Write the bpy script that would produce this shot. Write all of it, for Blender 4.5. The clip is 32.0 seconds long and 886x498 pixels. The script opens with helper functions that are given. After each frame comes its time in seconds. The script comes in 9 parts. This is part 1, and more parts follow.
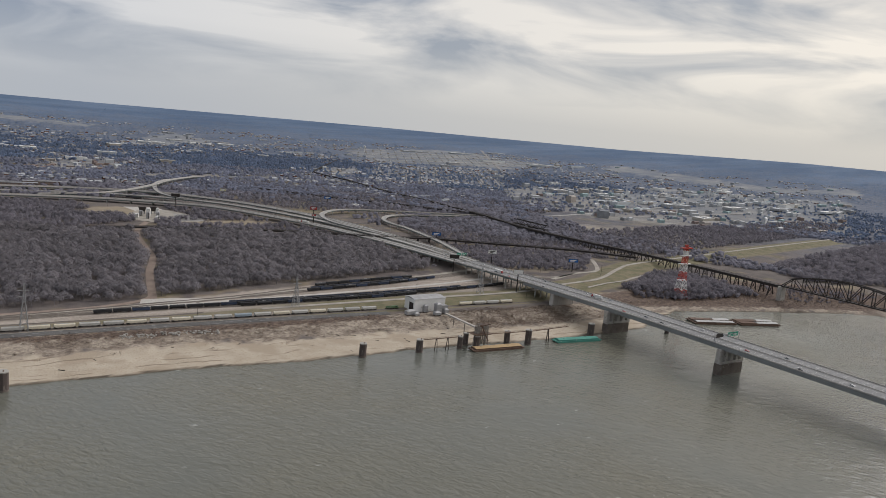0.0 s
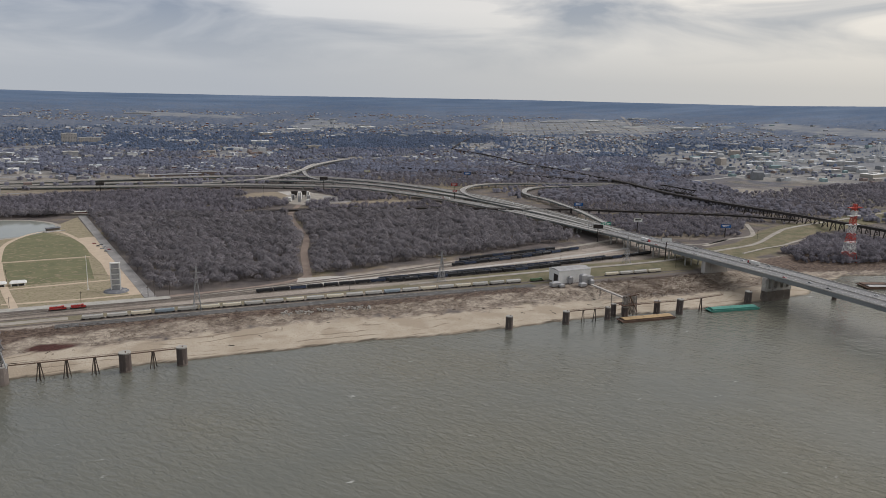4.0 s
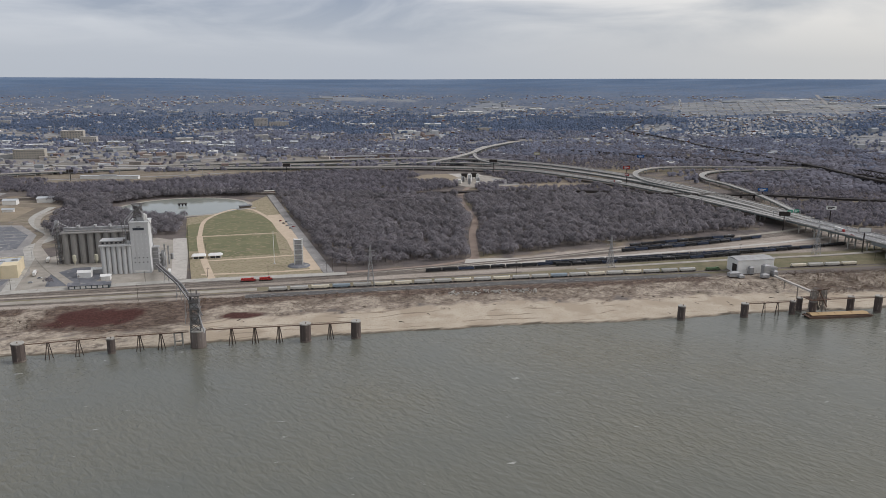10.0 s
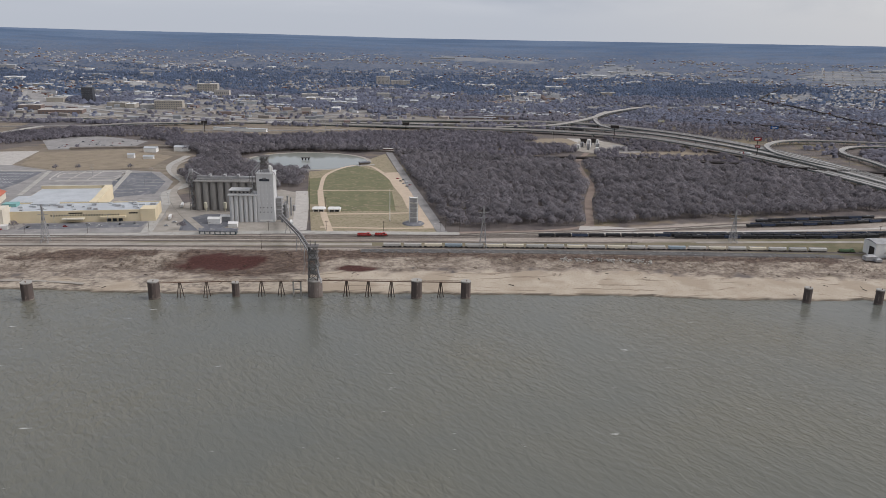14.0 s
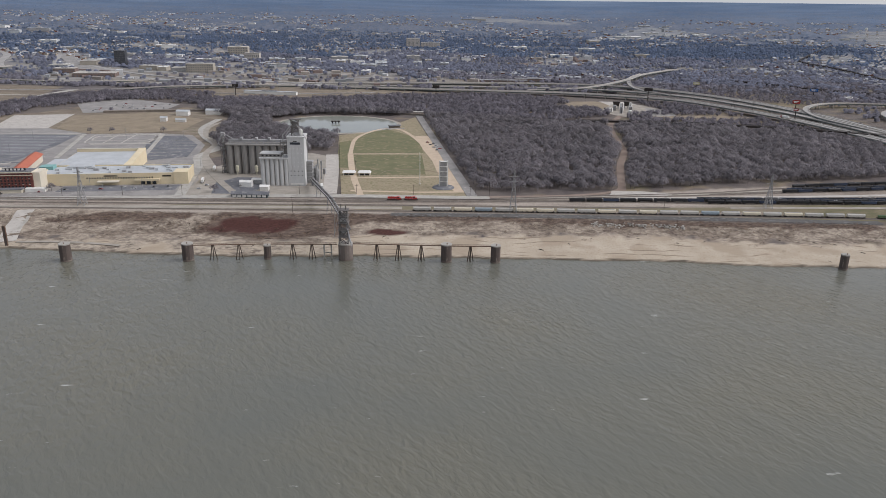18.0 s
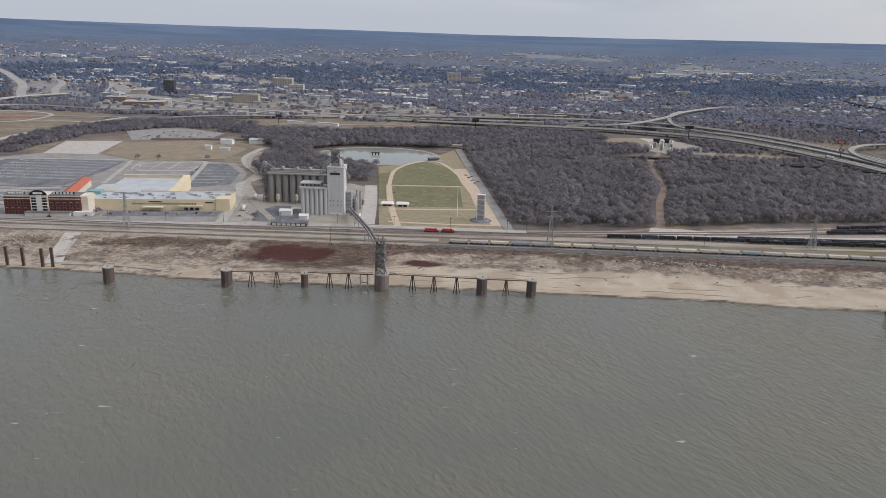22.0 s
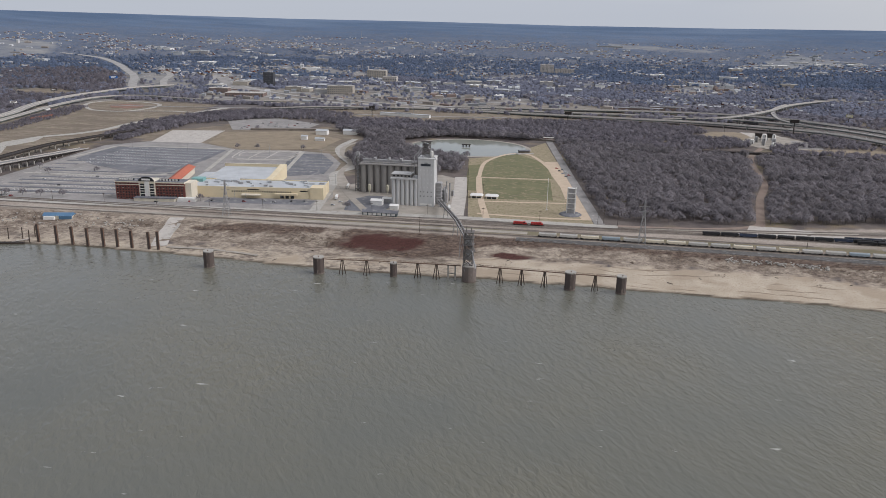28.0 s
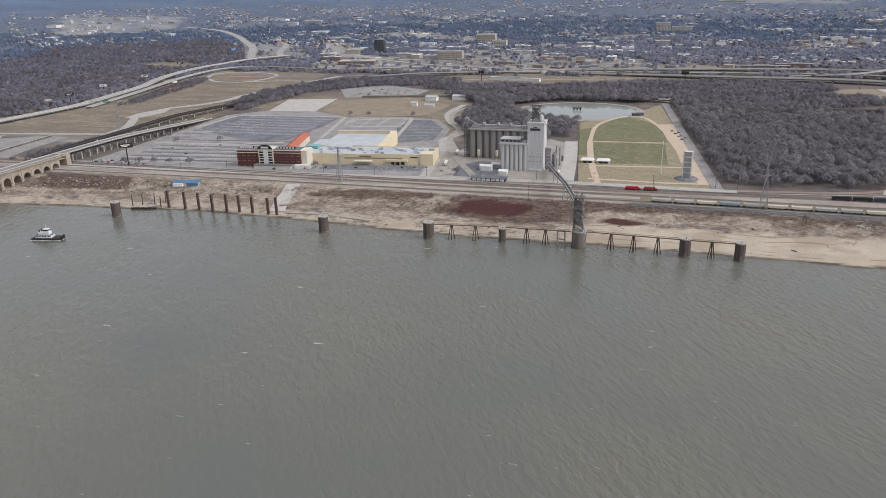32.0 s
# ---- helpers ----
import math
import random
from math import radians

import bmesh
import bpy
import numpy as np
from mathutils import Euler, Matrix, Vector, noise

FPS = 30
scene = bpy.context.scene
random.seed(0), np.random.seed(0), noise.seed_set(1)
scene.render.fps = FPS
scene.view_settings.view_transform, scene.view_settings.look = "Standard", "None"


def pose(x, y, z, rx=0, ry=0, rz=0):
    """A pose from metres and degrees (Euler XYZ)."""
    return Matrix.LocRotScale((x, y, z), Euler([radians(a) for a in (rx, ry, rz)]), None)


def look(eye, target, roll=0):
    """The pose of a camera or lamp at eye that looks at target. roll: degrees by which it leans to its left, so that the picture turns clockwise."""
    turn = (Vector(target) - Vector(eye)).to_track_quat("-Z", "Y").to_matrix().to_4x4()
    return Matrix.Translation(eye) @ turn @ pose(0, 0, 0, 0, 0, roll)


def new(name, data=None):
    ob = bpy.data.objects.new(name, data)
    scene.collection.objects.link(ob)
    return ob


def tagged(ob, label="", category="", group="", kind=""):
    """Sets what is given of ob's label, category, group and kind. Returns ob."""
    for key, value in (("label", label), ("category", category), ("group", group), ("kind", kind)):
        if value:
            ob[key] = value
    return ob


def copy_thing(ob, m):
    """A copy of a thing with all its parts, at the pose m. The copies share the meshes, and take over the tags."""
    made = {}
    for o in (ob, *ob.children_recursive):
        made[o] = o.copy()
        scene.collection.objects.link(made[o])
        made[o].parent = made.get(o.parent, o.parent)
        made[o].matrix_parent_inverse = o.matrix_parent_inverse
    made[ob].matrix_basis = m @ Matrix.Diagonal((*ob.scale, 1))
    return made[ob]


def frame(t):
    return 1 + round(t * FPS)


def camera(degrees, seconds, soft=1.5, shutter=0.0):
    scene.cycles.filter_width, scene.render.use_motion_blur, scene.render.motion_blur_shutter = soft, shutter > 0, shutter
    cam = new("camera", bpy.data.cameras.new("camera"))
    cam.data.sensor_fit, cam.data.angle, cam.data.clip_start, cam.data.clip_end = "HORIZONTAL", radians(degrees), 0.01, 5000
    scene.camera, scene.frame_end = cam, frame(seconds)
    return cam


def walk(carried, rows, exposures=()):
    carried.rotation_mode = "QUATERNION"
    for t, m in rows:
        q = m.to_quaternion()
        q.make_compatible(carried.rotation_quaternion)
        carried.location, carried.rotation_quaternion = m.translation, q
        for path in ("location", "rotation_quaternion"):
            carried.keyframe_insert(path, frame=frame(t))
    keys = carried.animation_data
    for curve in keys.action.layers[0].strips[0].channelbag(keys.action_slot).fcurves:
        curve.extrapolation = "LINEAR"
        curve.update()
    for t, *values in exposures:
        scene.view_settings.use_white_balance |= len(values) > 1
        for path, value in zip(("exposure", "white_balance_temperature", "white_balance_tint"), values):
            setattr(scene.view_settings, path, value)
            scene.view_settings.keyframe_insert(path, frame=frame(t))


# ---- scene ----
cam = camera(60.76, 32.0, soft=0.5)
PATH = [
    (0.0, 2.31, -1.58, 216.58, 80.789, -5.47, -34.642),
    (0.5, 1.81, -1.6, 216.01, 80.687, -5.201, -33.886),
    (1.0, 1.51, -1.71, 215.66, 80.455, -4.552, -32.649),
    (1.5, 1.49, -1.62, 215.43, 80.257, -3.881, -31.353),
    (2.0, 1.53, -1.24, 215.22, 80.015, -3.314, -30.074),
    (2.5, 1.42, -0.84, 215.11, 79.665, -2.796, -29.001),
    (3.0, 1.09, -0.63, 215.16, 79.214, -2.243, -27.398),
    (3.5, 0.76, -0.59, 215.29, 78.571, -1.785, -25.76),
    (5.5, 1.15, 0.1, 215.47, 77.819, -0.552, -21.795),
    (6.0, 1.48, 0.22, 215.45, 77.761, -0.124, -20.48),
    (6.5, 1.62, 0.27, 215.43, 77.68, 0.17, -19.12),
    (7.0, 1.69, 0.3, 215.42, 77.59, 0.42, -17.834),
    (7.5, 1.59, 0.23, 215.44, 77.495, 0.499, -17.247),
    (8.0, 1.41, 0.14, 215.43, 77.339, 0.543, -16.445),
    (8.5, 1.14, 0.17, 215.43, 77.15, 0.545, -15.432),
    (9.0, 0.91, 0.23, 215.3, 76.96, 0.515, -14.263),
    (9.5, 0.81, 0.37, 215.24, 76.803, 0.169, -12.99),
    (10.0, 0.75, 0.48, 215.28, 76.717, -0.19, -11.887),
    (10.5, 0.7, 0.47, 215.24, 76.617, -0.553, -10.888),
    (11.0, 0.51, 0.44, 215.28, 76.503, -0.865, -9.845),
    (11.5, 0.29, 0.47, 215.23, 76.39, -1.2, -8.81),
    (12.0, 0.16, 0.47, 215.04, 76.091, -1.064, -7.614),
    (12.5, 0.12, 0.44, 214.97, 75.791, -0.996, -6.198),
    (13.0, 0.1, 0.41, 214.86, 75.36, -0.813, -4.575),
    (13.5, 0.11, 0.34, 214.85, 74.772, -0.912, -3.419),
    (14.0, 0.13, 0.26, 214.9, 73.809, -1.129, -2.873),
    (14.5, 0.16, 0.09, 214.92, 72.513, -1.483, -2.301),
    (15.0, 0.1, -0.1, 214.83, 71.429, -1.458, -1.773),
    (15.5, -0.03, -0.21, 214.71, 70.861, -1.42, -1.085),
    (17.5, -0.52, 0.2, 214.75, 69.117, -0.661, -0.624),
    (18.0, -0.6, 0.37, 214.78, 71.059, -0.801, -0.668),
    (18.5, -0.6, 0.37, 214.76, 72.102, -0.958, -0.708),
    (19.0, -0.62, 0.3, 214.7, 72.262, -1.072, -0.758),
    (19.5, -0.66, 0.17, 214.66, 72.326, -1.132, -0.595),
    (20.0, -0.76, 0.06, 214.74, 72.945, -1.275, -0.147),
    (20.5, -0.84, 0.04, 214.94, 73.217, -1.324, 0.745),
    (21.0, -0.82, 0.19, 215.03, 73.386, -1.432, 1.437),
    (21.5, -0.81, 0.25, 215.06, 73.426, -1.463, 1.773),
    (22.0, -0.82, 0.27, 215.0, 73.453, -1.432, 2.379),
    (22.5, -0.93, 0.44, 215.05, 73.414, -1.337, 3.175),
    (23.0, -1.16, 0.59, 215.02, 73.422, -1.284, 3.932),
    (23.5, -1.25, 0.61, 214.87, 73.398, -1.289, 4.552),
    (24.0, -1.24, 0.47, 214.66, 73.385, -1.253, 5.274),
    (24.5, -1.15, 0.33, 214.49, 73.301, -1.213, 6.048),
    (25.0, -1.02, 0.24, 214.45, 73.203, -1.245, 6.426),
    (25.5, -0.95, 0.29, 214.48, 73.123, -1.217, 6.899),
    (27.5, -1.18, 0.35, 214.71, 72.85, -0.996, 8.721),
    (28.0, -1.23, 0.21, 214.77, 72.735, -0.934, 9.171),
    (28.5, -1.2, -0.04, 214.64, 72.588, -0.747, 9.675),
    (29.0, -1.11, -0.19, 214.52, 72.146, -0.579, 10.697),
    (29.5, -1.15, -0.13, 214.44, 71.849, -0.095, 12.183),
    (30.0, -1.2, 0.01, 214.46, 71.535, 0.309, 13.514),
    (30.5, -1.2, 0.02, 214.57, 71.135, 0.689, 14.645),
    (31.0, -1.24, -0.09, 214.6, 70.813, 0.98, 15.573),
    (31.5, -1.2, -0.35, 214.52, 70.497, 1.179, 16.237),
    (32.0, -1.19, -0.61, 214.37, 70.203, 1.449, 17.039),
]
EXPOSURES = [(0.0, 0.2, 6050, 14), (6.0, 0.2, 6030, 14), (7.5, 0.22, 5940, 14), (9.0, 0.32, 5930, 14), (11.0, 0.3, 5930, 15), (13.0, 0.28, 5920, 16), (14.0, 0.33, 5920, 16), (15.0, 0.46, 5910, 16), (18.0, 0.37, 5900, 16), (19.0, 0.37, 5910, 16), (26.0, 0.36, 5890, 16), (28.5, 0.34, 5890, 16), (30.0, 0.5, 5880, 16), (32.0, 0.53, 5870, 16)]
walk(cam, [(r[0], pose(*r[1:])) for r in PATH], exposures=EXPOSURES)

# ---- sky and sun ----
world = bpy.data.worlds.new("sky")
scene.world = world
world.use_nodes = True
wn, wl = world.node_tree.nodes, world.node_tree.links
wn.clear()
w_out = wn.new("ShaderNodeOutputWorld")
w_bg = wn.new("ShaderNodeBackground")
w_sky = wn.new("ShaderNodeTexSky")
w_sky.sky_type = "NISHITA"
w_sky.sun_disc = False
SUN_EL, SUN_AZ = 40.0, 92.0
w_sky.sun_elevation = radians(SUN_EL)
w_sky.sun_rotation = radians(SUN_AZ)
w_sky.air_density, w_sky.dust_density = 1.0, 2.0
w_tc = wn.new("ShaderNodeTexCoord")
w_map = wn.new("ShaderNodeMapping")
w_map.inputs["Scale"].default_value = (2.2, 2.2, 11.0)
w_map.inputs["Rotation"].default_value = (0.0, radians(6), radians(20))
w_n1 = wn.new("ShaderNodeTexNoise")
w_n1.inputs["Scale"].default_value = 1.5
w_n1.inputs["Detail"].default_value = 6.0
w_n1.inputs["Roughness"].default_value = 0.52
w_n1.inputs["Distortion"].default_value = 0.6
w_ramp = wn.new("ShaderNodeValToRGB")
w_ramp.color_ramp.elements[0].position, w_ramp.color_ramp.elements[0].color = 0.38, (2.75, 3.1, 3.55, 1)
w_ramp.color_ramp.elements[1].position, w_ramp.color_ramp.elements[1].color = 0.6, (6.6, 6.55, 6.2, 1)
# the cloud sheet is thinner and warmer towards the sun
w_dot = wn.new("ShaderNodeVectorMath")
w_dot.operation = "DOT_PRODUCT"
sun_dir = Vector((math.sin(radians(SUN_AZ)) * math.cos(radians(SUN_EL)), math.cos(radians(SUN_AZ)) * math.cos(radians(SUN_EL)), math.sin(radians(SUN_EL))))
w_dot.inputs[1].default_value = sun_dir
w_thin = wn.new("ShaderNodeMapRange")
w_thin.inputs["From Min"].default_value, w_thin.inputs["From Max"].default_value = 0.1, 1.0
w_warm = wn.new("ShaderNodeMix")
w_warm.data_type, w_warm.blend_type = "RGBA", "MULTIPLY"
w_warm.inputs[7].default_value = (1.53, 1.36, 1.09, 1)
w_mix = wn.new("ShaderNodeMix")
w_mix.data_type = "RGBA"
w_mix.inputs[0].default_value = 0.9
wl.new(w_tc.outputs["Generated"], w_map.inputs["Vector"])
wl.new(w_map.outputs["Vector"], w_n1.inputs["Vector"])
wl.new(w_n1.outputs["Fac"], w_ramp.inputs["Fac"])
wl.new(w_tc.outputs["Generated"], w_dot.inputs[0])
wl.new(w_dot.outputs["Value"], w_thin.inputs["Value"])
wl.new(w_thin.outputs["Result"], w_warm.inputs[0])
# towards the horizon the sheet closes to an even veil
w_sep, w_low, w_veil = wn.new("ShaderNodeSeparateXYZ"), wn.new("ShaderNodeMapRange"), wn.new("ShaderNodeMix")
w_low.inputs["From Min"].default_value, w_low.inputs["From Max"].default_value = 0.015, 0.1
w_veil.data_type = "RGBA"
w_veil.inputs[6].default_value = (4.7, 4.88, 4.85, 1)
wl.new(w_tc.outputs["Generated"], w_sep.inputs[0])
wl.new(w_sep.outputs["Z"], w_low.inputs["Value"])
wl.new(w_low.outputs["Result"], w_veil.inputs[0])
wl.new(w_ramp.outputs["Color"], w_veil.inputs[7])
wl.new(w_veil.outputs[2], w_warm.inputs[6])
wl.new(w_sky.outputs["Color"], w_mix.inputs[6])
wl.new(w_warm.outputs[2], w_mix.inputs[7])
wl.new(w_mix.outputs[2], w_bg.inputs["Color"])
w_bg.inputs["Strength"].default_value = 0.0905
wl.new(w_bg.outputs["Background"], w_out.inputs["Surface"])

sun_data = bpy.data.lights.new("sun", "SUN")
sun_data.energy, sun_data.angle, sun_data.color = 1.9, radians(40), (1.0, 0.97, 0.92)
sun = new("sun", sun_data)
sun.matrix_world = look(sun_dir * 1000, (0, 0, 0))


# ---- materials ----
def mat(name, colour, second=None, rough=0.85, metal=0.0, scale=1.0, bump=0.15, vary=0.0, spec=0.3, stretch=(1, 1, 1), stain=None, stain_at=0.58):
    """A surface with grain at two scales. vary: how far single objects or pieces differ in brightness. stain: a third colour in patches."""
    m = bpy.data.materials.new(name)
    m.use_nodes = True
    n, l = m.node_tree.nodes, m.node_tree.links
    p = n["Principled BSDF"]
    p.inputs["Roughness"].default_value, p.inputs["Metallic"].default_value = rough, metal
    p.inputs["Specular IOR Level"].default_value = spec
    second = second or tuple(c * 0.72 for c in colour)
    tc, mp = n.new("ShaderNodeTexCoord"), n.new("ShaderNodeMapping")
    mp.inputs["Scale"].default_value = stretch
    l.new(tc.outputs["Object"], mp.inputs["Vector"])
    big, fine = n.new("ShaderNodeTexNoise"), n.new("ShaderNodeTexNoise")
    big.inputs["Scale"].default_value, big.inputs["Detail"].default_value = 0.11 * scale, 5.0
    fine.inputs["Scale"].default_value, fine.inputs["Detail"].default_value = 1.3 * scale, 3.0
    for t in (big, fine):
        l.new(mp.outputs["Vector"], t.inputs["Vector"])
    add = n.new("ShaderNodeMath")
    add.operation = "MULTIPLY_ADD"
    add.inputs[1].default_value = 0.45
    l.new(fine.outputs["Fac"], add.inputs[0])
    l.new(big.outputs["Fac"], add.inputs[2])
    rng = n.new("ShaderNodeMapRange")
    rng.inputs["From Min"].default_value, rng.inputs["From Max"].default_value = 0.5, 0.95
    l.new(add.outputs[0], rng.inputs["Value"])
    mix = n.new("ShaderNodeMix")
    mix.data_type = "RGBA"
    mix.inputs[6].default_value, mix.inputs[7].default_value = (*second, 1), (*colour, 1)
    l.new(rng.outputs["Result"], mix.inputs[0])
    out = mix.outputs[2]
    if stain:
        st, sr, sm = n.new("ShaderNodeTexNoise"), n.new("ShaderNodeMapRange"), n.new("ShaderNodeMix")
        st.inputs["Scale"].default_value, st.inputs["Detail"].default_value = 0.35 * scale, 6.0
        l.new(mp.outputs["Vector"], st.inputs["Vector"])
        sr.inputs["From Min"].default_value, sr.inputs["From Max"].default_value = stain_at, stain_at + 0.1
        l.new(st.outputs["Fac"], sr.inputs["Value"])
        sm.data_type = "RGBA"
        sm.inputs[7].default_value = (*stain, 1)
        l.new(out, sm.inputs[6])
        l.new(sr.outputs["Result"], sm.inputs[0])
        out = sm.outputs[2]
    if vary:
        info, geo, av, vr, hs = (n.new(k) for k in ("ShaderNodeObjectInfo", "ShaderNodeNewGeometry", "ShaderNodeMath", "ShaderNodeMapRange", "ShaderNodeHueSaturation"))
        av.operation = "ADD"
        l.new(info.outputs["Random"], av.inputs[0])
        l.new(geo.outputs["Random Per Island"], av.inputs[1])
        vr.inputs["From Max"].default_value = 2.0
        vr.inputs["To Min"].default_value, vr.inputs["To Max"].default_value = 1 - 1.3 * vary, 1 + 1.3 * vary
        l.new(av.outputs[0], vr.inputs["Value"])
        l.new(vr.outputs["Result"], hs.inputs["Value"])
        l.new(out, hs.inputs["Color"])
        out = hs.outputs["Color"]
    l.new(out, p.inputs["Base Color"])
    if bump:
        bp = n.new("ShaderNodeBump")
        bp.inputs["Strength"].default_value, bp.inputs["Distance"].default_value = bump, 0.3 / scale
        l.new(fine.outputs["Fac"], bp.inputs["Height"])
        l.new(bp.outputs["Normal"], p.inputs["Normal"])
    return m


M_CONC = mat("concrete", (0.42, 0.40, 0.36), (0.30, 0.285, 0.255), rough=0.9, stain=(0.2, 0.18, 0.15), stain_at=0.62)
M_CONC_PALE = mat("pale_concrete", (0.47, 0.44, 0.40), (0.37, 0.345, 0.31), rough=0.88, stretch=(1, 1, 0.2), stain=(0.29, 0.265, 0.235), stain_at=0.58)
M_CONC_DARK = mat("weathered_concrete", (0.17, 0.145, 0.12), (0.09, 0.075, 0.065), rough=0.92, stain=(0.26, 0.23, 0.19), stain_at=0.62)
M_BRIDGE_DECK = mat("bridge_deck_asphalt", (0.225, 0.222, 0.22), (0.16, 0.158, 0.156), rough=0.9, stretch=(1, 0.06, 1), stain=(0.29, 0.285, 0.275), stain_at=0.58)
M_DECK = mat("road_deck", (0.345, 0.335, 0.318), (0.265, 0.255, 0.24), rough=0.9, stretch=(1, 0.1, 1))
M_ASPHALT = mat("asphalt", (0.12, 0.115, 0.11), (0.08, 0.077, 0.074), rough=0.92, scale=0.6, stain=(0.17, 0.168, 0.165), stain_at=0.55)
M_LOT = mat("worn_asphalt", (0.30, 0.285, 0.27), (0.20, 0.19, 0.182), rough=0.92, scale=0.6, stain=(0.36, 0.345, 0.32), stain_at=0.6)
M_LOT_DARK = mat("dark_lot_asphalt", (0.17, 0.172, 0.185), (0.105, 0.108, 0.118), rough=0.92, scale=0.5, stain=(0.25, 0.245, 0.24), stain_at=0.58)
M_GRAVEL = mat("gravel", (0.36, 0.33, 0.285), (0.25, 0.225, 0.19), rough=0.95, scale=0.8, bump=0.4)
M_BALLAST = mat("ballast", (0.235, 0.205, 0.175), (0.145, 0.125, 0.105), rough=0.95, scale=1.2, bump=0.4)
M_PATH = mat("park_path", (0.52, 0.42, 0.31), (0.42, 0.335, 0.25), rough=0.93)
M_DIRT = mat("dirt_track", (0.27, 0.213, 0.175), (0.2, 0.152, 0.122), rough=0.95, scale=0.8)
M_LAWN = mat("winter_lawn", (0.165, 0.158, 0.085), (0.12, 0.123, 0.064), rough=0.95, scale=0.5, stain=(0.225, 0.19, 0.118), stain_at=0.55)
M_DRYGRASS = mat("dry_grass", (0.275, 0.225, 0.162), (0.205, 0.168, 0.12), rough=0.95, scale=0.6, stain=(0.17, 0.155, 0.085), stain_at=0.6)
M_STEEL = mat("rail_steel", (0.22, 0.19, 0.17), rough=0.45, metal=0.8)
M_IRON = mat("dark_iron", (0.045, 0.037, 0.033), (0.028, 0.024, 0.022), rough=0.8, scale=2)
M_GALV = mat("galvanised_steel", (0.40, 0.40, 0.40), (0.27, 0.265, 0.26), rough=0.6, metal=0.3, scale=2)
M_RUST = mat("rusty_steel", (0.16, 0.10, 0.07), (0.09, 0.06, 0.045), rough=0.85, scale=2)
M_GIRDER = mat("green_girder_paint", (0.165, 0.195, 0.18), (0.12, 0.14, 0.13), rough=0.7)
M_WOOD = mat("old_timber", (0.10, 0.078, 0.06), (0.06, 0.048, 0.04), rough=0.9, stretch=(1, 1, 0.2), scale=3)
M_PAINT_W = mat("white_paint", (0.72, 0.71, 0.68), (0.6, 0.59, 0.56), rough=0.6, vary=0.1, stain=(0.42, 0.38, 0.33), stain_at=0.66)
M_GLASS = mat("dark_glass", (0.03, 0.035, 0.04), rough=0.12, spec=0.6, bump=0.0)


# ---- building tools ----
class Build:
    """Vertices and faces of one mesh."""

    def __init__(self):
        self.v, self.f = [], []

    def box(self, x0, y0, z0, x1, y1, z1):
        k = len(self.v)
        self.v += [(x0, y0, z0), (x1, y0, z0), (x1, y1, z0), (x0, y1, z0), (x0, y0, z1), (x1, y0, z1), (x1, y1, z1), (x0, y1, z1)]
        self.f += [(k, k + 3, k + 2, k + 1), (k + 4, k + 5, k + 6, k + 7), (k, k + 1, k + 5, k + 4), (k + 1, k + 2, k + 6, k + 5), (k + 2, k + 3, k + 7, k + 6), (k + 3, k, k + 4, k + 7)]
        return self

    def loft(self, rings, cap=True):
        """Skins rings of equal length, first to last."""
        k, n = len(self.v), len(rings[0])
        for r in rings:
            self.v += [tuple(p) for p in r]
        for i in range(len(rings) - 1):
            for j in range(n):
                a, b = k + i * n + j, k + i * n + (j + 1) % n
                self.f.append((a, b, b + n, a + n))
        if cap:
            self.f += [tuple(range(k + n - 1, k - 1, -1)), tuple(range(k + (len(rings) - 1) * n, k + len(rings) * n))]
        return self

    def cyl(self, x, y, z0, z1, r0, r1=None, n=12):
        r1 = r0 if r1 is None else r1
        ring = lambda r, z: [(x + r * math.cos(2 * math.pi * i / n), y + r * math.sin(2 * math.pi * i / n), z) for i in range(n)]
        return self.loft([ring(r0, z0), ring(r1, z1)])

    def turned(self, x, y, profile, n=14):
        """A body turned from (radius, height) pairs."""
        return self.loft([[(x + r * math.cos(2 * math.pi * i / n), y + r * math.sin(2 * math.pi * i / n), z) for i in range(n)] for r, z in profile])

    def beam(self, p, q, w, h=None, n=4):
        """A straight bar from p to q."""
        h = h or w
        p, q = Vector(p), Vector(q)
        d = (q - p).normalized()
        s = d.cross(Vector((0, 0, 1)))
        s = Vector((1, 0, 0)) if s.length < 1e-3 else s.normalized()
        u = s.cross(d)
        if n == 4:
            ring = lambda c: [c - s * w / 2 - u * h / 2, c + s * w / 2 - u * h / 2, c + s * w / 2 + u * h / 2, c - s * w / 2 + u * h / 2]
        else:
            ring = lambda c: [c + s * (w / 2 * math.cos(2 * math.pi * i / n)) + u * (h / 2 * math.sin(2 * math.pi * i / n)) for i in range(n)]
        return self.loft([ring(p), ring(q)])

    def prism(self, outline, z0, z1):
        return self.loft([[(x, y, z0) for x, y in outline], [(x, y, z1) for x, y in outline]])

    def face(self, points):
        k = len(self.v)
        self.v += [tuple(p) for p in points]
        self.f.append(tuple(range(k, k + len(points))))
        return self

    def sweep(self, pts, section, cap=True):
        """A (sideways, up) section carried along points with an upright section."""
        pts = [Vector(p) for p in pts]
        rings = []
        for i, p in enumerate(pts):
            d = pts[min(i + 1, len(pts) - 1)] - pts[max(i - 1, 0)]
            s = Vector((d.y, -d.x, 0)).normalized()
            rings.append([(p.x + s.x * a, p.y + s.y * a, p.z + b) for a, b in section])
        return self.loft(rings, cap)

    def mesh(self, name):
        me = bpy.data.meshes.new(name)
        me.from_pydata(self.v, [], self.f)
        me.update()
        return me


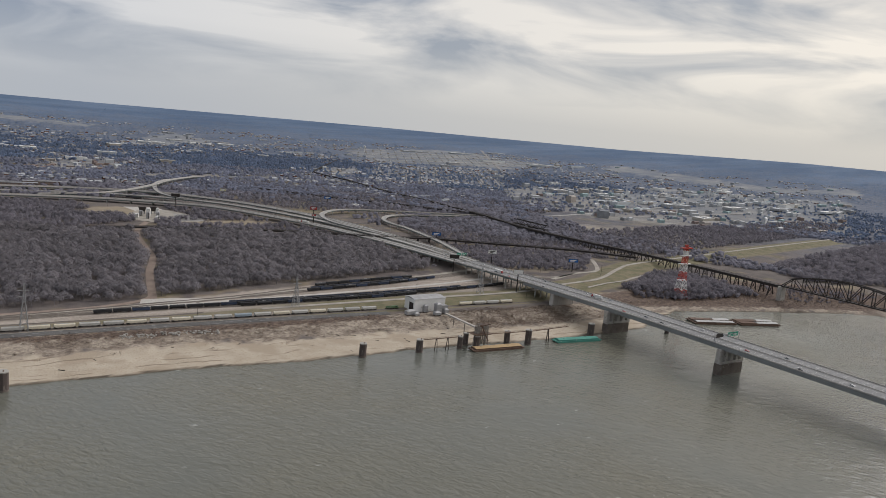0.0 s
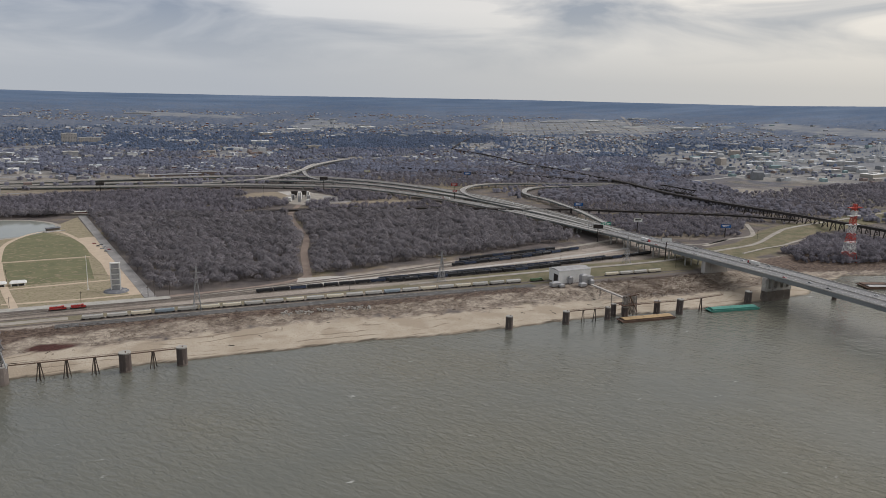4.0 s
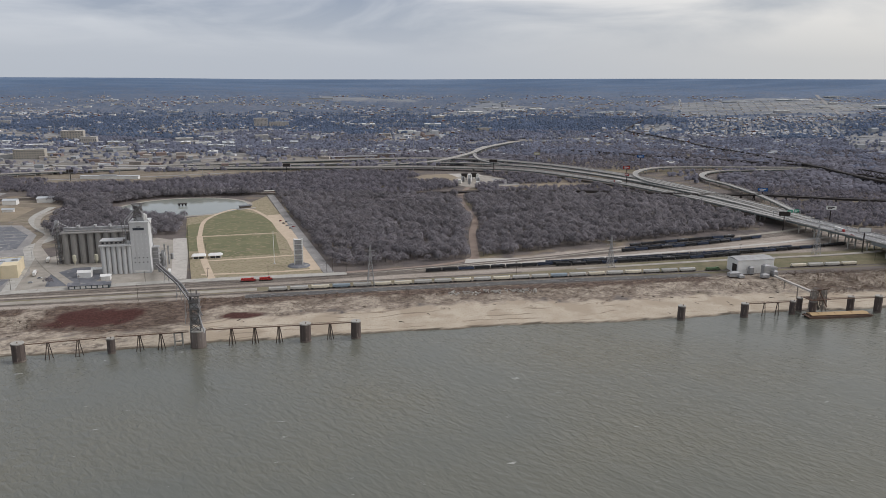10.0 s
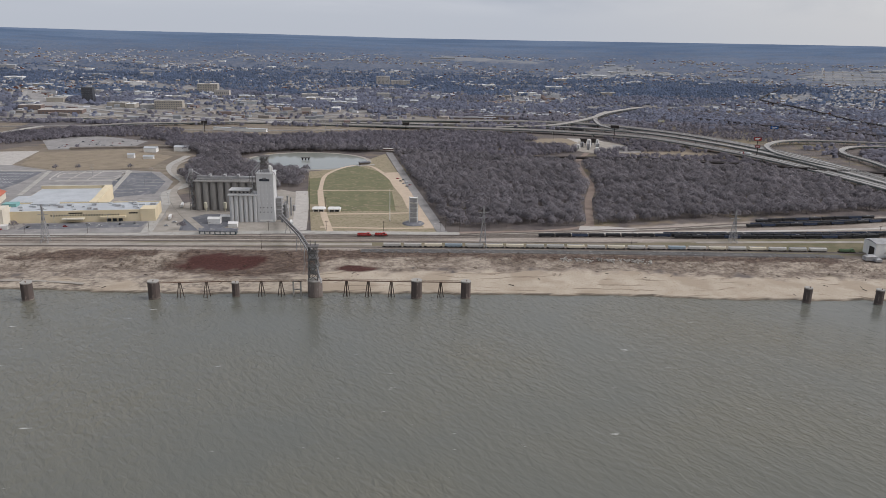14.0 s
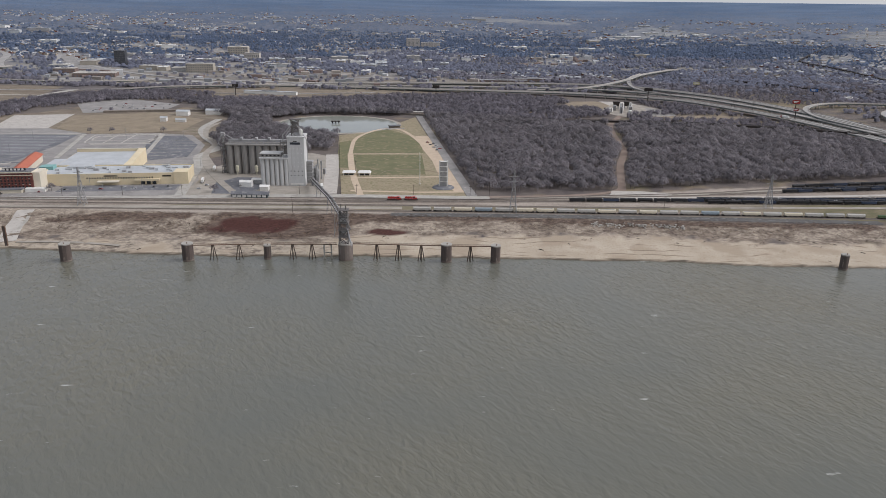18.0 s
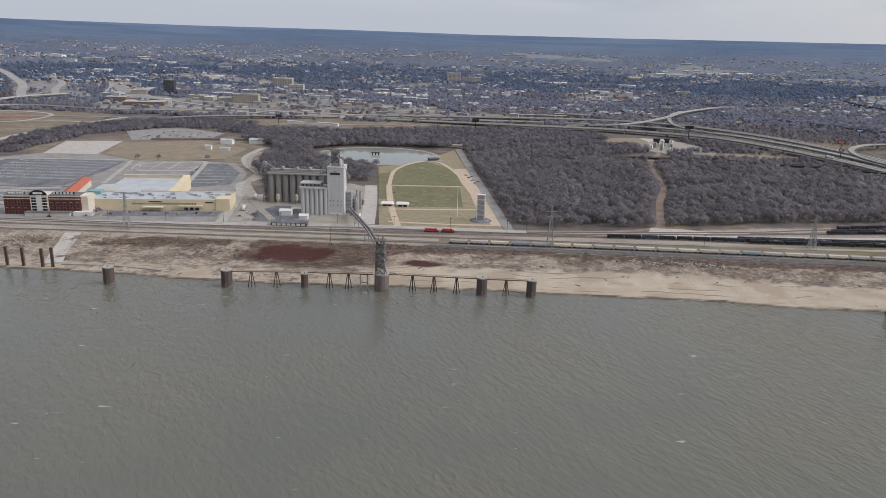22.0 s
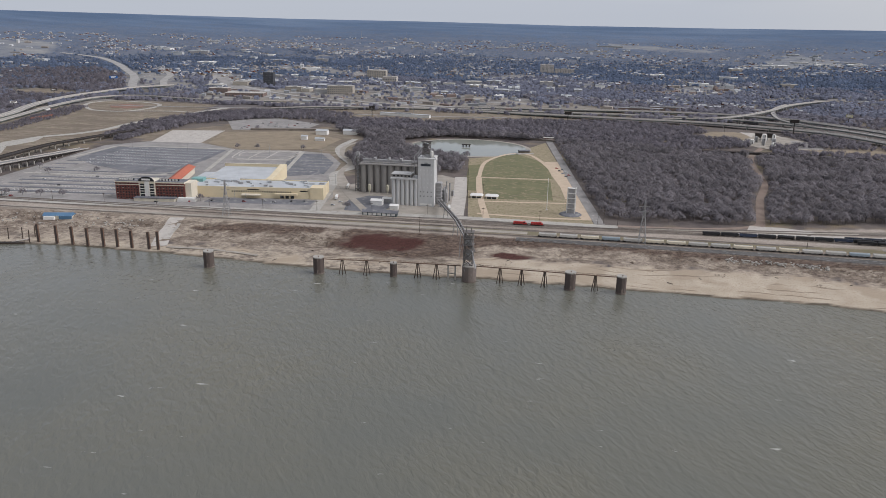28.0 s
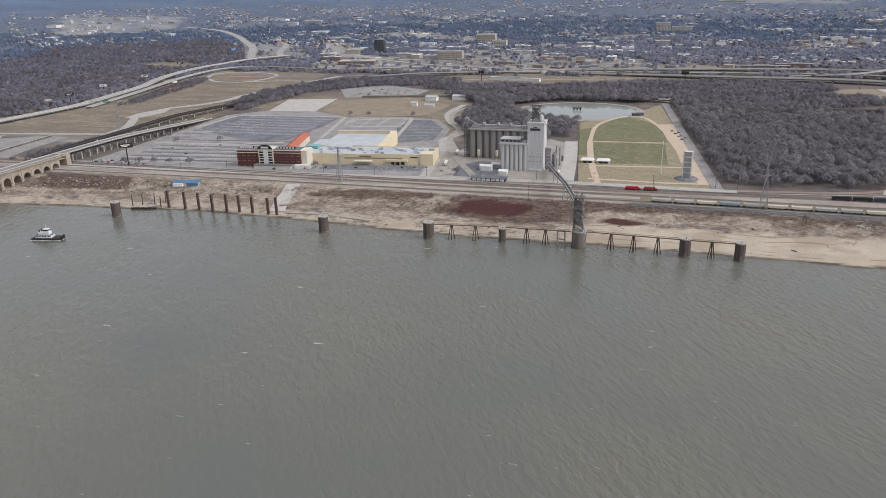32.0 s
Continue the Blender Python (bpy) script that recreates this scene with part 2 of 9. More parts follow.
def thing(name, label, category, at=(0, 0, 0), turn=0.0, group="", kind=""):
    ob = tagged(new(name), label, category, group, kind)
    ob.matrix_basis = pose(*at, 0, 0, turn)
    return ob


def part(name, shape, material, parent, label=""):
    me = shape if isinstance(shape, bpy.types.Mesh) else shape.mesh(name)
    if not me.materials:
        me.materials.append(material)
    ob = new(name, me)
    ob.parent = parent
    return tagged(ob, label)


def solid(name, shape, material, label="", category="", group="", kind=""):
    me = shape.mesh(name)
    me.materials.append(material)
    return tagged(new(name, me), label, category, group, kind)


def smooth_line(pts, step=12.0):
    """A Catmull-Rom line through points, about every step metres."""
    pts = [np.array(p, float) for p in pts]
    pts = [2 * pts[0] - pts[1], *pts, 2 * pts[-1] - pts[-2]]
    out = []
    for a, b, c, d in zip(pts, pts[1:], pts[2:], pts[3:]):
        n = max(2, int(np.linalg.norm(c - b) / step))
        for i in range(n):
            t = i / n
            out.append(0.5 * (2 * b + (c - a) * t + (2 * a - 5 * b + 4 * c - d) * t * t + (3 * b - a - 3 * c + d) * t**3))
    return [*out, pts[-2]]


def strip(name, pts, width, lift, material, label, category="road", thick=0.5, step=12.0):
    """A road or track bed that follows the ground."""
    line = [(p[0], p[1], float(gz(p[0], p[1])) + lift) for p in smooth_line(pts, step)]
    w = width / 2
    return solid(name, Build().sweep(line, [(-w, -thick), (w, -thick), (w, 0), (-w, 0)]), material, label, category, kind="structure")


def sheet(name, outline, z, material, label, category="ground", thick=0.6):
    return solid(name, Build().prism(outline, z - thick, z), material, label, category, kind="structure")


# ---- plan: shore, terrain heights ----
SHORE = [(-5000, 560), (-900, 560), (-680, 596), (-615, 606), (-528, 612), (-468, 620), (-396, 618), (-322, 614), (-239, 606), (-159, 602), (-60, 605), (44, 603),
         (141, 599.5), (215, 599), (240, 592), (304, 588.5), (370, 588), (436, 588), (587, 574), (665, 577), (723, 578), (770, 606), (850, 628), (960, 600), (1138, 545), (1250, 480), (5000, 300)]
SH_X, SH_Y = np.array(SHORE, float).T


def shore(x):
    """The waterline's y."""
    x = np.asarray(x, float)
    return np.interp(x, SH_X, SH_Y) + 1.0 * np.sin(x * 0.083) + 0.8 * np.sin(x * 0.21 + 1.0) + 0.5 * np.sin(x * 0.53)


LEVEE_X, LEVEE_Y = [200, 450, 640, 753, 843, 950, 1028, 1278, 1530, 2042, 2600], [735, 728, 722, 748, 768, 826, 858, 909, 961, 1058, 1160]
RIM_AZ, RIM_EL = [-90, -40, -34, -28, -20, -10, 0, 10, 20, 30, 38, 48, 60, 90], [-0.15, -0.18, -0.27, -0.37, -0.49, -0.54, -0.65, -0.64, -0.56, -0.49, -0.47, -0.42, -0.12, -0.05]


def gz(x, y):
    """The ground's height."""
    x, y = np.asarray(x, float), np.asarray(y, float)
    s = y - shore(x)
    bank = np.interp(s, [-300, -30, -0.5, 1.2, 12, 45, 66, 78, 86], [-6, -3, -0.3, 1.15, 1.7, 3.4, 4.6, 8.4, 9])
    west = np.interp(y, [-60, 100, 140], [16, 10, -6])
    z = np.where(y < 150, west, bank)
    r = np.hypot(x, y)
    az = np.degrees(np.arctan2(x, np.maximum(y, 1.0)))
    rim = 215 + 4900 * np.tan(np.radians(np.interp(az, RIM_AZ, RIM_EL)))
    u = np.clip((r - 2300) / 2600, 0, 1)
    z = z + np.where(y > 250, (rim - 9) * u**1.25, 0)
    z = z - np.where(y > 250, np.clip(r - 4900, 0, None) * 0.02, 0)
    # the flood levee's long bank beside the coal tracks
    c = np.interp(x, LEVEE_X, LEVEE_Y)
    h = np.interp(x, [200, 330, 520, 640, 2000], [0, 2.0, 4.5, 5.5, 5.5])
    z = z + np.where((y > 690) & (r < 2300), h * np.interp(np.abs(y - c), [4, 32], [1, 0]) * (x > 200), 0)
    return z


def fuzz(x, y, s, seed=0):
    """Soft value noise about 0, of unit size, with features of s metres."""
    rng = np.random.RandomState(seed)
    out = 0
    for k in range(5):
        a, ph = rng.uniform(0, 6.283, 3), rng.uniform(0, 6.283)
        f = 2 * math.pi / s * (0.6 + 0.45 * k)
        out = out + np.sin((x * np.cos(a[0]) + y * np.sin(a[0])) * f + ph + 1.5 * np.sin((x * np.cos(a[1]) + y * np.sin(a[1])) * f * 0.7 + a[2])) / (1 + 0.4 * k)
    return out / 2.2


# open ground in the town: industry, estate, lots, fields, highway verges
OPEN = [[(-1040, 850), (-1075, 1217), (-1090, 1345), (-1120, 1530), (-1120, 1680), (-900, 1650), (-800, 1540), (-840, 1400), (-820, 1200), (-850, 1000), (-780, 860)], [(1550, 1430), (2270, 1120), (3000, 1500), (2500, 1990), (1980, 2060), (1690, 2090), (1500, 1700)], [(2960, 2650), (2990, 2260), (3090, 1850), (3430, 1740), (3330, 1600), (2900, 1780), (2780, 2200), (2700, 2560)],
        [(1543, 2692), (1634, 3120), (2300, 3180), (2450, 2700), (2140, 2553), (1749, 2702)], [(1159, 2439), (1406, 2545), (1217, 2286)], [(221, 2176), (477, 2258), (546, 2498), (313, 2438)], [(643, 2948), (1075, 3172), (932, 3529), (700, 3080)],
        [(176, 3700), (638, 3500), (650, 3640), (180, 3880)], [(-900, 1700), (-560, 1670), (-250, 1650), (110, 1680), (200, 1830), (-60, 1900), (-97, 2010), (-350, 2040), (-400, 2130), (-560, 2300), (-600, 2120), (-940, 1990)],
        [(-1094, 2534), (-929, 2671), (-700, 2560), (-560, 2480), (-600, 2440), (-896, 2500)], [(-2526, 2713), (-2021, 2902), (-1857, 2528), (-2092, 2231)], [(-1392, 2252), (-1180, 1900), (-950, 1900), (-1100, 2130), (-1263, 2320)], [(-1694, 2402), (-1640, 2380), (-1380, 2080), (-1420, 2040)],
        [(-1400, 1715), (-1290, 1735), (-1290, 1765), (-1390, 1750)], [(400, 2060), (690, 2160), (770, 2220), (900, 2230), (700, 2260), (480, 2160)], [(1190, 1260), (1390, 1020), (1560, 1200), (1500, 1330)], [(-353, 2470), (-169, 2670), (-100, 2640), (-250, 2440)]]


def in_poly(poly, x, y):
    hit = np.zeros(np.shape(x), bool)
    for (x0, y0), (x1, y1) in zip(poly, poly[1:] + poly[:1]):
        hit ^= ((y0 > y) != (y1 > y)) & (x < (x1 - x0) * (y - y0) / (y1 - y0 + 1e-9) + x0)
    return hit


def is_open(x, y):
    """True on the town's open ground, with ragged edges."""
    u, v = x + 30 * fuzz(x, y, 130, 71), y + 40 * fuzz(x, y, 150, 72)
    out = np.zeros(np.shape(x), bool)
    for poly in OPEN:
        out |= in_poly(poly, u, v)
    return out


YARD_X, YARD_Y = [-900, 45, 211, 343, 500, 640, 720], [757, 762, 792, 822, 846, 872, 890]

# ---- ground: one sheet from the river bed to the far hills ----
gx = np.unique(np.r_[np.linspace(-4950, -2400, 40), np.linspace(-2400, -800, 80), np.arange(-800, 1250, 6.0), np.linspace(1250, 2600, 70), np.linspace(2600, 4950, 50)])
gy = np.unique(np.r_[np.linspace(-4900, 100, 30), np.linspace(100, 540, 20), np.arange(540, 590, 2.0), np.arange(590, 630, 1.25), np.arange(630, 860, 3.0), np.linspace(860, 1400, 70), np.linspace(1400, 3300, 130), np.linspace(3300, 4950, 60)])
GX, GY = np.meshgrid(gx, gy)
GZ = gz(GX, GY)
S = GY - shore(GX)
near_bank = (S > -20) & (S < 110) & (GY > 400)
GZ = GZ + np.where(near_bank & (S > 3) & (S < 90), 0.28 * fuzz(GX, GY, 14, 1) + 0.35 * fuzz(GX, GY, 40, 2), 0)
verts = np.stack([GX, GY, GZ], -1).reshape(-1, 3)
ny, nx = GX.shape
idx = np.arange(nx * ny).reshape(ny, nx)
quads = np.stack([idx[:-1, :-1], idx[:-1, 1:], idx[1:, 1:], idx[1:, :-1]], -1).reshape(-1, 4)
me = bpy.data.meshes.new("ground")
me.vertices.add(len(verts))
me.vertices.foreach_set("co", verts.ravel())
me.loops.add(quads.size)
me.loops.foreach_set("vertex_index", quads.ravel())
me.polygons.add(len(quads))
me.polygons.foreach_set("loop_start", np.arange(len(quads)) * 4)
me.polygons.foreach_set("loop_total", np.full(len(quads), 4))
me.polygons.foreach_set("use_smooth", np.ones(len(quads), bool))
me.update()
nz1, nz2, nz3 = fuzz(GX, GY, 22, 3), fuzz(GX, GY, 55, 4), fuzz(GX, GY, 160, 5)
up_bank = np.interp(GX, [-700, -420, -330, -100, -60, 200, 480, 700, 760, 900], [30, 26, 36, 40, 58, 66, 55, 48, 22, 6])
sand = np.clip((up_bank + 9 * nz1 + 6 * nz2 - S) / 5, 0, 1) * (S > -40) * (GY > 300)
scrub = np.clip((S - up_bank + 12 + 10 * nz1) / 6, 0, 1) * np.clip((96 - S + 3 * nz1) / 5, 0, 1) * (GY > 300)
wet = np.clip((1.7 + 0.9 * nz1 - S) / 1.2, 0, 1) * (S > -40)
rust = np.clip(4.2 - 4.2 * (((GX + 163) / 44) ** 2 + ((GY - 672) / 17) ** 2) + 1.5 * nz1 + 1.2 * nz2, 0, 1) + np.clip(4.2 - 4.2 * (((GX + 41) / 22) ** 2 + ((GY - 660) / 8) ** 2) + 1.4 * nz1, 0, 1)
yard = np.clip((GY - 696 + 3 * nz1) / 5, 0, 1) * np.clip((np.interp(GX, YARD_X, YARD_Y) - GY + 3 * nz1) / 5, 0, 1) * (GX < 720) * (GX > -900)
R0 = np.hypot(GX, GY)
grassy = np.where(R0 < 1600, np.clip(0.55 * nz2 + 0.5 * nz3 - 0.25, 0, 1) * 0.9, np.clip(-0.3 - 0.9 * (fuzz(GX, GY, 330, 61) + 0.7 * fuzz(GX, GY, 110, 62)), 0, 0.5))
verge = np.clip(np.minimum(GY - 716 + 2 * nz1, 735 - GY + 2 * nz1) / 3, 0, 0.85) * np.clip((GX + 280) / 30, 0, 1) * np.clip((340 - GX) / 40, 0, 1)
levee = np.clip(np.interp(GX, [260, 380, 640, 700], [0, 1, 1, 1]) * np.interp(np.abs(GY - np.interp(GX, LEVEE_X, LEVEE_Y)), [30, 38], [1, 0]), 0, 1) * (R0 < 2300)
levee = np.maximum(levee, verge)
WEEDS = [[(-218, 655), (-205, 700), (-70, 702), (190, 690), (420, 680), (420, 668), (190, 672), (53, 684), (-66, 680), (-85, 652), (-150, 640)], [(-700, 690), (-590, 696), (-576, 664), (-650, 652), (-700, 655)], [(735, 636), (800, 655), (900, 636), (1000, 606), (1140, 560), (1260, 500), (1330, 560), (1280, 660), (1100, 740), (960, 760), (860, 716), (735, 700)], [(-372, 682), (-310, 699), (-225, 700), (-225, 686), (-300, 680)]]
weeds = np.zeros(GX.shape)
for poly in WEEDS:
    weeds = np.maximum(weeds, in_poly(poly, GX + 4 * nz1, GY + 3.5 * fuzz(GX, GY, 16, 8)) * 1.0)
# dry grass between the western approaches, and clearings in the woods beyond them
MEADOW = [[(-286, 930), (-268, 960), (-312, 1060), (-318, 1250), (-400, 1318), (-640, 1318), (-700, 1150), (-500, 1095), (-400, 1108), (-350, 1095), (-312, 1020)], [(-1030, 870), (-1032, 1060), (-1022, 1180), (-1060, 1360), (-1085, 1540), (-1062, 1660), (-900, 1660), (-780, 1640), (-770, 1520), (-790, 1330), (-725, 1190), (-745, 1130), (-770, 1000), (-790, 900), (-850, 884)], [(-1435, 1790), (-1345, 1894), (-1200, 1739), (-1243, 1655)], [(-1632, 1500), (-1490, 1536), (-1490, 1566), (-1640, 1530)], [(-1901, 1768), (-1679, 1855), (-1660, 1890), (-1910, 1800)],
          [(-1400, 1930), (-1260, 1990), (-1330, 2180), (-1400, 2240), (-1450, 2200), (-1380, 2080)], [(-700, 1150), (-600, 1290), (-560, 1320), (-640, 1320), (-740, 1230)], [(-540, 1500), (-300, 1510), (-120, 1575), (80, 1600), (60, 1640), (-300, 1680), (-560, 1640)], [(700, 880), (800, 850), (870, 850), (960, 900), (1000, 960), (900, 1010), (780, 980)], [(430, 1330), (470, 1285), (600, 1225), (640, 1140), (625, 1230), (560, 1340), (500, 1365)]]
meadow = np.zeros(GX.shape)
for poly in MEADOW:
    meadow = np.maximum(meadow, in_poly(poly, GX + 9 * fuzz(GX, GY, 60, 75), GY + 9 * fuzz(GX, GY, 70, 76)) * 1.0)
opened = is_open(GX, GY) * np.clip(0.75 + 0.4 * fuzz(GX, GY, 90, 73), 0.3, 1)
# far and hills mask where distance haze is mixed into the ground colour
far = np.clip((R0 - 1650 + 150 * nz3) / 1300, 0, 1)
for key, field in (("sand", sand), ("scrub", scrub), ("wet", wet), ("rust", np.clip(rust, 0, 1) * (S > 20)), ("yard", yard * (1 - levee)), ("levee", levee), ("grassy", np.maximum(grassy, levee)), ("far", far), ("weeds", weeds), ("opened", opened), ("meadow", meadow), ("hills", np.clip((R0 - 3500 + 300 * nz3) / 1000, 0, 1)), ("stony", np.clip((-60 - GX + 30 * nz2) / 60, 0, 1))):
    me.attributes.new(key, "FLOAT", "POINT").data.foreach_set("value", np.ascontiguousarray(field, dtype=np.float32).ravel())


def ground_material():
    m = bpy.data.materials.new("ground_soil")
    m.use_nodes = True
    n, l = m.node_tree.nodes, m.node_tree.links
    p = n["Principled BSDF"]
    p.inputs["Roughness"].default_value, p.inputs["Specular IOR Level"].default_value = 0.95, 0.15
    tc = n.new("ShaderNodeTexCoord")

    def tex(scale, detail=5.0, rough=0.5, along=1.0):
        t = n.new("ShaderNodeTexNoise")
        t.inputs["Scale"].default_value, t.inputs["Detail"].default_value, t.inputs["Roughness"].default_value = scale, detail, rough
        if along != 1.0:
            mp = n.new("ShaderNodeMapping")
            mp.inputs["Scale"].default_value = (1 / along, 1.0, 1.0)
            l.new(tc.outputs["Object"], mp.inputs["Vector"])
            l.new(mp.outputs["Vector"], t.inputs["Vector"])
        else:
            l.new(tc.outputs["Object"], t.inputs["Vector"])
        return t.outputs["Fac"]

    def blend(fac, a, b):
        x = n.new("ShaderNodeMix")
        x.data_type = "RGBA"
        for slot, v in ((6, a), (7, b)):
            if isinstance(v, tuple):
                x.inputs[slot].default_value = (*v, 1)
            else:
                l.new(v, x.inputs[slot])
        l.new(fac, x.inputs[0])
        return x.outputs[2]

    def ramp(v, lo, hi):
        x = n.new("ShaderNodeMapRange")
        x.inputs["From Min"].default_value, x.inputs["From Max"].default_value = lo, hi
        l.new(v, x.inputs["Value"])
        return x.outputs["Result"]

    def attr(name):
        a = n.new("ShaderNodeAttribute")
        a.attribute_name = name
        return a.outputs["Fac"]

    mid, fine, big = tex(0.05), tex(0.6), tex(0.008)
    litter = blend(ramp(mid, 0.35, 0.65), (0.085, 0.074, 0.072), (0.145, 0.122, 0.11))
    litter = blend(ramp(big, 0.45, 0.62), litter, (0.145, 0.125, 0.112))
    grass = blend(ramp(mid, 0.4, 0.6), (0.165, 0.145, 0.085), (0.24, 0.19, 0.125))
    c = blend(attr("grassy"), litter, grass)
    # blue-grey haze painted into the land's colour, stronger with distance
    grass_hazed = blend(attr("far"), grass, (0.145, 0.155, 0.185))
    c = blend(attr("grassy"), blend(attr("far"), c, blend(ramp(mid, 0.4, 0.62), (0.10, 0.118, 0.156), (0.148, 0.165, 0.205))), grass_hazed)
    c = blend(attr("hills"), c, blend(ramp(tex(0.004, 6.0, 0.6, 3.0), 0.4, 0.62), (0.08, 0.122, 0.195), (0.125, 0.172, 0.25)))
    bare = blend(ramp(tex(0.012, 6.0, 0.6, 2.0), 0.4, 0.6), (0.2, 0.182, 0.156), (0.31, 0.27, 0.215))
    bare = blend(ramp(tex(0.02, 4.0, 0.6, 3.0), 0.55, 0.6), bare, (0.34, 0.33, 0.31))
    # open ground greys with distance too, as painted haze
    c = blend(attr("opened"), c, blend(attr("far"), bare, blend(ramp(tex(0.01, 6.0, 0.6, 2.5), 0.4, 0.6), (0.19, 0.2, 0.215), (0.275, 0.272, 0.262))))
    c = blend(attr("meadow"), c, blend(ramp(tex(0.03, 7.0, 0.65, 3.0), 0.4, 0.6), (0.165, 0.137, 0.108), blend(ramp(tex(0.12, 5.0, 0.6, 2.0), 0.45, 0.6), (0.265, 0.22, 0.17), (0.165, 0.148, 0.105))))
    c = blend(attr("levee"), c, blend(ramp(tex(0.08, 6.0, 0.6, 2.0), 0.4, 0.6), (0.13, 0.123, 0.072), (0.19, 0.163, 0.105)))
    c = blend(attr("yard"), c, blend(ramp(tex(0.05, 8.0, 0.65, 5.0), 0.4, 0.6), blend(ramp(fine, 0.3, 0.7), (0.18, 0.148, 0.122), (0.28, 0.238, 0.198)), blend(ramp(fine, 0.3, 0.7), (0.285, 0.245, 0.208), (0.41, 0.365, 0.315))))
    sand_c = blend(ramp(mid, 0.35, 0.65), (0.385, 0.325, 0.25), (0.445, 0.385, 0.305))
    sand_c = blend(ramp(fine, 0.55, 0.72), sand_c, (0.33, 0.265, 0.19))
    damp = tex(0.022, 7.0)
    sand_c = blend(ramp(damp, 0.52, 0.6), sand_c, (0.345, 0.285, 0.215))
    lines = n.new("ShaderNodeTexWave")
    lines.bands_direction = "Y"
    lines.inputs["Scale"].default_value, lines.inputs["Distortion"].default_value, lines.inputs["Detail"].default_value, lines.inputs["Detail Scale"].default_value = 0.03, 16.0, 4.0, 0.3
    l.new(tc.outputs["Object"], lines.inputs["Vector"])
    cut = n.new("ShaderNodeMath")
    cut.operation = "MULTIPLY"
    l.new(ramp(lines.outputs["Fac"], 0.88, 0.98), cut.inputs[0])
    l.new(ramp(tex(0.03, 3.0), 0.5, 0.6), cut.inputs[1])
    sand_c = blend(cut.outputs[0], sand_c, (0.24, 0.19, 0.14))
    # the upstream bank is littered with grey-brown drift and stones
    drift = blend(ramp(tex(0.22, 9.0, 0.65, 1.3), 0.4, 0.58), (0.15, 0.122, 0.1), (0.40, 0.345, 0.275))
    c = blend(attr("sand"), c, sand_c)
    spread = n.new("ShaderNodeMath")
    spread.operation = "MULTIPLY"
    l.new(ramp(tex(0.04, 7.0, 0.65, 1.3), 0.42, 0.55), spread.inputs[0])
    l.new(attr("stony"), spread.inputs[1])
    both = n.new("ShaderNodeMath")
    both.operation = "MULTIPLY"
    l.new(spread.outputs[0], both.inputs[0])
    l.new(attr("sand"), both.inputs[1])
    c = blend(both.outputs[0], c, drift)
    c = blend(attr("scrub"), c, blend(ramp(tex(0.06, 6.0, 0.65, 1.4), 0.45, 0.55), blend(ramp(tex(0.3, 9.0, 0.7, 1.3), 0.4, 0.6), (0.11, 0.086, 0.07), (0.25, 0.205, 0.162)), blend(ramp(tex(0.35, 9.0, 0.7, 1.4), 0.4, 0.6), (0.22, 0.18, 0.145), (0.40, 0.345, 0.275))))
    c = blend(attr("weeds"), c, blend(ramp(tex(0.35, 9.0, 0.75, 2.0), 0.4, 0.62), (0.07, 0.051, 0.044), (0.2, 0.15, 0.115)))
    c = blend(attr("rust"), c, blend(ramp(fine, 0.3, 0.7), (0.05, 0.023, 0.02), (0.088, 0.04, 0.033)))
    c = blend(attr("wet"), c, (0.105, 0.088, 0.068))
    l.new(c, p.inputs["Base Color"])
    b = n.new("ShaderNodeBump")
    b.inputs["Strength"].default_value, b.inputs["Distance"].default_value = 0.6, 1.0
    l.new(fine, b.inputs["Height"])
    l.new(b.outputs["Normal"], p.inputs["Normal"])
    return m


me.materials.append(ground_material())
tagged(new("ground", me), "sandy river bank, rail yard gravel and brown winter land tinted blue by haze towards the hills", "ground", kind="structure")


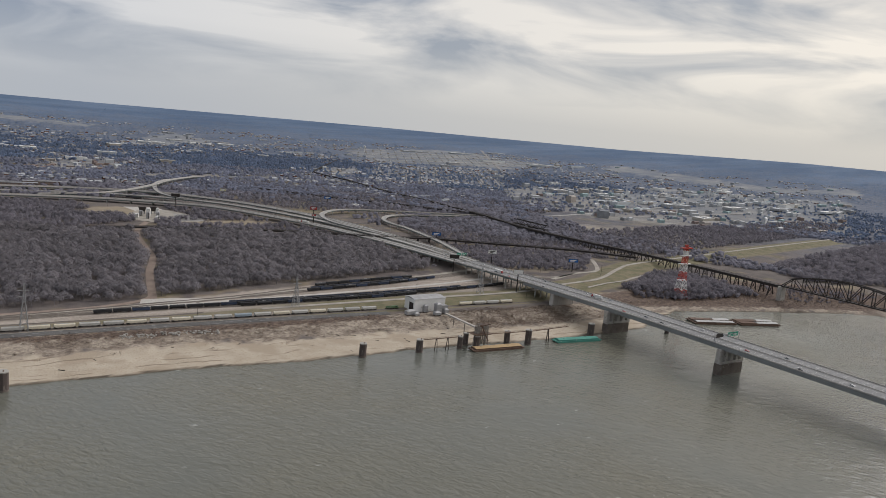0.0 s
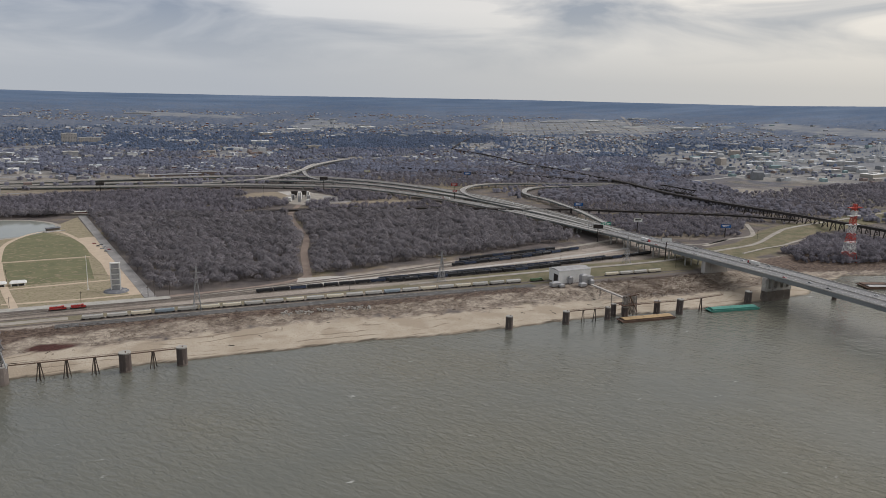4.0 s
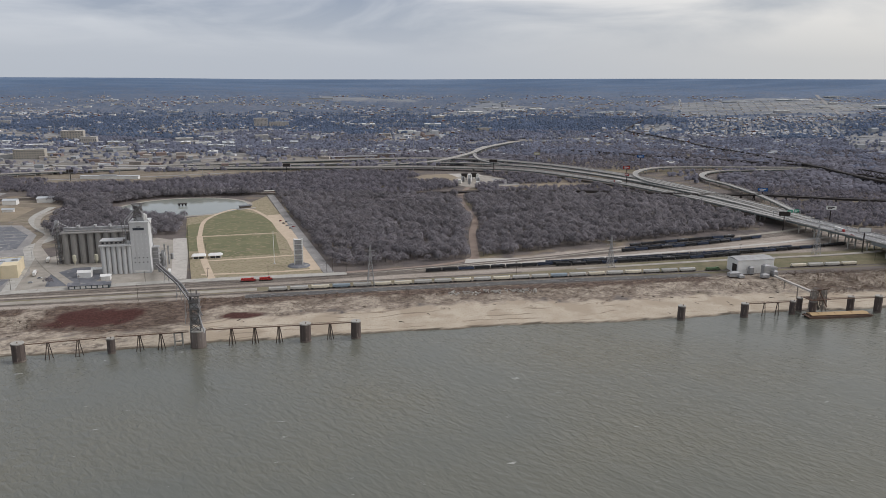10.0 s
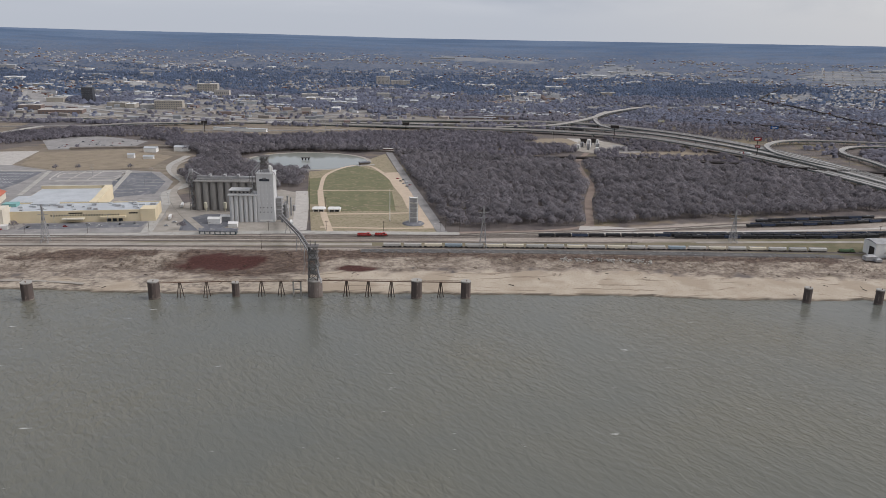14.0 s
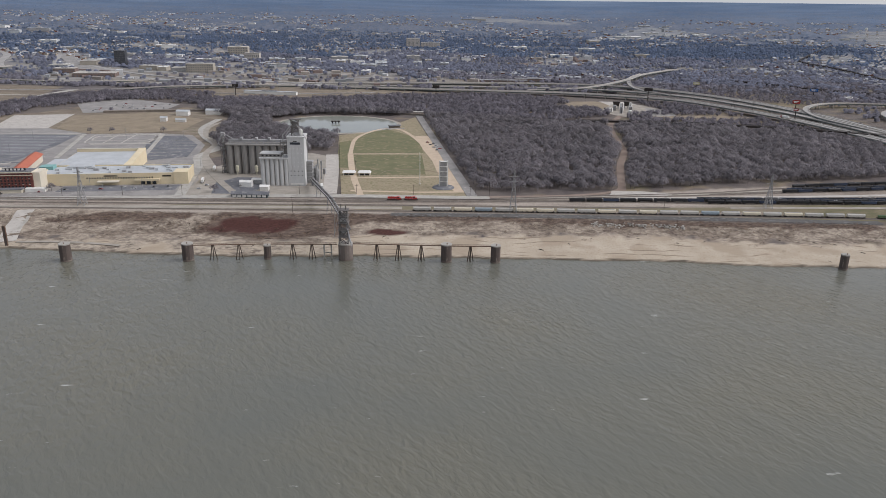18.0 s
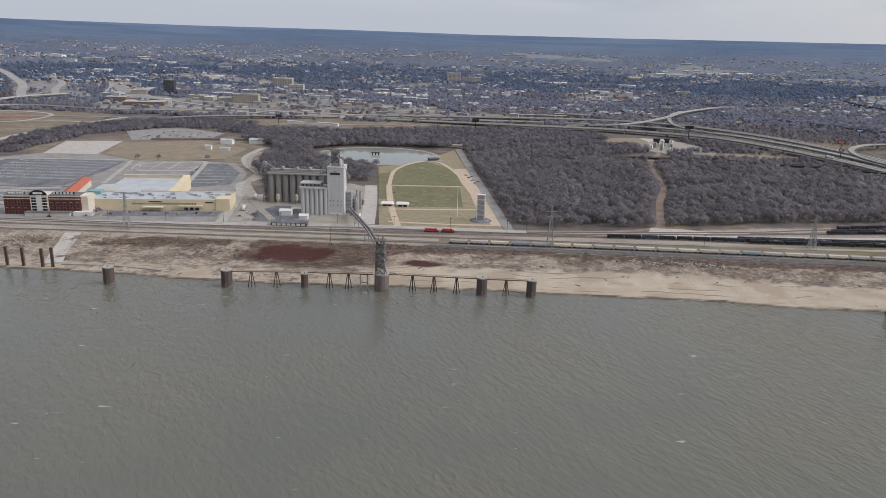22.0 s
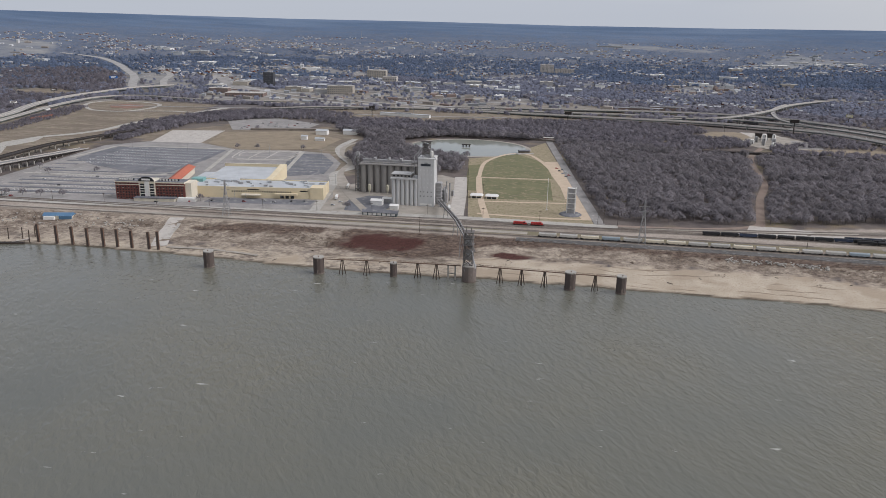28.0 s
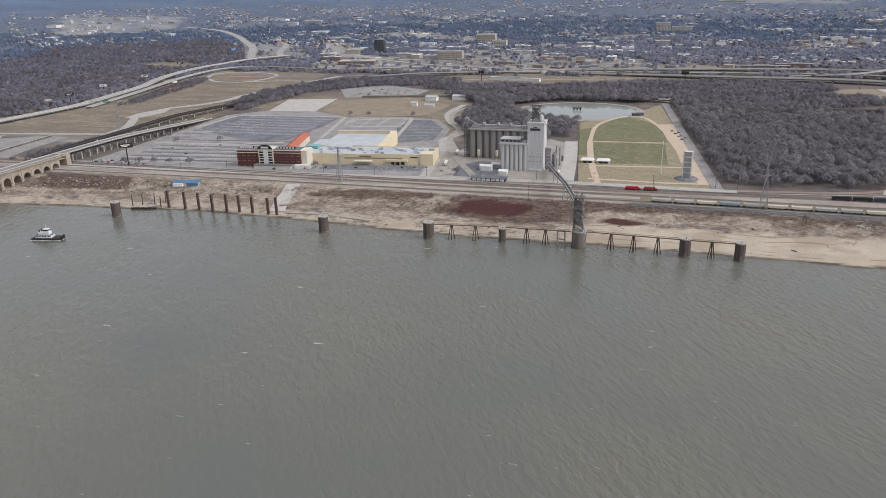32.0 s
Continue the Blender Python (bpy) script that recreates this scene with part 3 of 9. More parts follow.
def water_material(name, deep, rough, wave, size, foam):
    m = bpy.data.materials.new(name)
    m.use_nodes = True
    n, l = m.node_tree.nodes, m.node_tree.links
    p = n["Principled BSDF"]
    p.inputs["Roughness"].default_value = rough
    p.inputs["IOR"].default_value = 1.33
    tc, mp = n.new("ShaderNodeTexCoord"), n.new("ShaderNodeMapping")
    mp.vector_type = "TEXTURE"
    mp.inputs["Rotation"].default_value = (0, 0, radians(-58))
    mp.inputs["Scale"].default_value = (1.9, 1.0, 1.0)
    l.new(tc.outputs["Object"], mp.inputs["Vector"])
    hs = []
    for s, d in ((size, 4.0), (size * 0.2, 3.0)):
        t = n.new("ShaderNodeTexNoise")
        t.inputs["Scale"].default_value, t.inputs["Detail"].default_value, t.inputs["Distortion"].default_value = s, d, 0.4
        l.new(mp.outputs["Vector"], t.inputs["Vector"])
        hs.append(t.outputs["Fac"])
    calm = n.new("ShaderNodeTexNoise")
    calm.inputs["Scale"].default_value, calm.inputs["Detail"].default_value = 0.006, 3.0
    l.new(tc.outputs["Object"], calm.inputs["Vector"])
    cr = n.new("ShaderNodeMapRange")
    cr.inputs["From Min"].default_value, cr.inputs["From Max"].default_value = 0.35, 0.65
    cr.inputs["To Min"].default_value, cr.inputs["To Max"].default_value = 0.3 * wave, wave
    l.new(calm.outputs["Fac"], cr.inputs["Value"])
    sm = n.new("ShaderNodeMath")
    sm.operation = "ADD"
    l.new(hs[0], sm.inputs[0])
    l.new(hs[1], sm.inputs[1])
    b = n.new("ShaderNodeBump")
    b.inputs["Distance"].default_value = 1.5
    l.new(cr.outputs["Result"], b.inputs["Strength"])
    l.new(sm.outputs[0], b.inputs["Height"])
    l.new(b.outputs["Normal"], p.inputs["Normal"])
    mx = n.new("ShaderNodeMix")
    mx.data_type = "RGBA"
    mx.inputs[6].default_value, mx.inputs[7].default_value = (*deep, 1), (deep[0] * 1.25, deep[1] * 1.12, deep[2] * 0.95, 1)
    l.new(cr.outputs["Result"], mx.inputs[0])
    out = mx.outputs[2]
    if foam:
        ft, fr, fm = n.new("ShaderNodeTexNoise"), n.new("ShaderNodeMapRange"), n.new("ShaderNodeMix")
        fm2 = n.new("ShaderNodeMapping")
        fm2.inputs["Scale"].default_value = (0.5, 1.6, 1)
        l.new(tc.outputs["Object"], fm2.inputs["Vector"])
        ft.inputs["Scale"].default_value, ft.inputs["Detail"].default_value, ft.inputs["Roughness"].default_value = 0.11, 7.0, 0.55
        l.new(fm2.outputs["Vector"], ft.inputs["Vector"])
        fr.inputs["From Min"].default_value, fr.inputs["From Max"].default_value, fr.inputs["To Max"].default_value = 0.69, 0.74, 0.5
        l.new(ft.outputs["Fac"], fr.inputs["Value"])
        fm.data_type = "RGBA"
        fm.inputs[7].default_value = (0.6, 0.6, 0.56, 1)
        l.new(out, fm.inputs[6])
        l.new(fr.outputs["Result"], fm.inputs[0])
        out = fm.outputs[2]
    l.new(out, p.inputs["Base Color"])
    return m


M_RIVER = water_material("muddy_river_water", (0.11, 0.117, 0.106), 0.13, 0.95, 0.26, True)
M_POND = water_material("pond_water", (0.25, 0.262, 0.225), 0.04, 0.05, 0.3, False)
solid("water", Build().face([(-4900, 60, 0), (4900, 60, 0), (4900, 900, 0), (-4900, 900, 0)]), M_RIVER, "wide muddy grey-green river with small ripples", "river", kind="structure")


# ---- roads, lots, lawns, tracks ----
Z = 9.0
# casino precinct
sheet("parking_lot", [(-700, 735), (-560, 742), (-262, 764), (-262, 830), (-300, 950), (-312, 1030), (-350, 1100), (-400, 1112), (-500, 1100), (-590, 1150), (-665, 1140), (-712, 1085), (-705, 900)],
      Z + 0.10, M_LOT, "wide worn grey parking lot round the casino", "parking lot")
sheet("parking_lot", [(-690, 1040), (-686, 1078), (-620, 1092), (-512, 1092), (-506, 1010), (-512, 915), (-560, 905), (-640, 940), (-688, 975)], Z + 0.20, M_LOT_DARK, "dark asphalt parking field behind the casino", "parking lot")
sheet("parking_lot", [(-388, 1090), (-361, 1096), (-322, 1030), (-312, 952), (-361, 924), (-392, 1030)], Z + 0.20, M_LOT_DARK, "dark asphalt parking field beside the curved road", "parking lot")
sheet("parking_lot", [(-474, 1076), (-396, 1103), (-388, 1040), (-466, 1028)], Z + 0.20, M_LOT, "grey parking field with pale kerbs", "parking lot")
sheet("parking_lot", [(-395, 772), (-275, 786), (-275, 806), (-395, 794)], Z + 0.20, M_LOT_DARK, "dark forecourt parking before the yellow casino hall", "parking lot")
sheet("concrete_pad", [(-690, 1258), (-600, 1278), (-580, 1142), (-662, 1136)], Z + 0.12, M_CONC_PALE, "pale concrete pad at the edge of the lots", "pavement")
sheet("grass_field", [(-596, 1262), (-474, 1304), (-372, 1240), (-378, 1134), (-490, 1104), (-568, 1146)], Z + 0.12, M_DRYGRASS, "dry yellow-brown grass field behind the lots", "grass")
sheet("parking_lot", [(-593, 1477), (-464, 1402), (-469, 1322), (-592, 1292), (-650, 1400)], Z + 0.12, M_LOT, "far grey car park by the underpass", "parking lot")
kerbs = [((-668, 766 + 20 * k), (-512 + 2 * k, 780 + 20 * k)) for k in range(7)] + [((-690, 900 + 26 * k), (-660, 905 + 26 * k)) for k in range(3)]
for a, b in kerbs:
    strip("kerb_island", [a, b], 1.9, 0.34, M_CONC_PALE, "pale kerbed island between parking rows", "kerb", step=40)
    strip("lot_aisle", [(a[0], a[1] + 7), (b[0], b[1] + 7)], 7, 0.26, M_LOT_DARK, "dark asphalt aisle between parking rows", "road", step=40)
for a, b in (((-690, 870), (-560, 880)), ((-560, 880), (-510, 905)), ((-700, 980), (-690, 1080)), ((-690, 1086), (-512, 1100)), ((-505, 1098), (-470, 935)), ((-472, 1080), (-396, 1107)), ((-394, 1104), (-362, 922)), ((-466, 1024), (-388, 1036))):
    strip("lot_road", [a, b], 6.0, 0.28, M_CONC, "pale concrete drive between parking fields", "road", step=40)
for ring_ in ([(-480, 1040), (-486, 1088), (-476, 1097), (-410, 1110), (-398, 1104), (-394, 1050), (-402, 1038), (-466, 1028), (-480, 1040)], [(-474, 1050), (-476, 1084), (-404, 1096), (-402, 1056), (-474, 1050)], [(-452, 1032), (-455, 1100)], [(-428, 1036), (-431, 1104)]):
    strip("kerb_island", ring_, 1.7, 0.42, M_CONC_PALE, "pale kerbed loop round the parking bays", "kerb", step=12)
for k in range(6):
    strip("kerb_island", [(-384 + 2 * k, 950 + 22 * k), (-322 - 3 * abs(k - 3), 962 + 20 * k)], 1.3, 0.3, M_CONC, "thin faded kerb line across the dark bays", "kerb", step=40)
# bays of faded white lines
bays = Build()
for r in range(7):
    for k in range(38):
        x, y = -675 + k * 4.2, 950 + r * 20
        if -668 < x - 0.02 * (y - 950) < -518:
            bays.box(x, y, Z + 0.16, x + 0.5, y + 9.5, Z + 0.245)
for r in range(5):
    for k in range(28):
        x, y = -640 + k * 4.2, 780 + r * 28
        bays.box(x, y, Z + 0.06, x + 0.45, y + 10, Z + 0.145)
solid("parking_lines", bays, M_PAINT_W, "faded white parking bay lines on asphalt", "road marking", kind="stuff")

strip("road", [(-720, 727), (-560, 736), (-262, 757), (-120, 768), (60, 766)], 12, 0.28, M_CONC, "pale frontage road along the railway")
strip("road", [(-262, 760), (-272, 830), (-284, 905), (-300, 960), (-288, 1010), (-330, 1092), (-352, 1160), (-350, 1245)], 11, 0.24, M_CONC, "curved pale concrete road round the parking fields")
strip("road", [(-205, 768), (-250, 850), (-280, 920), (-296, 985), (-300, 1040), (-330, 1100), (-345, 1170), (-330, 1225), (-290, 1260)], 8, 0.36, M_GRAVEL, "dusty haul road into the grain elevator")
sheet("elevator_yard", [(-262, 764), (-108, 772), (-128, 960), (-160, 985), (-225, 935), (-262, 900), (-285, 955), (-300, 945)], Z + 0.08, M_GRAVEL, "dusty pale yard round the grain elevator", "yard")
sheet("elevator_yard", [(-232, 772), (-190, 772), (-186, 800), (-200, 845), (-222, 845), (-240, 820)], Z + 0.16, M_LOT_DARK, "dark asphalt apron before the silos", "yard")
strip("concrete_lane", [(-109, 776), (-119, 880), (-131, 975)], 16, 0.3, M_CONC_PALE, "pale concrete lane beside the park fence", "road", step=60)

M_PARKGRASS = mat("pale_dry_lawn", (0.31, 0.26, 0.175), (0.235, 0.195, 0.128), rough=0.95, scale=0.9, stain=(0.185, 0.172, 0.095), stain_at=0.52)
# park
sheet("lawn", [(-96, 775), (36, 772), (-30, 1290), (-60, 1215), (-100, 1140), (-138, 1115), (-133, 1060)], Z + 0.10, M_PARKGRASS, "dry tan grass of the riverside park", "grass")
sheet("lawn", [(-106, 985), (-12, 988), (-17, 1060), (-36, 1120), (-70, 1168), (-95, 1146), (-110, 1080)], Z + 0.18, M_LAWN, "greenish lawn framed by a rounded park path", "grass")
sheet("lawn", [(-86, 862), (-8, 868), (-14, 980), (-105, 976)], Z + 0.18, M_LAWN, "patchy green lawn between straight park paths", "grass")
sheet("lawn", [(-131, 1062), (-116, 1070), (-110, 985), (-100, 900), (-118, 900)], Z + 0.16, M_LAWN, "narrow green lawn along the park fence", "grass")
strip("park_path", [(-76, 772), (-84, 815), (-89, 842), (-100, 915), (-108, 983)], 7.5, 0.30, M_PATH, "straight sandy pink park path", "path")
strip("park_path", [(-108, 983), (-112, 1067), (-106, 1113), (-88, 1156), (-70, 1174), (-50, 1165), (-34, 1125), (-17, 1061), (-10, 1010)], 5.5, 0.30, M_PATH, "rounded sandy path about the lawn", "path")
strip("park_path", [(-107, 980), (-60, 984), (-12, 986)], 3.2, 0.26, M_PATH, "pale cross path over the lawn", "path", step=40)
strip("park_path", [(-88, 848), (-30, 853), (22, 860)], 4.5, 0.26, M_PATH, "pale cross path before the pavilions", "path", step=40)
strip("park_path", [(-88, 790), (-20, 786), (40, 790)], 5, 0.26, M_PATH, "pale path along the front of the park", "path", step=40)
ring = [(-26 + 34 * math.cos(a), 872 + 22 * math.sin(a)) for a in np.linspace(0.1, 3.0, 12)]
strip("park_path", ring, 1.4, 0.3, M_DRYGRASS, "faint worn arc on the lawn", "path", step=8)
sheet("plaza", [(-26, 1112), (-6, 1118), (8, 1000), (22, 900), (40, 792), (24, 790), (8, 860), (0, 940), (-14, 1020)], Z + 0.22, M_PATH, "pale tan paved plaza along the park drive", "pavement")
strip("road", [(42, 772), (8, 1040), (-24, 1305)], 11, 0.42, M_LOT, "straight grey asphalt drive beside the park", "road", step=60)
sheet("pond_bank", [(-152 + 102 * math.cos(a), 1208 + (88 if math.sin(a) > 0 else 84) * math.sin(a)) for a in np.linspace(0, 2 * math.pi, 41)[:-1]], Z + 0.14, M_GRAVEL, "gravel rim round the fountain pond", "bank")
sheet("pond_water", [(-152 + 95 * math.cos(a), 1208 + (81 if math.sin(a) > 0 else 77) * math.sin(a)) for a in np.linspace(0, 2 * math.pi, 41)[:-1]], Z + 0.24, M_POND, "still pale round pond reflecting the sky", "pond")

# dirt tracks and yard roads
strip("dirt_track", [(206, 792), (214, 830), (236, 930), (262, 1020), (272, 1110), (282, 1190), (296, 1250), (330, 1330)], 9, 0.25, M_DIRT, "red-brown dirt track through the bare woods", "road")
strip("dirt_track", [(60, 770), (130, 776), (180, 788), (206, 806), (214, 830)], 7, 0.3, M_DIRT, "curving dirt track at the wood's edge", "road")
sheet("gravel_patch", [(196, 800), (228, 800), (262, 790), (250, 782), (190, 782)], Z + 0.36, M_CONC_PALE, "white gravel patch at the track junction", "gravel")
strip("yard_road", [(45, 764), (150, 770), (260, 786), (400, 812), (560, 846), (700, 884)], 9, 0.2, M_GRAVEL, "pale gravel road along the wood's edge", "road")
strip("yard_road", [(150, 768), (300, 776), (461, 790), (594, 808), (700, 830)], 7, 0.3, M_CONC_PALE, "white gravel road between the coal sidings", "road")
strip("access_road", [(-40, 701), (120, 700), (300, 695), (430, 688)], 12, 0.22, M_ASPHALT, "dark asphalt access road beside the grain train", "road")
strip("access_road", [(-700, 706), (-400, 716), (-200, 722), (-30, 724)], 9, 0.2, M_GRAVEL, "pale gravel road between the tracks", "road")
strip("levee_road", [(300, 731), (450, 728), (640, 722), (753, 748), (843, 768), (950, 826), (1028, 858), (1278, 909), (1530, 961), (2042, 1058), (2600, 1160)], 6.5, 0.35, M_GRAVEL, "pale gravel track along the levee top", "road")
strip("levee_road", [(786, 735), (881, 762), (957, 789), (1062, 818)], 5, 0.35, M_GRAVEL, "pale gravel track at the levee's foot", "road")
strip("boat_ramp", [(-390, 704), (-384, 670), (-371, 630)], 15, 0.35, M_CONC_PALE, "pale concrete boat ramp down the bank", "ramp", step=5)
strip("ramp_kerb", [(-381, 690), (-376, 660)], 3.0, 0.6, M_CONC, "low concrete kerb beside the boat ramp", "kerb", step=5)
strip("shore_ledge", [(-362, 629), (-330, 630), (-296, 627), (-270, 622)], 4, 0.4, M_GRAVEL, "low pale revetment ledge at the waterline", "revetment", step=8)

def track(pts, label="pair of rusty steel rails on grey ballast"):
    """A railway track: ballast with two rails."""
    line = [Vector((p[0], p[1], float(gz(p[0], p[1])))) for p in smooth_line(pts, 14)]
    root = tagged(new("railway_track"), label, "railway track", "railway tracks", "structure")
    part("ballast", Build().sweep(line, [(-2.6, -0.4), (2.6, -0.4), (1.7, 0.42), (-1.7, 0.42)]), M_BALLAST, root)
    for s in (-0.78, 0.78):
        part("rail", Build().sweep(line, [(s - 0.09, 0.4), (s + 0.09, 0.4), (s + 0.09, 0.62), (s - 0.09, 0.62)]), M_STEEL, root)
    return line


TRACKS = {
    "grain": [(-950, 702), (-400, 712), (-100, 712), (60, 712), (260, 707), (414, 701), (560, 694), (650, 690)],
    "second": [(-950, 726), (-400, 731), (-100, 733), (100, 733), (240, 733)],
    "coal_a": [(-950, 738), (-400, 742), (-100, 744), (145, 754), (300, 755), (430, 759), (572, 769), (720, 788)],
    "coal_b": [(-950, 744), (-400, 748), (-100, 750), (145, 759), (260, 750), (300, 748), (434, 748), (505, 757), (600, 779), (720, 800)],
    "coal_c": [(-100, 756), (60, 759), (180, 772), (280, 784), (384, 799), (492, 814), (567, 831), (720, 868)],
    "coal_e": [(200, 762), (300, 762), (430, 766), (572, 776), (720, 795)],
    "coal_f": [(300, 790), (384, 805), (492, 820), (567, 837), (720, 874)],
    "coal_d": [(60, 763), (200, 782), (300, 796), (406, 822), (500, 838), (600, 852), (720, 880)],
}
LINES = {k: track(v) for k, v in TRACKS.items()}
strip("highway", [(-240, 1715), (-420, 1735), (-640, 1790), (-860, 1930), (-1040, 2120)], 34, 0.4, M_DECK, "wide pale highway with many lanes")
strip("dirt_lane", [(780, 800), (851, 828), (909, 838), (945, 870), (990, 925)], 7, 0.3, M_GRAVEL, "pale dirt lane between the levee and the trestle")
strip("dirt_lane", [(720, 835), (790, 812), (851, 828)], 5, 0.3, M_GRAVEL, "short dirt lane under the highway")
sheet("dirt_patch", [(395, 1335), (420, 1298), (470, 1290), (528, 1292), (548, 1318), (520, 1340), (450, 1344)], Z + 0.12, M_DRYGRASS, "bare tan clearing before the viaduct", "ground")
sheet("dirt_patch", [(236, 1420), (262, 1392), (300, 1388), (345, 1420), (352, 1480), (320, 1512), (275, 1500), (250, 1465)], Z + 0.12, M_DRYGRASS, "tan earth mound beside the white plant", "ground")
sheet("plant_yard", [(330, 1512), (340, 1440), (372, 1368), (398, 1376), (404, 1440), (385, 1505)], Z + 0.16, M_CONC_PALE, "pale paved yard of the white plant", "yard")


# ---- bare winter woods ----
M_BARK = mat("bare_branches", (0.19, 0.172, 0.175), (0.14, 0.126, 0.128), rough=0.95, scale=0.4, vary=0.1, bump=0)
M_TWIGS = mat("twig_haze", (0.275, 0.256, 0.268), (0.197, 0.182, 0.192), rough=0.95, scale=1.0, vary=0.04, bump=0)
M_BRUSH = mat("dry_brush", (0.2, 0.15, 0.118), (0.125, 0.096, 0.078), rough=0.95, scale=0.5, vary=0.4, bump=0)
# hill trees carry the blue of distance haze in their base colour
M_HILLS_HAZE = mat("hazy_hill_woodland", (0.12, 0.182, 0.30), (0.094, 0.146, 0.246), rough=0.95, scale=0.02, vary=0.05, bump=0)
M_BRUSH_TAN = mat("tan_weeds", (0.30, 0.21, 0.14), (0.19, 0.125, 0.085), rough=0.95, scale=0.5, vary=0.4, bump=0)
# twig colour shifted to blue for woods farther off, distance haze painted in
M_TWIGS_HAZED = mat("hazed_twigs", (0.243, 0.226, 0.25), (0.18, 0.167, 0.185), rough=0.95, scale=0.6, vary=0.06, bump=0)
# three tree colours for growing distance, each with more blue haze mixed in
M_NEAR_TOWN_HAZE = mat("hazy_street_trees", (0.262, 0.253, 0.292), (0.2, 0.193, 0.225), rough=0.95, scale=0.1, vary=0.1, bump=0)
M_TOWN_HAZE = mat("town_trees", (0.23, 0.243, 0.307), (0.18, 0.19, 0.243), rough=0.95, scale=0.1, vary=0.1, bump=0)
M_FAR_HAZE = mat("hazy_far_woodland", (0.163, 0.208, 0.302), (0.13, 0.167, 0.245), rough=0.95, scale=0.1, vary=0.1, bump=0)


# thin twigs let half of the light through
for m_ in (M_TWIGS, M_TWIGS_HAZED, M_BRUSH, M_BRUSH_TAN, M_NEAR_TOWN_HAZE, M_TOWN_HAZE, M_FAR_HAZE, M_HILLS_HAZE):
    n_, l_ = m_.node_tree.nodes, m_.node_tree.links
    glow, half = n_.new("ShaderNodeBsdfTranslucent"), n_.new("ShaderNodeMixShader")
    # trees of one wood differ in how pale and how brown they are
    tone, one, own = n_.new("ShaderNodeAttribute"), n_.new("ShaderNodeMath"), n_.new("ShaderNodeHueSaturation")
    tone.attribute_name = "tone"
    one.inputs[1].default_value = 1.0
    l_.new(tone.outputs["Fac"], one.inputs[0])
    l_.new(one.outputs[0], own.inputs["Value"])
    l_.new(n_["Principled BSDF"].inputs["Base Color"].links[0].from_socket, own.inputs["Color"])
    l_.new(own.outputs["Color"], n_["Principled BSDF"].inputs["Base Color"])
    l_.new(own.outputs["Color"], glow.inputs["Color"])
    half.inputs[0].default_value = 0.5
    l_.new(n_["Principled BSDF"].outputs[0], half.inputs[1])
    l_.new(glow.outputs[0], half.inputs[2])
    l_.new(half.outputs[0], n_["Material Output"].inputs["Surface"])


def tree_template(rng, twigs, limbs=5, height=1.0, spread=0.42, leaf=1.0):
    """Triangles of a bare tree of unit height: trunk and limbs, then a crown of slender twigs."""
    wood, fine = [], []

    def tri_bar(p, q, r0, r1, out):
        d = (q - p) / (np.linalg.norm(q - p) + 1e-9)
        s = np.cross(d, (0.3, 0.7, 0.2))
        s = s / (np.linalg.norm(s) + 1e-9)
        u = np.cross(d, s)
        ring = [s * math.cos(a) + u * math.sin(a) for a in (0, 2.1, 4.2)]
        for i in range(3):
            a, b = ring[i], ring[(i + 1) % 3]
            out += [(p + a * r0, p + b * r0, q + b * r1), (p + a * r0, q + b * r1, q + a * r1)]

    fork = np.array((rng.normal(0, 0.02), rng.normal(0, 0.02), 0.38 * height))
    tri_bar(np.zeros(3), fork, 0.03, 0.02, wood)
    tips = []
    for k in range(limbs):
        a = 2 * math.pi * k / limbs + rng.uniform(-0.4, 0.4)
        r = spread * rng.uniform(0.35, 0.75)
        q = np.array((math.cos(a) * r, math.sin(a) * r, height * rng.uniform(0.62, 0.86)))
        tri_bar(fork * rng.uniform(0.7, 1.0), q, 0.014, 0.006, wood)
        tips.append(q)
    for k in range(twigs):
        # sprays of twigs on an uneven dome, lying mostly across the way out
        a, u = rng.uniform(0, 2 * math.pi), rng.uniform(-0.3, 1.0)
        out = np.array((math.cos(a) * math.sqrt(1 - u * u), math.sin(a) * math.sqrt(1 - u * u), u))
        lump = 1 + 0.16 * math.sin(3 * a + 2 * u) + 0.12 * math.sin(5 * a - 3 * u)
        c = np.array((0, 0, 0.60 * height)) + out * np.array((spread, spread, 0.40 * height)) * lump * rng.uniform(0.78, 1.0)
        nrm = out + rng.normal(0, 0.28, 3)
        nrm = nrm / np.linalg.norm(nrm)
        d = np.cross(nrm, rng.normal(0, 1, 3))
        d = d / (np.linalg.norm(d) + 1e-9)
        s = np.cross(nrm, d)
        ln, wd = rng.uniform(0.055, 0.095) * leaf, rng.uniform(0.036, 0.06) * leaf
        spray = (c - d * ln - s * wd, c - d * ln * 0.2 + s * wd * 1.5, c + d * ln + out * 0.05)
        if np.dot(np.cross(spray[1] - spray[0], spray[2] - spray[0]), out) < 0:
            spray = spray[::-1]
        fine.append(spray)
    return np.array(wood), np.array(fine)


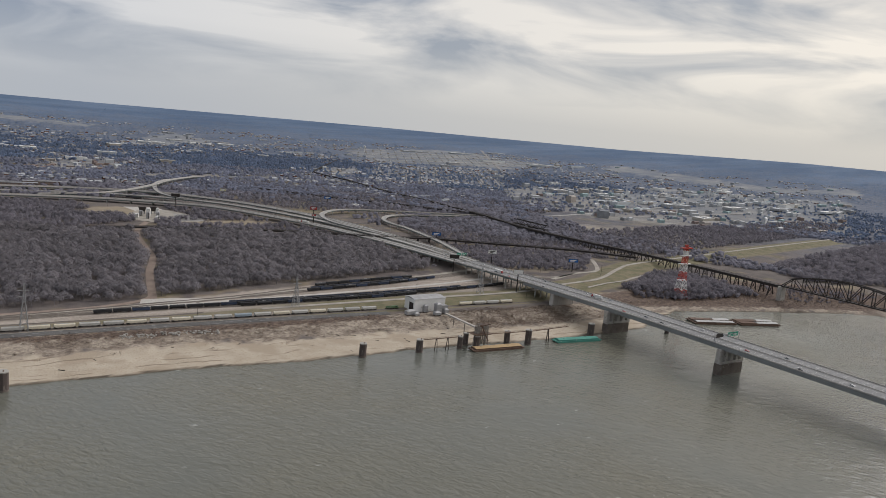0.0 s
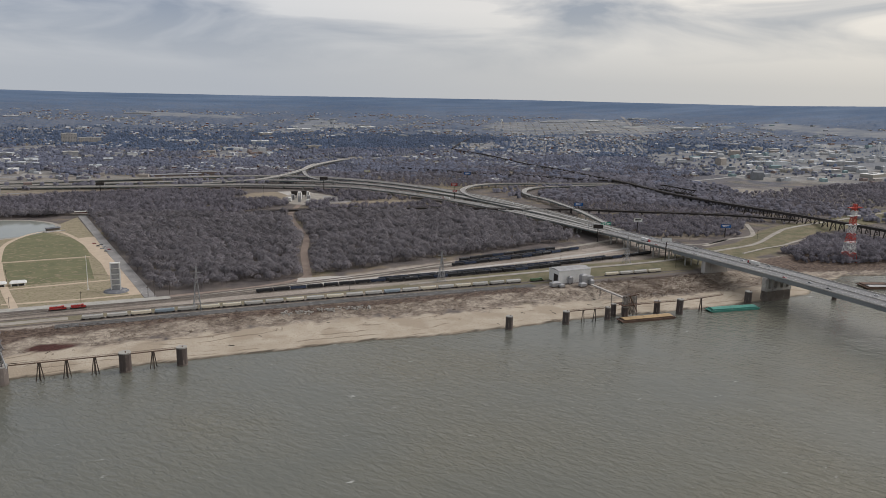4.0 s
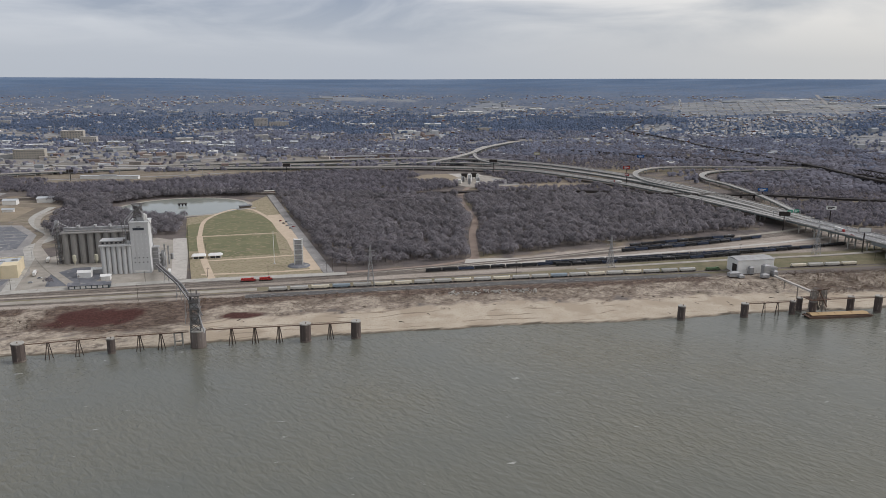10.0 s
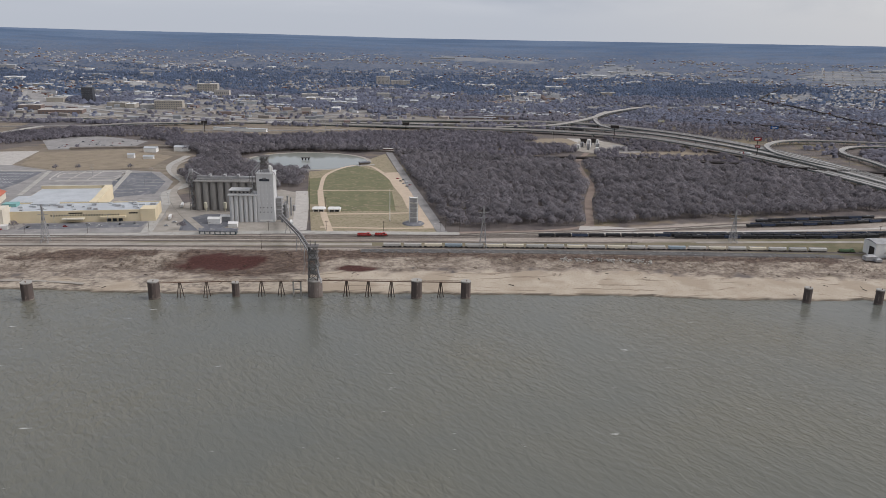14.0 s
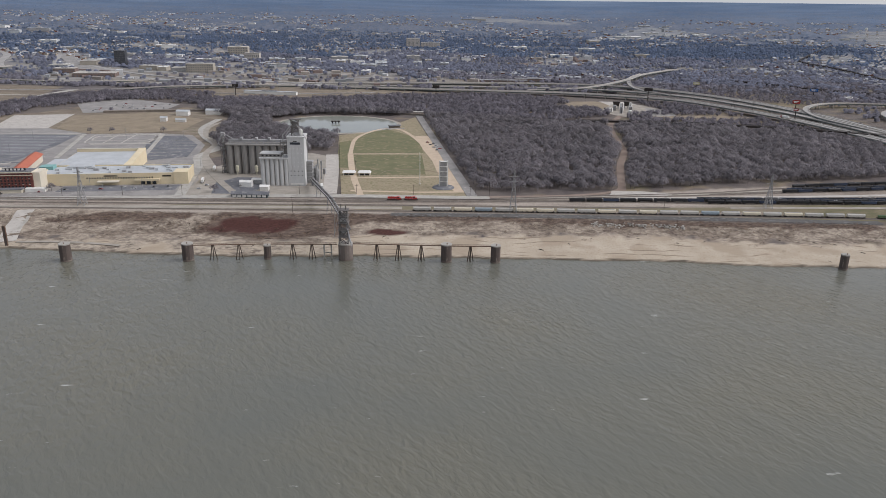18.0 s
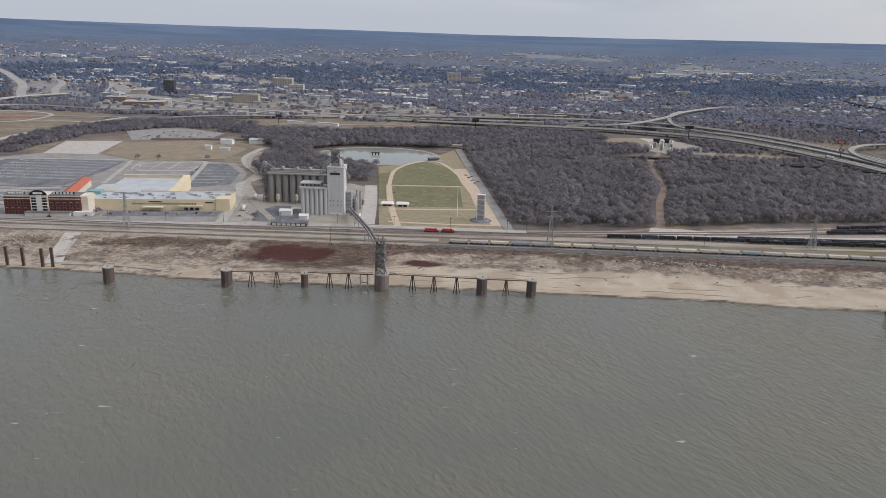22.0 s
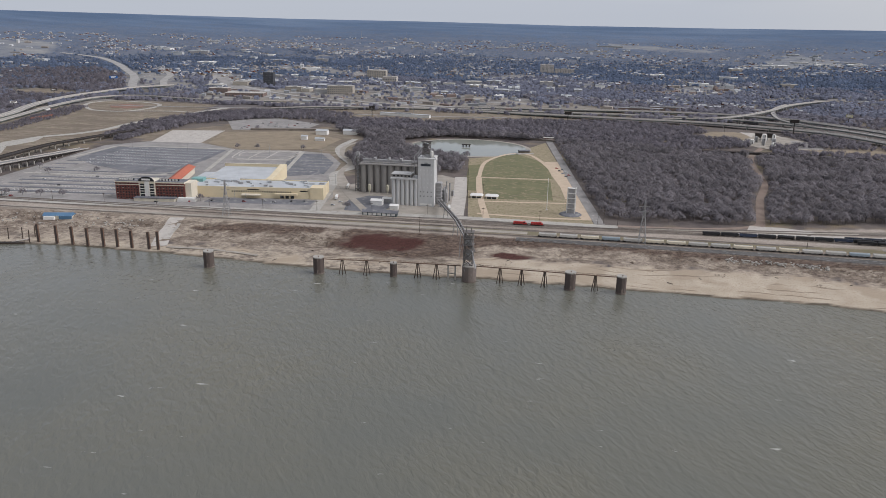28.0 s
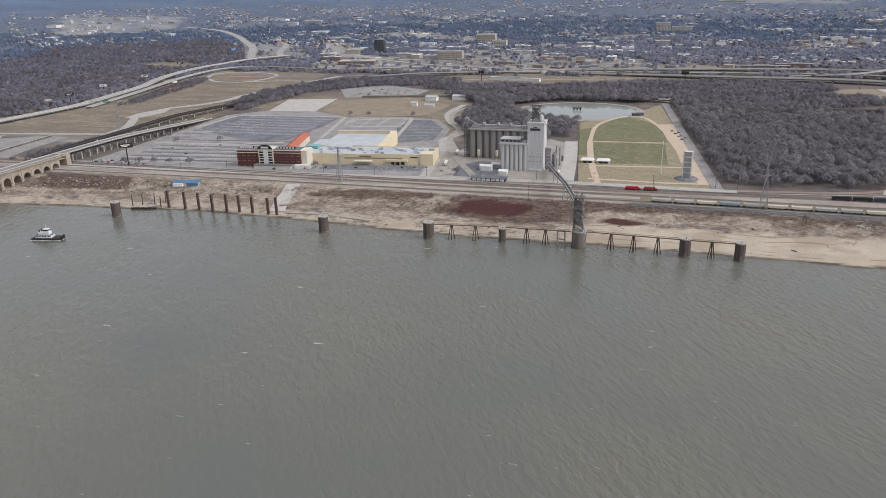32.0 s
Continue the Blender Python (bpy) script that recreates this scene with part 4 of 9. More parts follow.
def crown(rng, height=1.0, spread=0.46, sides=5, low=0.2):
    """Triangles of the close inner mass of a bare crown: an uneven lump, wider at its shoulder."""
    rings = []
    for z, r in ((low, 0.8), (0.7, 0.86)):
        rings.append([np.array((math.cos(a) * q, math.sin(a) * q, height * (z + rng.uniform(-0.07, 0.09)))) for a, q in ((2 * math.pi * (k + rng.uniform(-0.3, 0.3)) / sides, spread * r * rng.uniform(0.62, 1.2)) for k in range(sides))])
    top = np.array((rng.normal(0, 0.09), rng.normal(0, 0.09), height * rng.uniform(0.86, 0.95)))
    out = []
    for k in range(sides):
        a, b, c, d = rings[0][k], rings[0][(k + 1) % sides], rings[1][k], rings[1][(k + 1) % sides]
        out += [(a, b, d), (a, d, c), (c, d, top)]
    return np.array(out)


def plant(name, label, spots, templates, materials, category="trees", heart=0.2):
    """Many trees joined into one mesh. spots: x, y, z, height, turn, template. heart: the height from which a crown's faces turn outwards."""
    tris, mats, norms, tones = [], [], [], []
    pale = np.clip(np.random.RandomState(len(spots)).normal(0, 0.11, len(spots)) + 0.17 * fuzz(spots[:, 0], spots[:, 1], 85, 91), -0.4, 0.5)
    for k, (wood, fine) in enumerate(templates):
        own = spots[:, 5].astype(int) == k
        sel = spots[own]
        if not len(sel):
            continue
        c, s = np.cos(sel[:, 4]), np.sin(sel[:, 4])
        for body, slot in ((wood, 0), (fine, 1)):
            if not len(body):
                continue
            b = body.reshape(-1, 3)
            x = sel[:, 3, None] * (c[:, None] * b[None, :, 0] - s[:, None] * b[None, :, 1]) + sel[:, 0, None]
            y = sel[:, 3, None] * (s[:, None] * b[None, :, 0] + c[:, None] * b[None, :, 1]) + sel[:, 1, None]
            z = sel[:, 3, None] * b[None, :, 2] + sel[:, 2, None]
            tris.append(np.stack([x, y, z], -1).reshape(-1, 3))
            mats.append(np.full(len(tris[-1]) // 3, slot))
            tones.append(np.repeat(pale[own], len(b)))
            # crowns are rounded: twig sprays turn their faces outwards from the middle of the crown
            if slot:
                nb = b - np.array((0, 0, heart))
            else:
                nb = np.repeat(np.cross(body[:, 1] - body[:, 0], body[:, 2] - body[:, 0]), 3, 0)
            nb = nb / (np.linalg.norm(nb, axis=1, keepdims=True) + 1e-9)
            nx_ = c[:, None] * nb[None, :, 0] - s[:, None] * nb[None, :, 1]
            ny_ = s[:, None] * nb[None, :, 0] + c[:, None] * nb[None, :, 1]
            norms.append(np.stack([nx_, ny_, np.broadcast_to(nb[None, :, 2], nx_.shape)], -1).reshape(-1, 3))
    v, m = np.concatenate(tris), np.concatenate(mats)
    me = bpy.data.meshes.new(name)
    n = len(v) // 3
    me.vertices.add(len(v))
    me.vertices.foreach_set("co", v.ravel())
    me.loops.add(len(v))
    me.loops.foreach_set("vertex_index", np.arange(len(v)))
    me.polygons.add(n)
    me.polygons.foreach_set("loop_start", np.arange(n) * 3)
    me.polygons.foreach_set("loop_total", np.full(n, 3))
    me.polygons.foreach_set("material_index", m)
    for material in materials:
        me.materials.append(material)
    me.polygons.foreach_set("use_smooth", np.ones(n, bool))
    me.update()
    rounded = me.attributes.new("custom_normal", "FLOAT_VECTOR", "POINT")
    rounded.data.foreach_set("vector", np.ascontiguousarray(np.concatenate(norms), dtype=np.float32).ravel())
    me.attributes.new("tone", "FLOAT", "POINT").data.foreach_set("value", np.ascontiguousarray(np.concatenate(tones), dtype=np.float32))
    return tagged(new(name, me), label, category, kind="stuff")


def inside(poly, x, y):
    hit = np.zeros(len(x), bool)
    for (x0, y0), (x1, y1) in zip(poly, poly[1:] + poly[:1]):
        cross = ((y0 > y) != (y1 > y)) & (x < (x1 - x0) * (y - y0) / (y1 - y0 + 1e-9) + x0)
        hit ^= cross
    return hit


def off_line(pts, x, y, gap):
    """True where a place is farther than gap from a line of points."""
    ok = np.ones(len(x), bool)
    for (ax, ay), (bx, by) in zip(pts, pts[1:]):
        d = np.array((bx - ax, by - ay), float)
        t = np.clip(((x - ax) * d[0] + (y - ay) * d[1]) / (d @ d), 0, 1)
        ok &= np.hypot(x - ax - t * d[0], y - ay - t * d[1]) > gap
    return ok


rng = np.random.RandomState(7)
TREES = [tree_template(rng, 170, limbs=3, spread=0.5, leaf=1.0) for _ in range(7)]
MID_TREES = [(w[:6], np.concatenate([crown(rng, 0.86, 0.44, 5, 0.3), f])) for w, f in (tree_template(rng, 34, limbs=2, spread=0.5, leaf=1.6) for _ in range(7))]
BUSHES = [tree_template(rng, 20, limbs=2, height=0.8, spread=0.7, leaf=1.1) for _ in range(4)]
FAR_TREES = [(np.zeros((0, 3, 3)), crown(rng, 1.0, 0.55)) for _ in range(7)]
HILL_TREES = [(np.zeros((0, 3, 3)), crown(rng, 0.75, 0.75, 4)[2::3]) for _ in range(5)]


def grove(poly, spacing, height, kinds, keep_off=(), patch=0.0, seed=1):
    r = np.random.RandomState(seed)
    xs, ys = [p[0] for p in poly], [p[1] for p in poly]
    gx_, gy_ = np.meshgrid(np.arange(min(xs), max(xs), spacing), np.arange(min(ys), max(ys), spacing))
    x = (gx_ + r.uniform(-0.55, 0.55, gx_.shape) * spacing).ravel()
    y = (gy_ + r.uniform(-0.55, 0.55, gy_.shape) * spacing).ravel()
    ok = inside(poly, x, y) & (fuzz(x, y, 60, seed + 20) > patch - 1.6)
    for line_, gap in keep_off:
        ok &= off_line(line_, x, y, gap)
    x, y = x[ok], y[ok]
    h = np.minimum(height * r.uniform(0.65, 1.2, len(x)) * (1 + 0.15 * fuzz(x, y, 45, seed + 40)), 13.5)
    return np.stack([x, y, gz(x, y) - 0.2, h, r.uniform(0, 6.28, len(x)), r.randint(0, kinds, len(x))], -1)


PATHWAY = [(206, 792), (214, 830), (236, 930), (262, 1020), (272, 1110), (282, 1190), (296, 1250), (330, 1330)]
LOWTRESTLE = [(1078, 900), (1000, 985), (860, 1060), (760, 1105), (680, 1120), (570, 1174), (430, 1212), (300, 1232), (180, 1240)]
WEST_MAIN = [(-1075, 820), (-1053, 958), (-1041, 1066), (-1041, 1134), (-1061, 1236), (-1086, 1353), (-1123, 1459), (-1150, 1559), (-1164, 1673), (-1156, 1789), (-1138, 1903), (-1080, 2000)]
WEST_SECOND = [(-1010, 1110), (-1023, 1190), (-1044, 1300), (-1075, 1435), (-1095, 1560), (-1090, 1660), (-1030, 1722), (-906, 1704), (-780, 1700), (-640, 1770)]
WEST_ROAD = [(-803, 909), (-813, 965), (-858, 1043), (-867, 1072), (-858, 1134), (-830, 1169), (-806, 1232), (-802, 1326), (-770, 1427), (-760, 1517), (-735, 1600)]
WEST_FAR = [(-1138, 1903), (-1209, 2007), (-1307, 2183), (-1402, 2302), (-1508, 2425), (-1654, 2549), (-1835, 2600)]
HIGHWAYS = [[(672, 560), (672, 880), (655, 1005), (648, 1118), (612, 1260), (556, 1385), (486, 1492), (392, 1545), (272, 1590), (132, 1611), (-250, 1690)],
            [(690, 882), (700, 1032), (694, 1180), (672, 1310), (630, 1440), (560, 1570), (440, 1690), (300, 1745), (145, 1760), (-250, 1750)],
            [(706, 960), (656, 1285), (672, 1362), (709, 1418), (829, 1469), (1150, 1450)], [(716, 940), (790, 1297), (850, 1400), (1150, 1428)],
            [(330, 1668), (440, 1790), (518, 1931), (677, 2150), (950, 2220)], [(-250, 1720), (-640, 1810), (-1050, 2200)],
            WEST_MAIN, WEST_SECOND, WEST_ROAD, WEST_FAR]
KEEP = [([(-415, 1592), (-255, 1527)], 50), ([(-590, 1385), (-475, 1362)], 58), ([(405, 1318), (535, 1312)], 26), ([(262, 1435), (335, 1490)], 34), (PATHWAY, 8.5), (LOWTRESTLE, 12)] + [(h, 22) for h in HIGHWAYS]
plant("woods", "dense bare grey-brown winter woods behind the rail yard", grove([(50, 788), (190, 802), (240, 812), (343, 838), (500, 866), (636, 896), (640, 1000), (632, 1110), (520, 1205), (300, 1240), (180, 1248), (60, 1268), (-14, 1300), (10, 1100)], 9.2, 11.6, 7, KEEP, 0.1, 1), TREES, [M_BARK, M_TWIGS])
plant("woods", "bare trees round the fountain pond and elevator", np.concatenate([
    grove([(-330, 1260), (-310, 1060), (-262, 960), (-228, 945), (-170, 990), (-138, 1000), (-140, 1105), (-205, 1128), (-262, 1190), (-262, 1260), (-200, 1305), (-60, 1300), (-30, 1320), (-200, 1340), (-400, 1322)], 7.4, 11, 7, KEEP, 0.1, 2),
    grove([(-330, 1262), (-262, 1262), (-200, 1312), (-60, 1304), (-36, 1318), (-200, 1336), (-330, 1322)], 7.8, 8, 7, KEEP, 0.2, 30)]), TREES, [M_BARK, M_TWIGS])
plant("woods", "bare grey-brown scrub woods between the pond and the highway", grove([(-560, 1310), (-400, 1352), (-200, 1366), (-40, 1336), (60, 1285), (200, 1266), (320, 1330), (300, 1400), (240, 1540), (100, 1580), (-60, 1560), (-200, 1500), (-330, 1500), (-460, 1470)], 8.0, 8.4, 7, KEEP, 0.45, 3), MID_TREES, [M_BARK, M_TWIGS_HAZED])
plant("woods", "dark bare thicket round the far car park", grove([(-690, 1330), (-610, 1440), (-500, 1455), (-430, 1470), (-440, 1560), (-560, 1595), (-690, 1490)], 7.6, 7.2, 7, [([(-590, 1385), (-475, 1362)], 48), ([(-640, 1600), (-470, 1640)], 14), ([(-760, 1517), (-735, 1600)], 12)], 0.4, 19), MID_TREES, [M_BARK, M_TWIGS_HAZED])
plant("woods", "bare scrubby trees among the interchange ramps", np.concatenate([
    grove([(330, 1250), (520, 1212), (640, 1130), (630, 1230), (560, 1360), (480, 1470), (400, 1520), (420, 1380), (340, 1330)], 8.5, 8, 7, KEEP, 0.9, 4),
    grove([(725, 885), (800, 862), (886, 842), (939, 884), (1000, 930), (870, 1020), (760, 960)], 8.5, 9, 7, KEEP, 0.6, 14),
    grove([(730, 900), (860, 1030), (1060, 900), (1060, 1300), (1150, 1440), (860, 1390), (800, 1260), (780, 1120)], 8.2, 6.6, 7, KEEP, 0.8, 5)]), MID_TREES, [M_BARK, M_TWIGS_HAZED])
plant("woods", "low bare woods beyond the interchange", grove([(720, 1480), (1150, 1470), (1400, 1500), (1600, 1700), (1200, 2000), (700, 2100), (640, 1900), (480, 1740), (600, 1600)], 11.5, 6.8, 7, KEEP, 0.5, 6), MID_TREES, [M_BARK, M_TWIGS_HAZED], heart=-0.2)
plant("woods", "bare trees along the railway bridge and levee", np.concatenate([
    grove([(840, 690), (900, 660), (1010, 650), (1060, 640), (1070, 790), (1000, 800), (900, 745), (850, 730)], 6.5, 9, 7, [([(1088, 600), (1088, 1300)], 9)], 0.5, 7),
    grove([(1272, 693), (1345, 800), (1486, 838), (1760, 905), (2200, 985), (2300, 800), (1900, 640), (1420, 621)], 11, 12, 7, (), 0.3, 8),
    grove([(1110, 600), (1200, 570), (1290, 560), (1250, 650), (1110, 700)], 9, 5, 7, (), 1.3, 38),
    grove([(1110, 940), (1264, 965), (1524, 1016), (2093, 1130), (2400, 1200), (2318, 1300), (1900, 1290), (1669, 1290), (1400, 1240), (1110, 1200)], 11.5, 8.5, 7, [([(1088, 900), (1095, 1330), (1170, 1600)], 9)], 0.5, 9)]), MID_TREES, [M_BARK, M_TWIGS_HAZED])
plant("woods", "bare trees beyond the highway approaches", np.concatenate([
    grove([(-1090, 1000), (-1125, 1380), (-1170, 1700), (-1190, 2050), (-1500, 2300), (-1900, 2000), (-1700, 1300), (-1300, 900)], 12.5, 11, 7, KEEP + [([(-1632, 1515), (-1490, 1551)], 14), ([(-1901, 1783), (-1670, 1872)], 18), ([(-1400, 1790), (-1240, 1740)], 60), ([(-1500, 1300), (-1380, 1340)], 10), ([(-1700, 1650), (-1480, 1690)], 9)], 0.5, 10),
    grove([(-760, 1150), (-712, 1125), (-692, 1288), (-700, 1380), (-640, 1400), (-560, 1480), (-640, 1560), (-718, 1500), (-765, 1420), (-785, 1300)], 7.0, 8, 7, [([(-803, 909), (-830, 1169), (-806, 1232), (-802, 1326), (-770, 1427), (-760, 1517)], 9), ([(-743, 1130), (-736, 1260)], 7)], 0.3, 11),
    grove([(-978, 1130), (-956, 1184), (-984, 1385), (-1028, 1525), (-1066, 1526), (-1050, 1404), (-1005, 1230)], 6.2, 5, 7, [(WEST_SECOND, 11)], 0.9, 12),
    grove([(-814, 740), (-800, 860), (-786, 905), (-776, 860), (-785, 740)], 6, 4.5, 7, (), 1.2, 13)]), MID_TREES, [M_BARK, M_TWIGS_HAZED])
plant("brush", "dark dry brush on the bank under the railway bridge", grove([(745, 640), (800, 660), (900, 642), (1000, 612), (1140, 566), (1260, 510), (1330, 560), (1280, 660), (1110, 700), (960, 660), (880, 660), (745, 690)], 5.2, 3.4, 4, (), 0.9, 16), BUSHES, [M_BRUSH, M_BRUSH], "brush")
plant("brush", "tall dry brown brush beside the terminal shed", grove([(505, 622), (640, 614), (652, 668), (510, 678)], 3.4, 3.6, 4, (), 0.4, 15), BUSHES, [M_BRUSH, M_BRUSH], "brush")
clump = np.array([(127, 661), (144, 664), (205, 663), (211, 662), (217, 664), (250, 661), (267, 659), (272, 661), (325, 663), (331, 662), (338, 664), (186, 657), (190, 658), (79, 657), (-23, 668), (-10, 662), (2, 665), (14, 660), (22, 666)], float)
plant("brush", "rounded grey-brown bushes on the sandy bank", np.stack([clump[:, 0], clump[:, 1], gz(clump[:, 0], clump[:, 1]) - 0.1, 3.0 + 1.6 * np.abs(np.sin(clump[:, 0])), clump[:, 1] * 3.1, np.arange(len(clump)) % 4], -1), BUSHES, [M_BRUSH, M_BRUSH], "brush")
# dry brush on the banks
r = np.random.RandomState(5)
bx = r.uniform(-700, 760, 16000)
bs = np.clip(np.interp(bx, SH_X, SH_Y), 0, None)
by = bs + r.uniform(30, 96, 16000)
top = np.interp(bx, [-700, -420, -330, -100, -60, 200, 480, 700, 760], [50, 46, 48, 46, 66, 72, 58, 48, 36])
keep = (by - bs > top + 7 * fuzz(bx, by, 24, 9)) & (fuzz(bx, by, 34, 31) > 0.1) & ((((bx + 155) / 55) ** 2 + ((by - 672) / 22) ** 2) > 1) & ((((bx + 41) / 26) ** 2 + ((by - 660) / 11) ** 2) > 1) & off_line([(-372, 700), (-382, 668), (-402, 640), (-410, 624)], bx, by, 16) & (by < 692) & off_line([(-130, 800), (-72, 600)], bx, by, 6)
keep |= (by - bs > 30) & (fuzz(bx, by, 26, 33) > 0.9) & (by < 690)
keep |= (bx > 505) & (bx < 650) & (by > 615) & (by < 672) & (fuzz(bx, by, 30, 35) > -0.6)
for poly in WEEDS:
    keep |= in_poly(poly, bx, by) & (fuzz(bx, by, 18, 36) > -0.5) & ((((bx + 155) / 55) ** 2 + ((by - 672) / 22) ** 2) > 0.9) & ((((bx + 41) / 26) ** 2 + ((by - 660) / 11) ** 2) > 1) & off_line([(-130, 800), (-72, 600)], bx, by, 5)
bx, by = bx[keep], by[keep]
plant("brush", "dry brown brush and weeds along the bank", np.stack([bx, by, gz(bx, by) - 0.1, r.uniform(0.8, 2.6, len(bx)), r.uniform(0, 6.28, len(bx)), r.randint(0, 4, len(bx))], -1), BUSHES, [M_BRUSH, M_BRUSH], "brush")
sel = r.rand(len(bx)) < 0.35
bx, by = bx[sel] + r.normal(0, 2, sel.sum()), by[sel] + r.normal(0, 2, sel.sum())
plant("brush", "tan and orange-brown dead weeds on the bank", np.stack([bx, by, gz(bx, by) - 0.1, r.uniform(0.7, 2.0, len(bx)), r.uniform(0, 6.28, len(bx)), r.randint(0, 4, len(bx))], -1), BUSHES, [M_BRUSH_TAN, M_BRUSH_TAN], "brush")


# ---- bridges and viaducts ----
def viaduct(name, label, pts, width, thick=2.2, every=32.0, girder=M_GIRDER, column=M_CONC, rail=1.0, from_z=None, skip=(), group=""):
    """A raised road: deck slab, girders, parapets, and bents of two columns under a cap. pts: x, y and deck height."""
    line = [Vector(p) for p in smooth_line(pts, 14)]
    root = tagged(new(name), label, "viaduct", group)
    w = width / 2
    part("deck", Build().sweep(line, [(-w, -0.55), (w, -0.55), (w, 0), (-w, 0)]), M_DECK, root)
    for k in range(max(2, int(width / 7))):
        a = -w + 1.2 + k * (width - 2.4) / (max(2, int(width / 7)) - 1)
        part("girder", Build().sweep(line, [(a - 0.3, -thick), (a + 0.3, -thick), (a + 0.3, -0.56), (a - 0.3, -0.56)]), girder, root)
    for s in (-1, 1):
        a, b = sorted((s * (w - 0.45), s * w))
        part("parapet", Build().sweep(line, [(a, 0.004), (b, 0.004), (b, rail), (a, rail)]), M_CONC_PALE, root)
    if width > 18:
        part("median_barrier", Build().sweep(line, [(-0.4, 0.004), (0.4, 0.004), (0.2, 1.0), (-0.2, 1.0)]), M_CONC_PALE, root)
    run, gone = 0.0, every / 2
    for a, b in zip(line, line[1:]):
        run += (b - a).length
        if run - gone < every:
            continue
        gone = run
        g = float(gz(b.x, b.y))
        if b.z - g < 4 or any(lo < b.y < hi for lo, hi in skip):
            continue
        d = (b - a).normalized()
        s = Vector((d.y, -d.x, 0)).normalized()
        bent = part("bent_cap", Build().beam(b - s * (w - 1) - Vector((0, 0, thick + 0.7)), b + s * (w - 1) - Vector((0, 0, thick + 0.7)), 1.6, 1.4), column, root)
        for k in (-0.62, 0.62) if width < 22 else (-0.7, 0, 0.7):
            q = b + s * (w * k)
            part("column", Build().cyl(q.x, q.y, g - 1, b.z - thick - 1.38, 0.85, n=8), column, bent)
    return root


MAIN = [(674, 120, 30), (674, 420, 30.5), (674, 580, 30), (675, 740, 26.5), (676, 880, 22)]
psb = tagged(new("highway_bridge"), "long pale steel-and-concrete highway bridge over the river", "bridge")
line = [Vector(p) for p in smooth_line(MAIN, 16)]
part("deck", Build().sweep(line, [(-20, -0.7), (20, -0.7), (20, 0), (-20, 0)]), M_BRIDGE_DECK, psb)
M_FASCIA = mat("bridge_fascia_paint", (0.25, 0.262, 0.258), (0.18, 0.19, 0.187), rough=0.7, stretch=(1, 0.3, 1))
for a in (-18.5, -8, 8, 18.5):
    part("box_girder", Build().sweep(line[: -9], [(a - 1.0, -4.4), (a + 1.0, -4.4), (a + 1.4, -0.72), (a - 1.4, -0.72)]), M_FASCIA, psb)
    part("approach_girder", Build().sweep(line[-9:], [(a - 0.5, -2.4), (a + 0.5, -2.4), (a + 0.5, -0.72), (a - 0.5, -0.72)]), M_GIRDER, psb)
for a in (-20, 19.5):
    part("parapet", Build().sweep(line, [(a, 0.004), (a + 0.5, 0.004), (a + 0.5, 1.05), (a, 1.05)]), M_CONC_PALE, psb)
part("median_barrier", Build().sweep(line, [(-0.4, 0.004), (0.4, 0.004), (0.2, 1.0), (-0.2, 1.0)]), M_CONC_PALE, psb)
marks = Build()
for a in (-13.2, -9.6, -6, 6, 9.6, 13.2):
    for p, q in zip(line, line[1:]):
        for k in (0.1, 0.6):
            c, e = p.lerp(q, k), p.lerp(q, k + 0.22)
            marks.face([(c.x + a - 0.15, c.y, c.z + 0.03), (c.x + a + 0.15, c.y, c.z + 0.03), (e.x + a + 0.15, e.y, e.z + 0.03), (e.x + a - 0.15, e.y, e.z + 0.03)])
tagged(part("lane_markings", marks, M_PAINT_W, psb), kind="stuff")
for y in (426, 577, 243):
    pier = part("pier", Build().loft([[(652 + 41 * u, y + dy, z) for u, dy in ((0, 0), (0.08, -4.6), (0.92, -4.6), (1, 0), (0.92, 4.6), (0.08, 4.6))] for z in (-6, 11)]), M_CONC_DARK, psb, "dark stained concrete river pier")
    part("pier_top", Build().box(654, y - 3.2, 11, 692, y + 3.2, 13.4), M_CONC, pier)
    for x in (655.5, 664, 673, 682, 690.5):
        part("pier_column", Build().box(x - 2.2, y - 2.6, 13.4, x + 2.2, y + 2.6, 24.4), M_CONC, pier)
    part("pier_cap", Build().box(653.5, y - 2.9, 24.4, 692.5, y + 2.9, 26.2), M_CONC_PALE, pier)
abut = part("abutment_pier", Build().box(656, 668, 3, 692, 674, 26.2), M_CONC_PALE, psb, "pale concrete wall pier on the bank")
for y in (705, 735, 765, 795, 825, 855):
    zt = float(np.interp(y, [580, 740, 880], [30, 26.5, 22])) - 2.5
    cap = part("bent_cap", Build().box(656, y - 0.9, zt - 1.5, 693, y + 0.9, zt), M_CONC, psb)
    for x in (659, 669, 680, 690):
        part("column", Build().cyl(x, y, 8, zt - 1.49, 0.9, n=10), M_CONC, cap)

viaduct("viaduct", "pale curving highway viaduct on concrete columns", [(664, 882, 22), (660, 1005, 18.5), (648, 1118, 16.5), (612, 1260, 16), (556, 1385, 16), (486, 1492, 16), (392, 1545, 16), (272, 1590, 15.5), (132, 1611, 15), (-60, 1650, 13), (-250, 1690, 10.5)], 22, group="interchange viaducts")
viaduct("viaduct", "pale highway viaduct parallel to the main line", [(690, 882, 22), (700, 1032, 18.5), (694, 1180, 17), (672, 1310, 17), (630, 1440, 17), (560, 1570, 17), (440, 1690, 17), (300, 1745, 15.5), (145, 1760, 14), (-60, 1760, 12), (-250, 1750, 10.5)], 22, group="interchange viaducts")
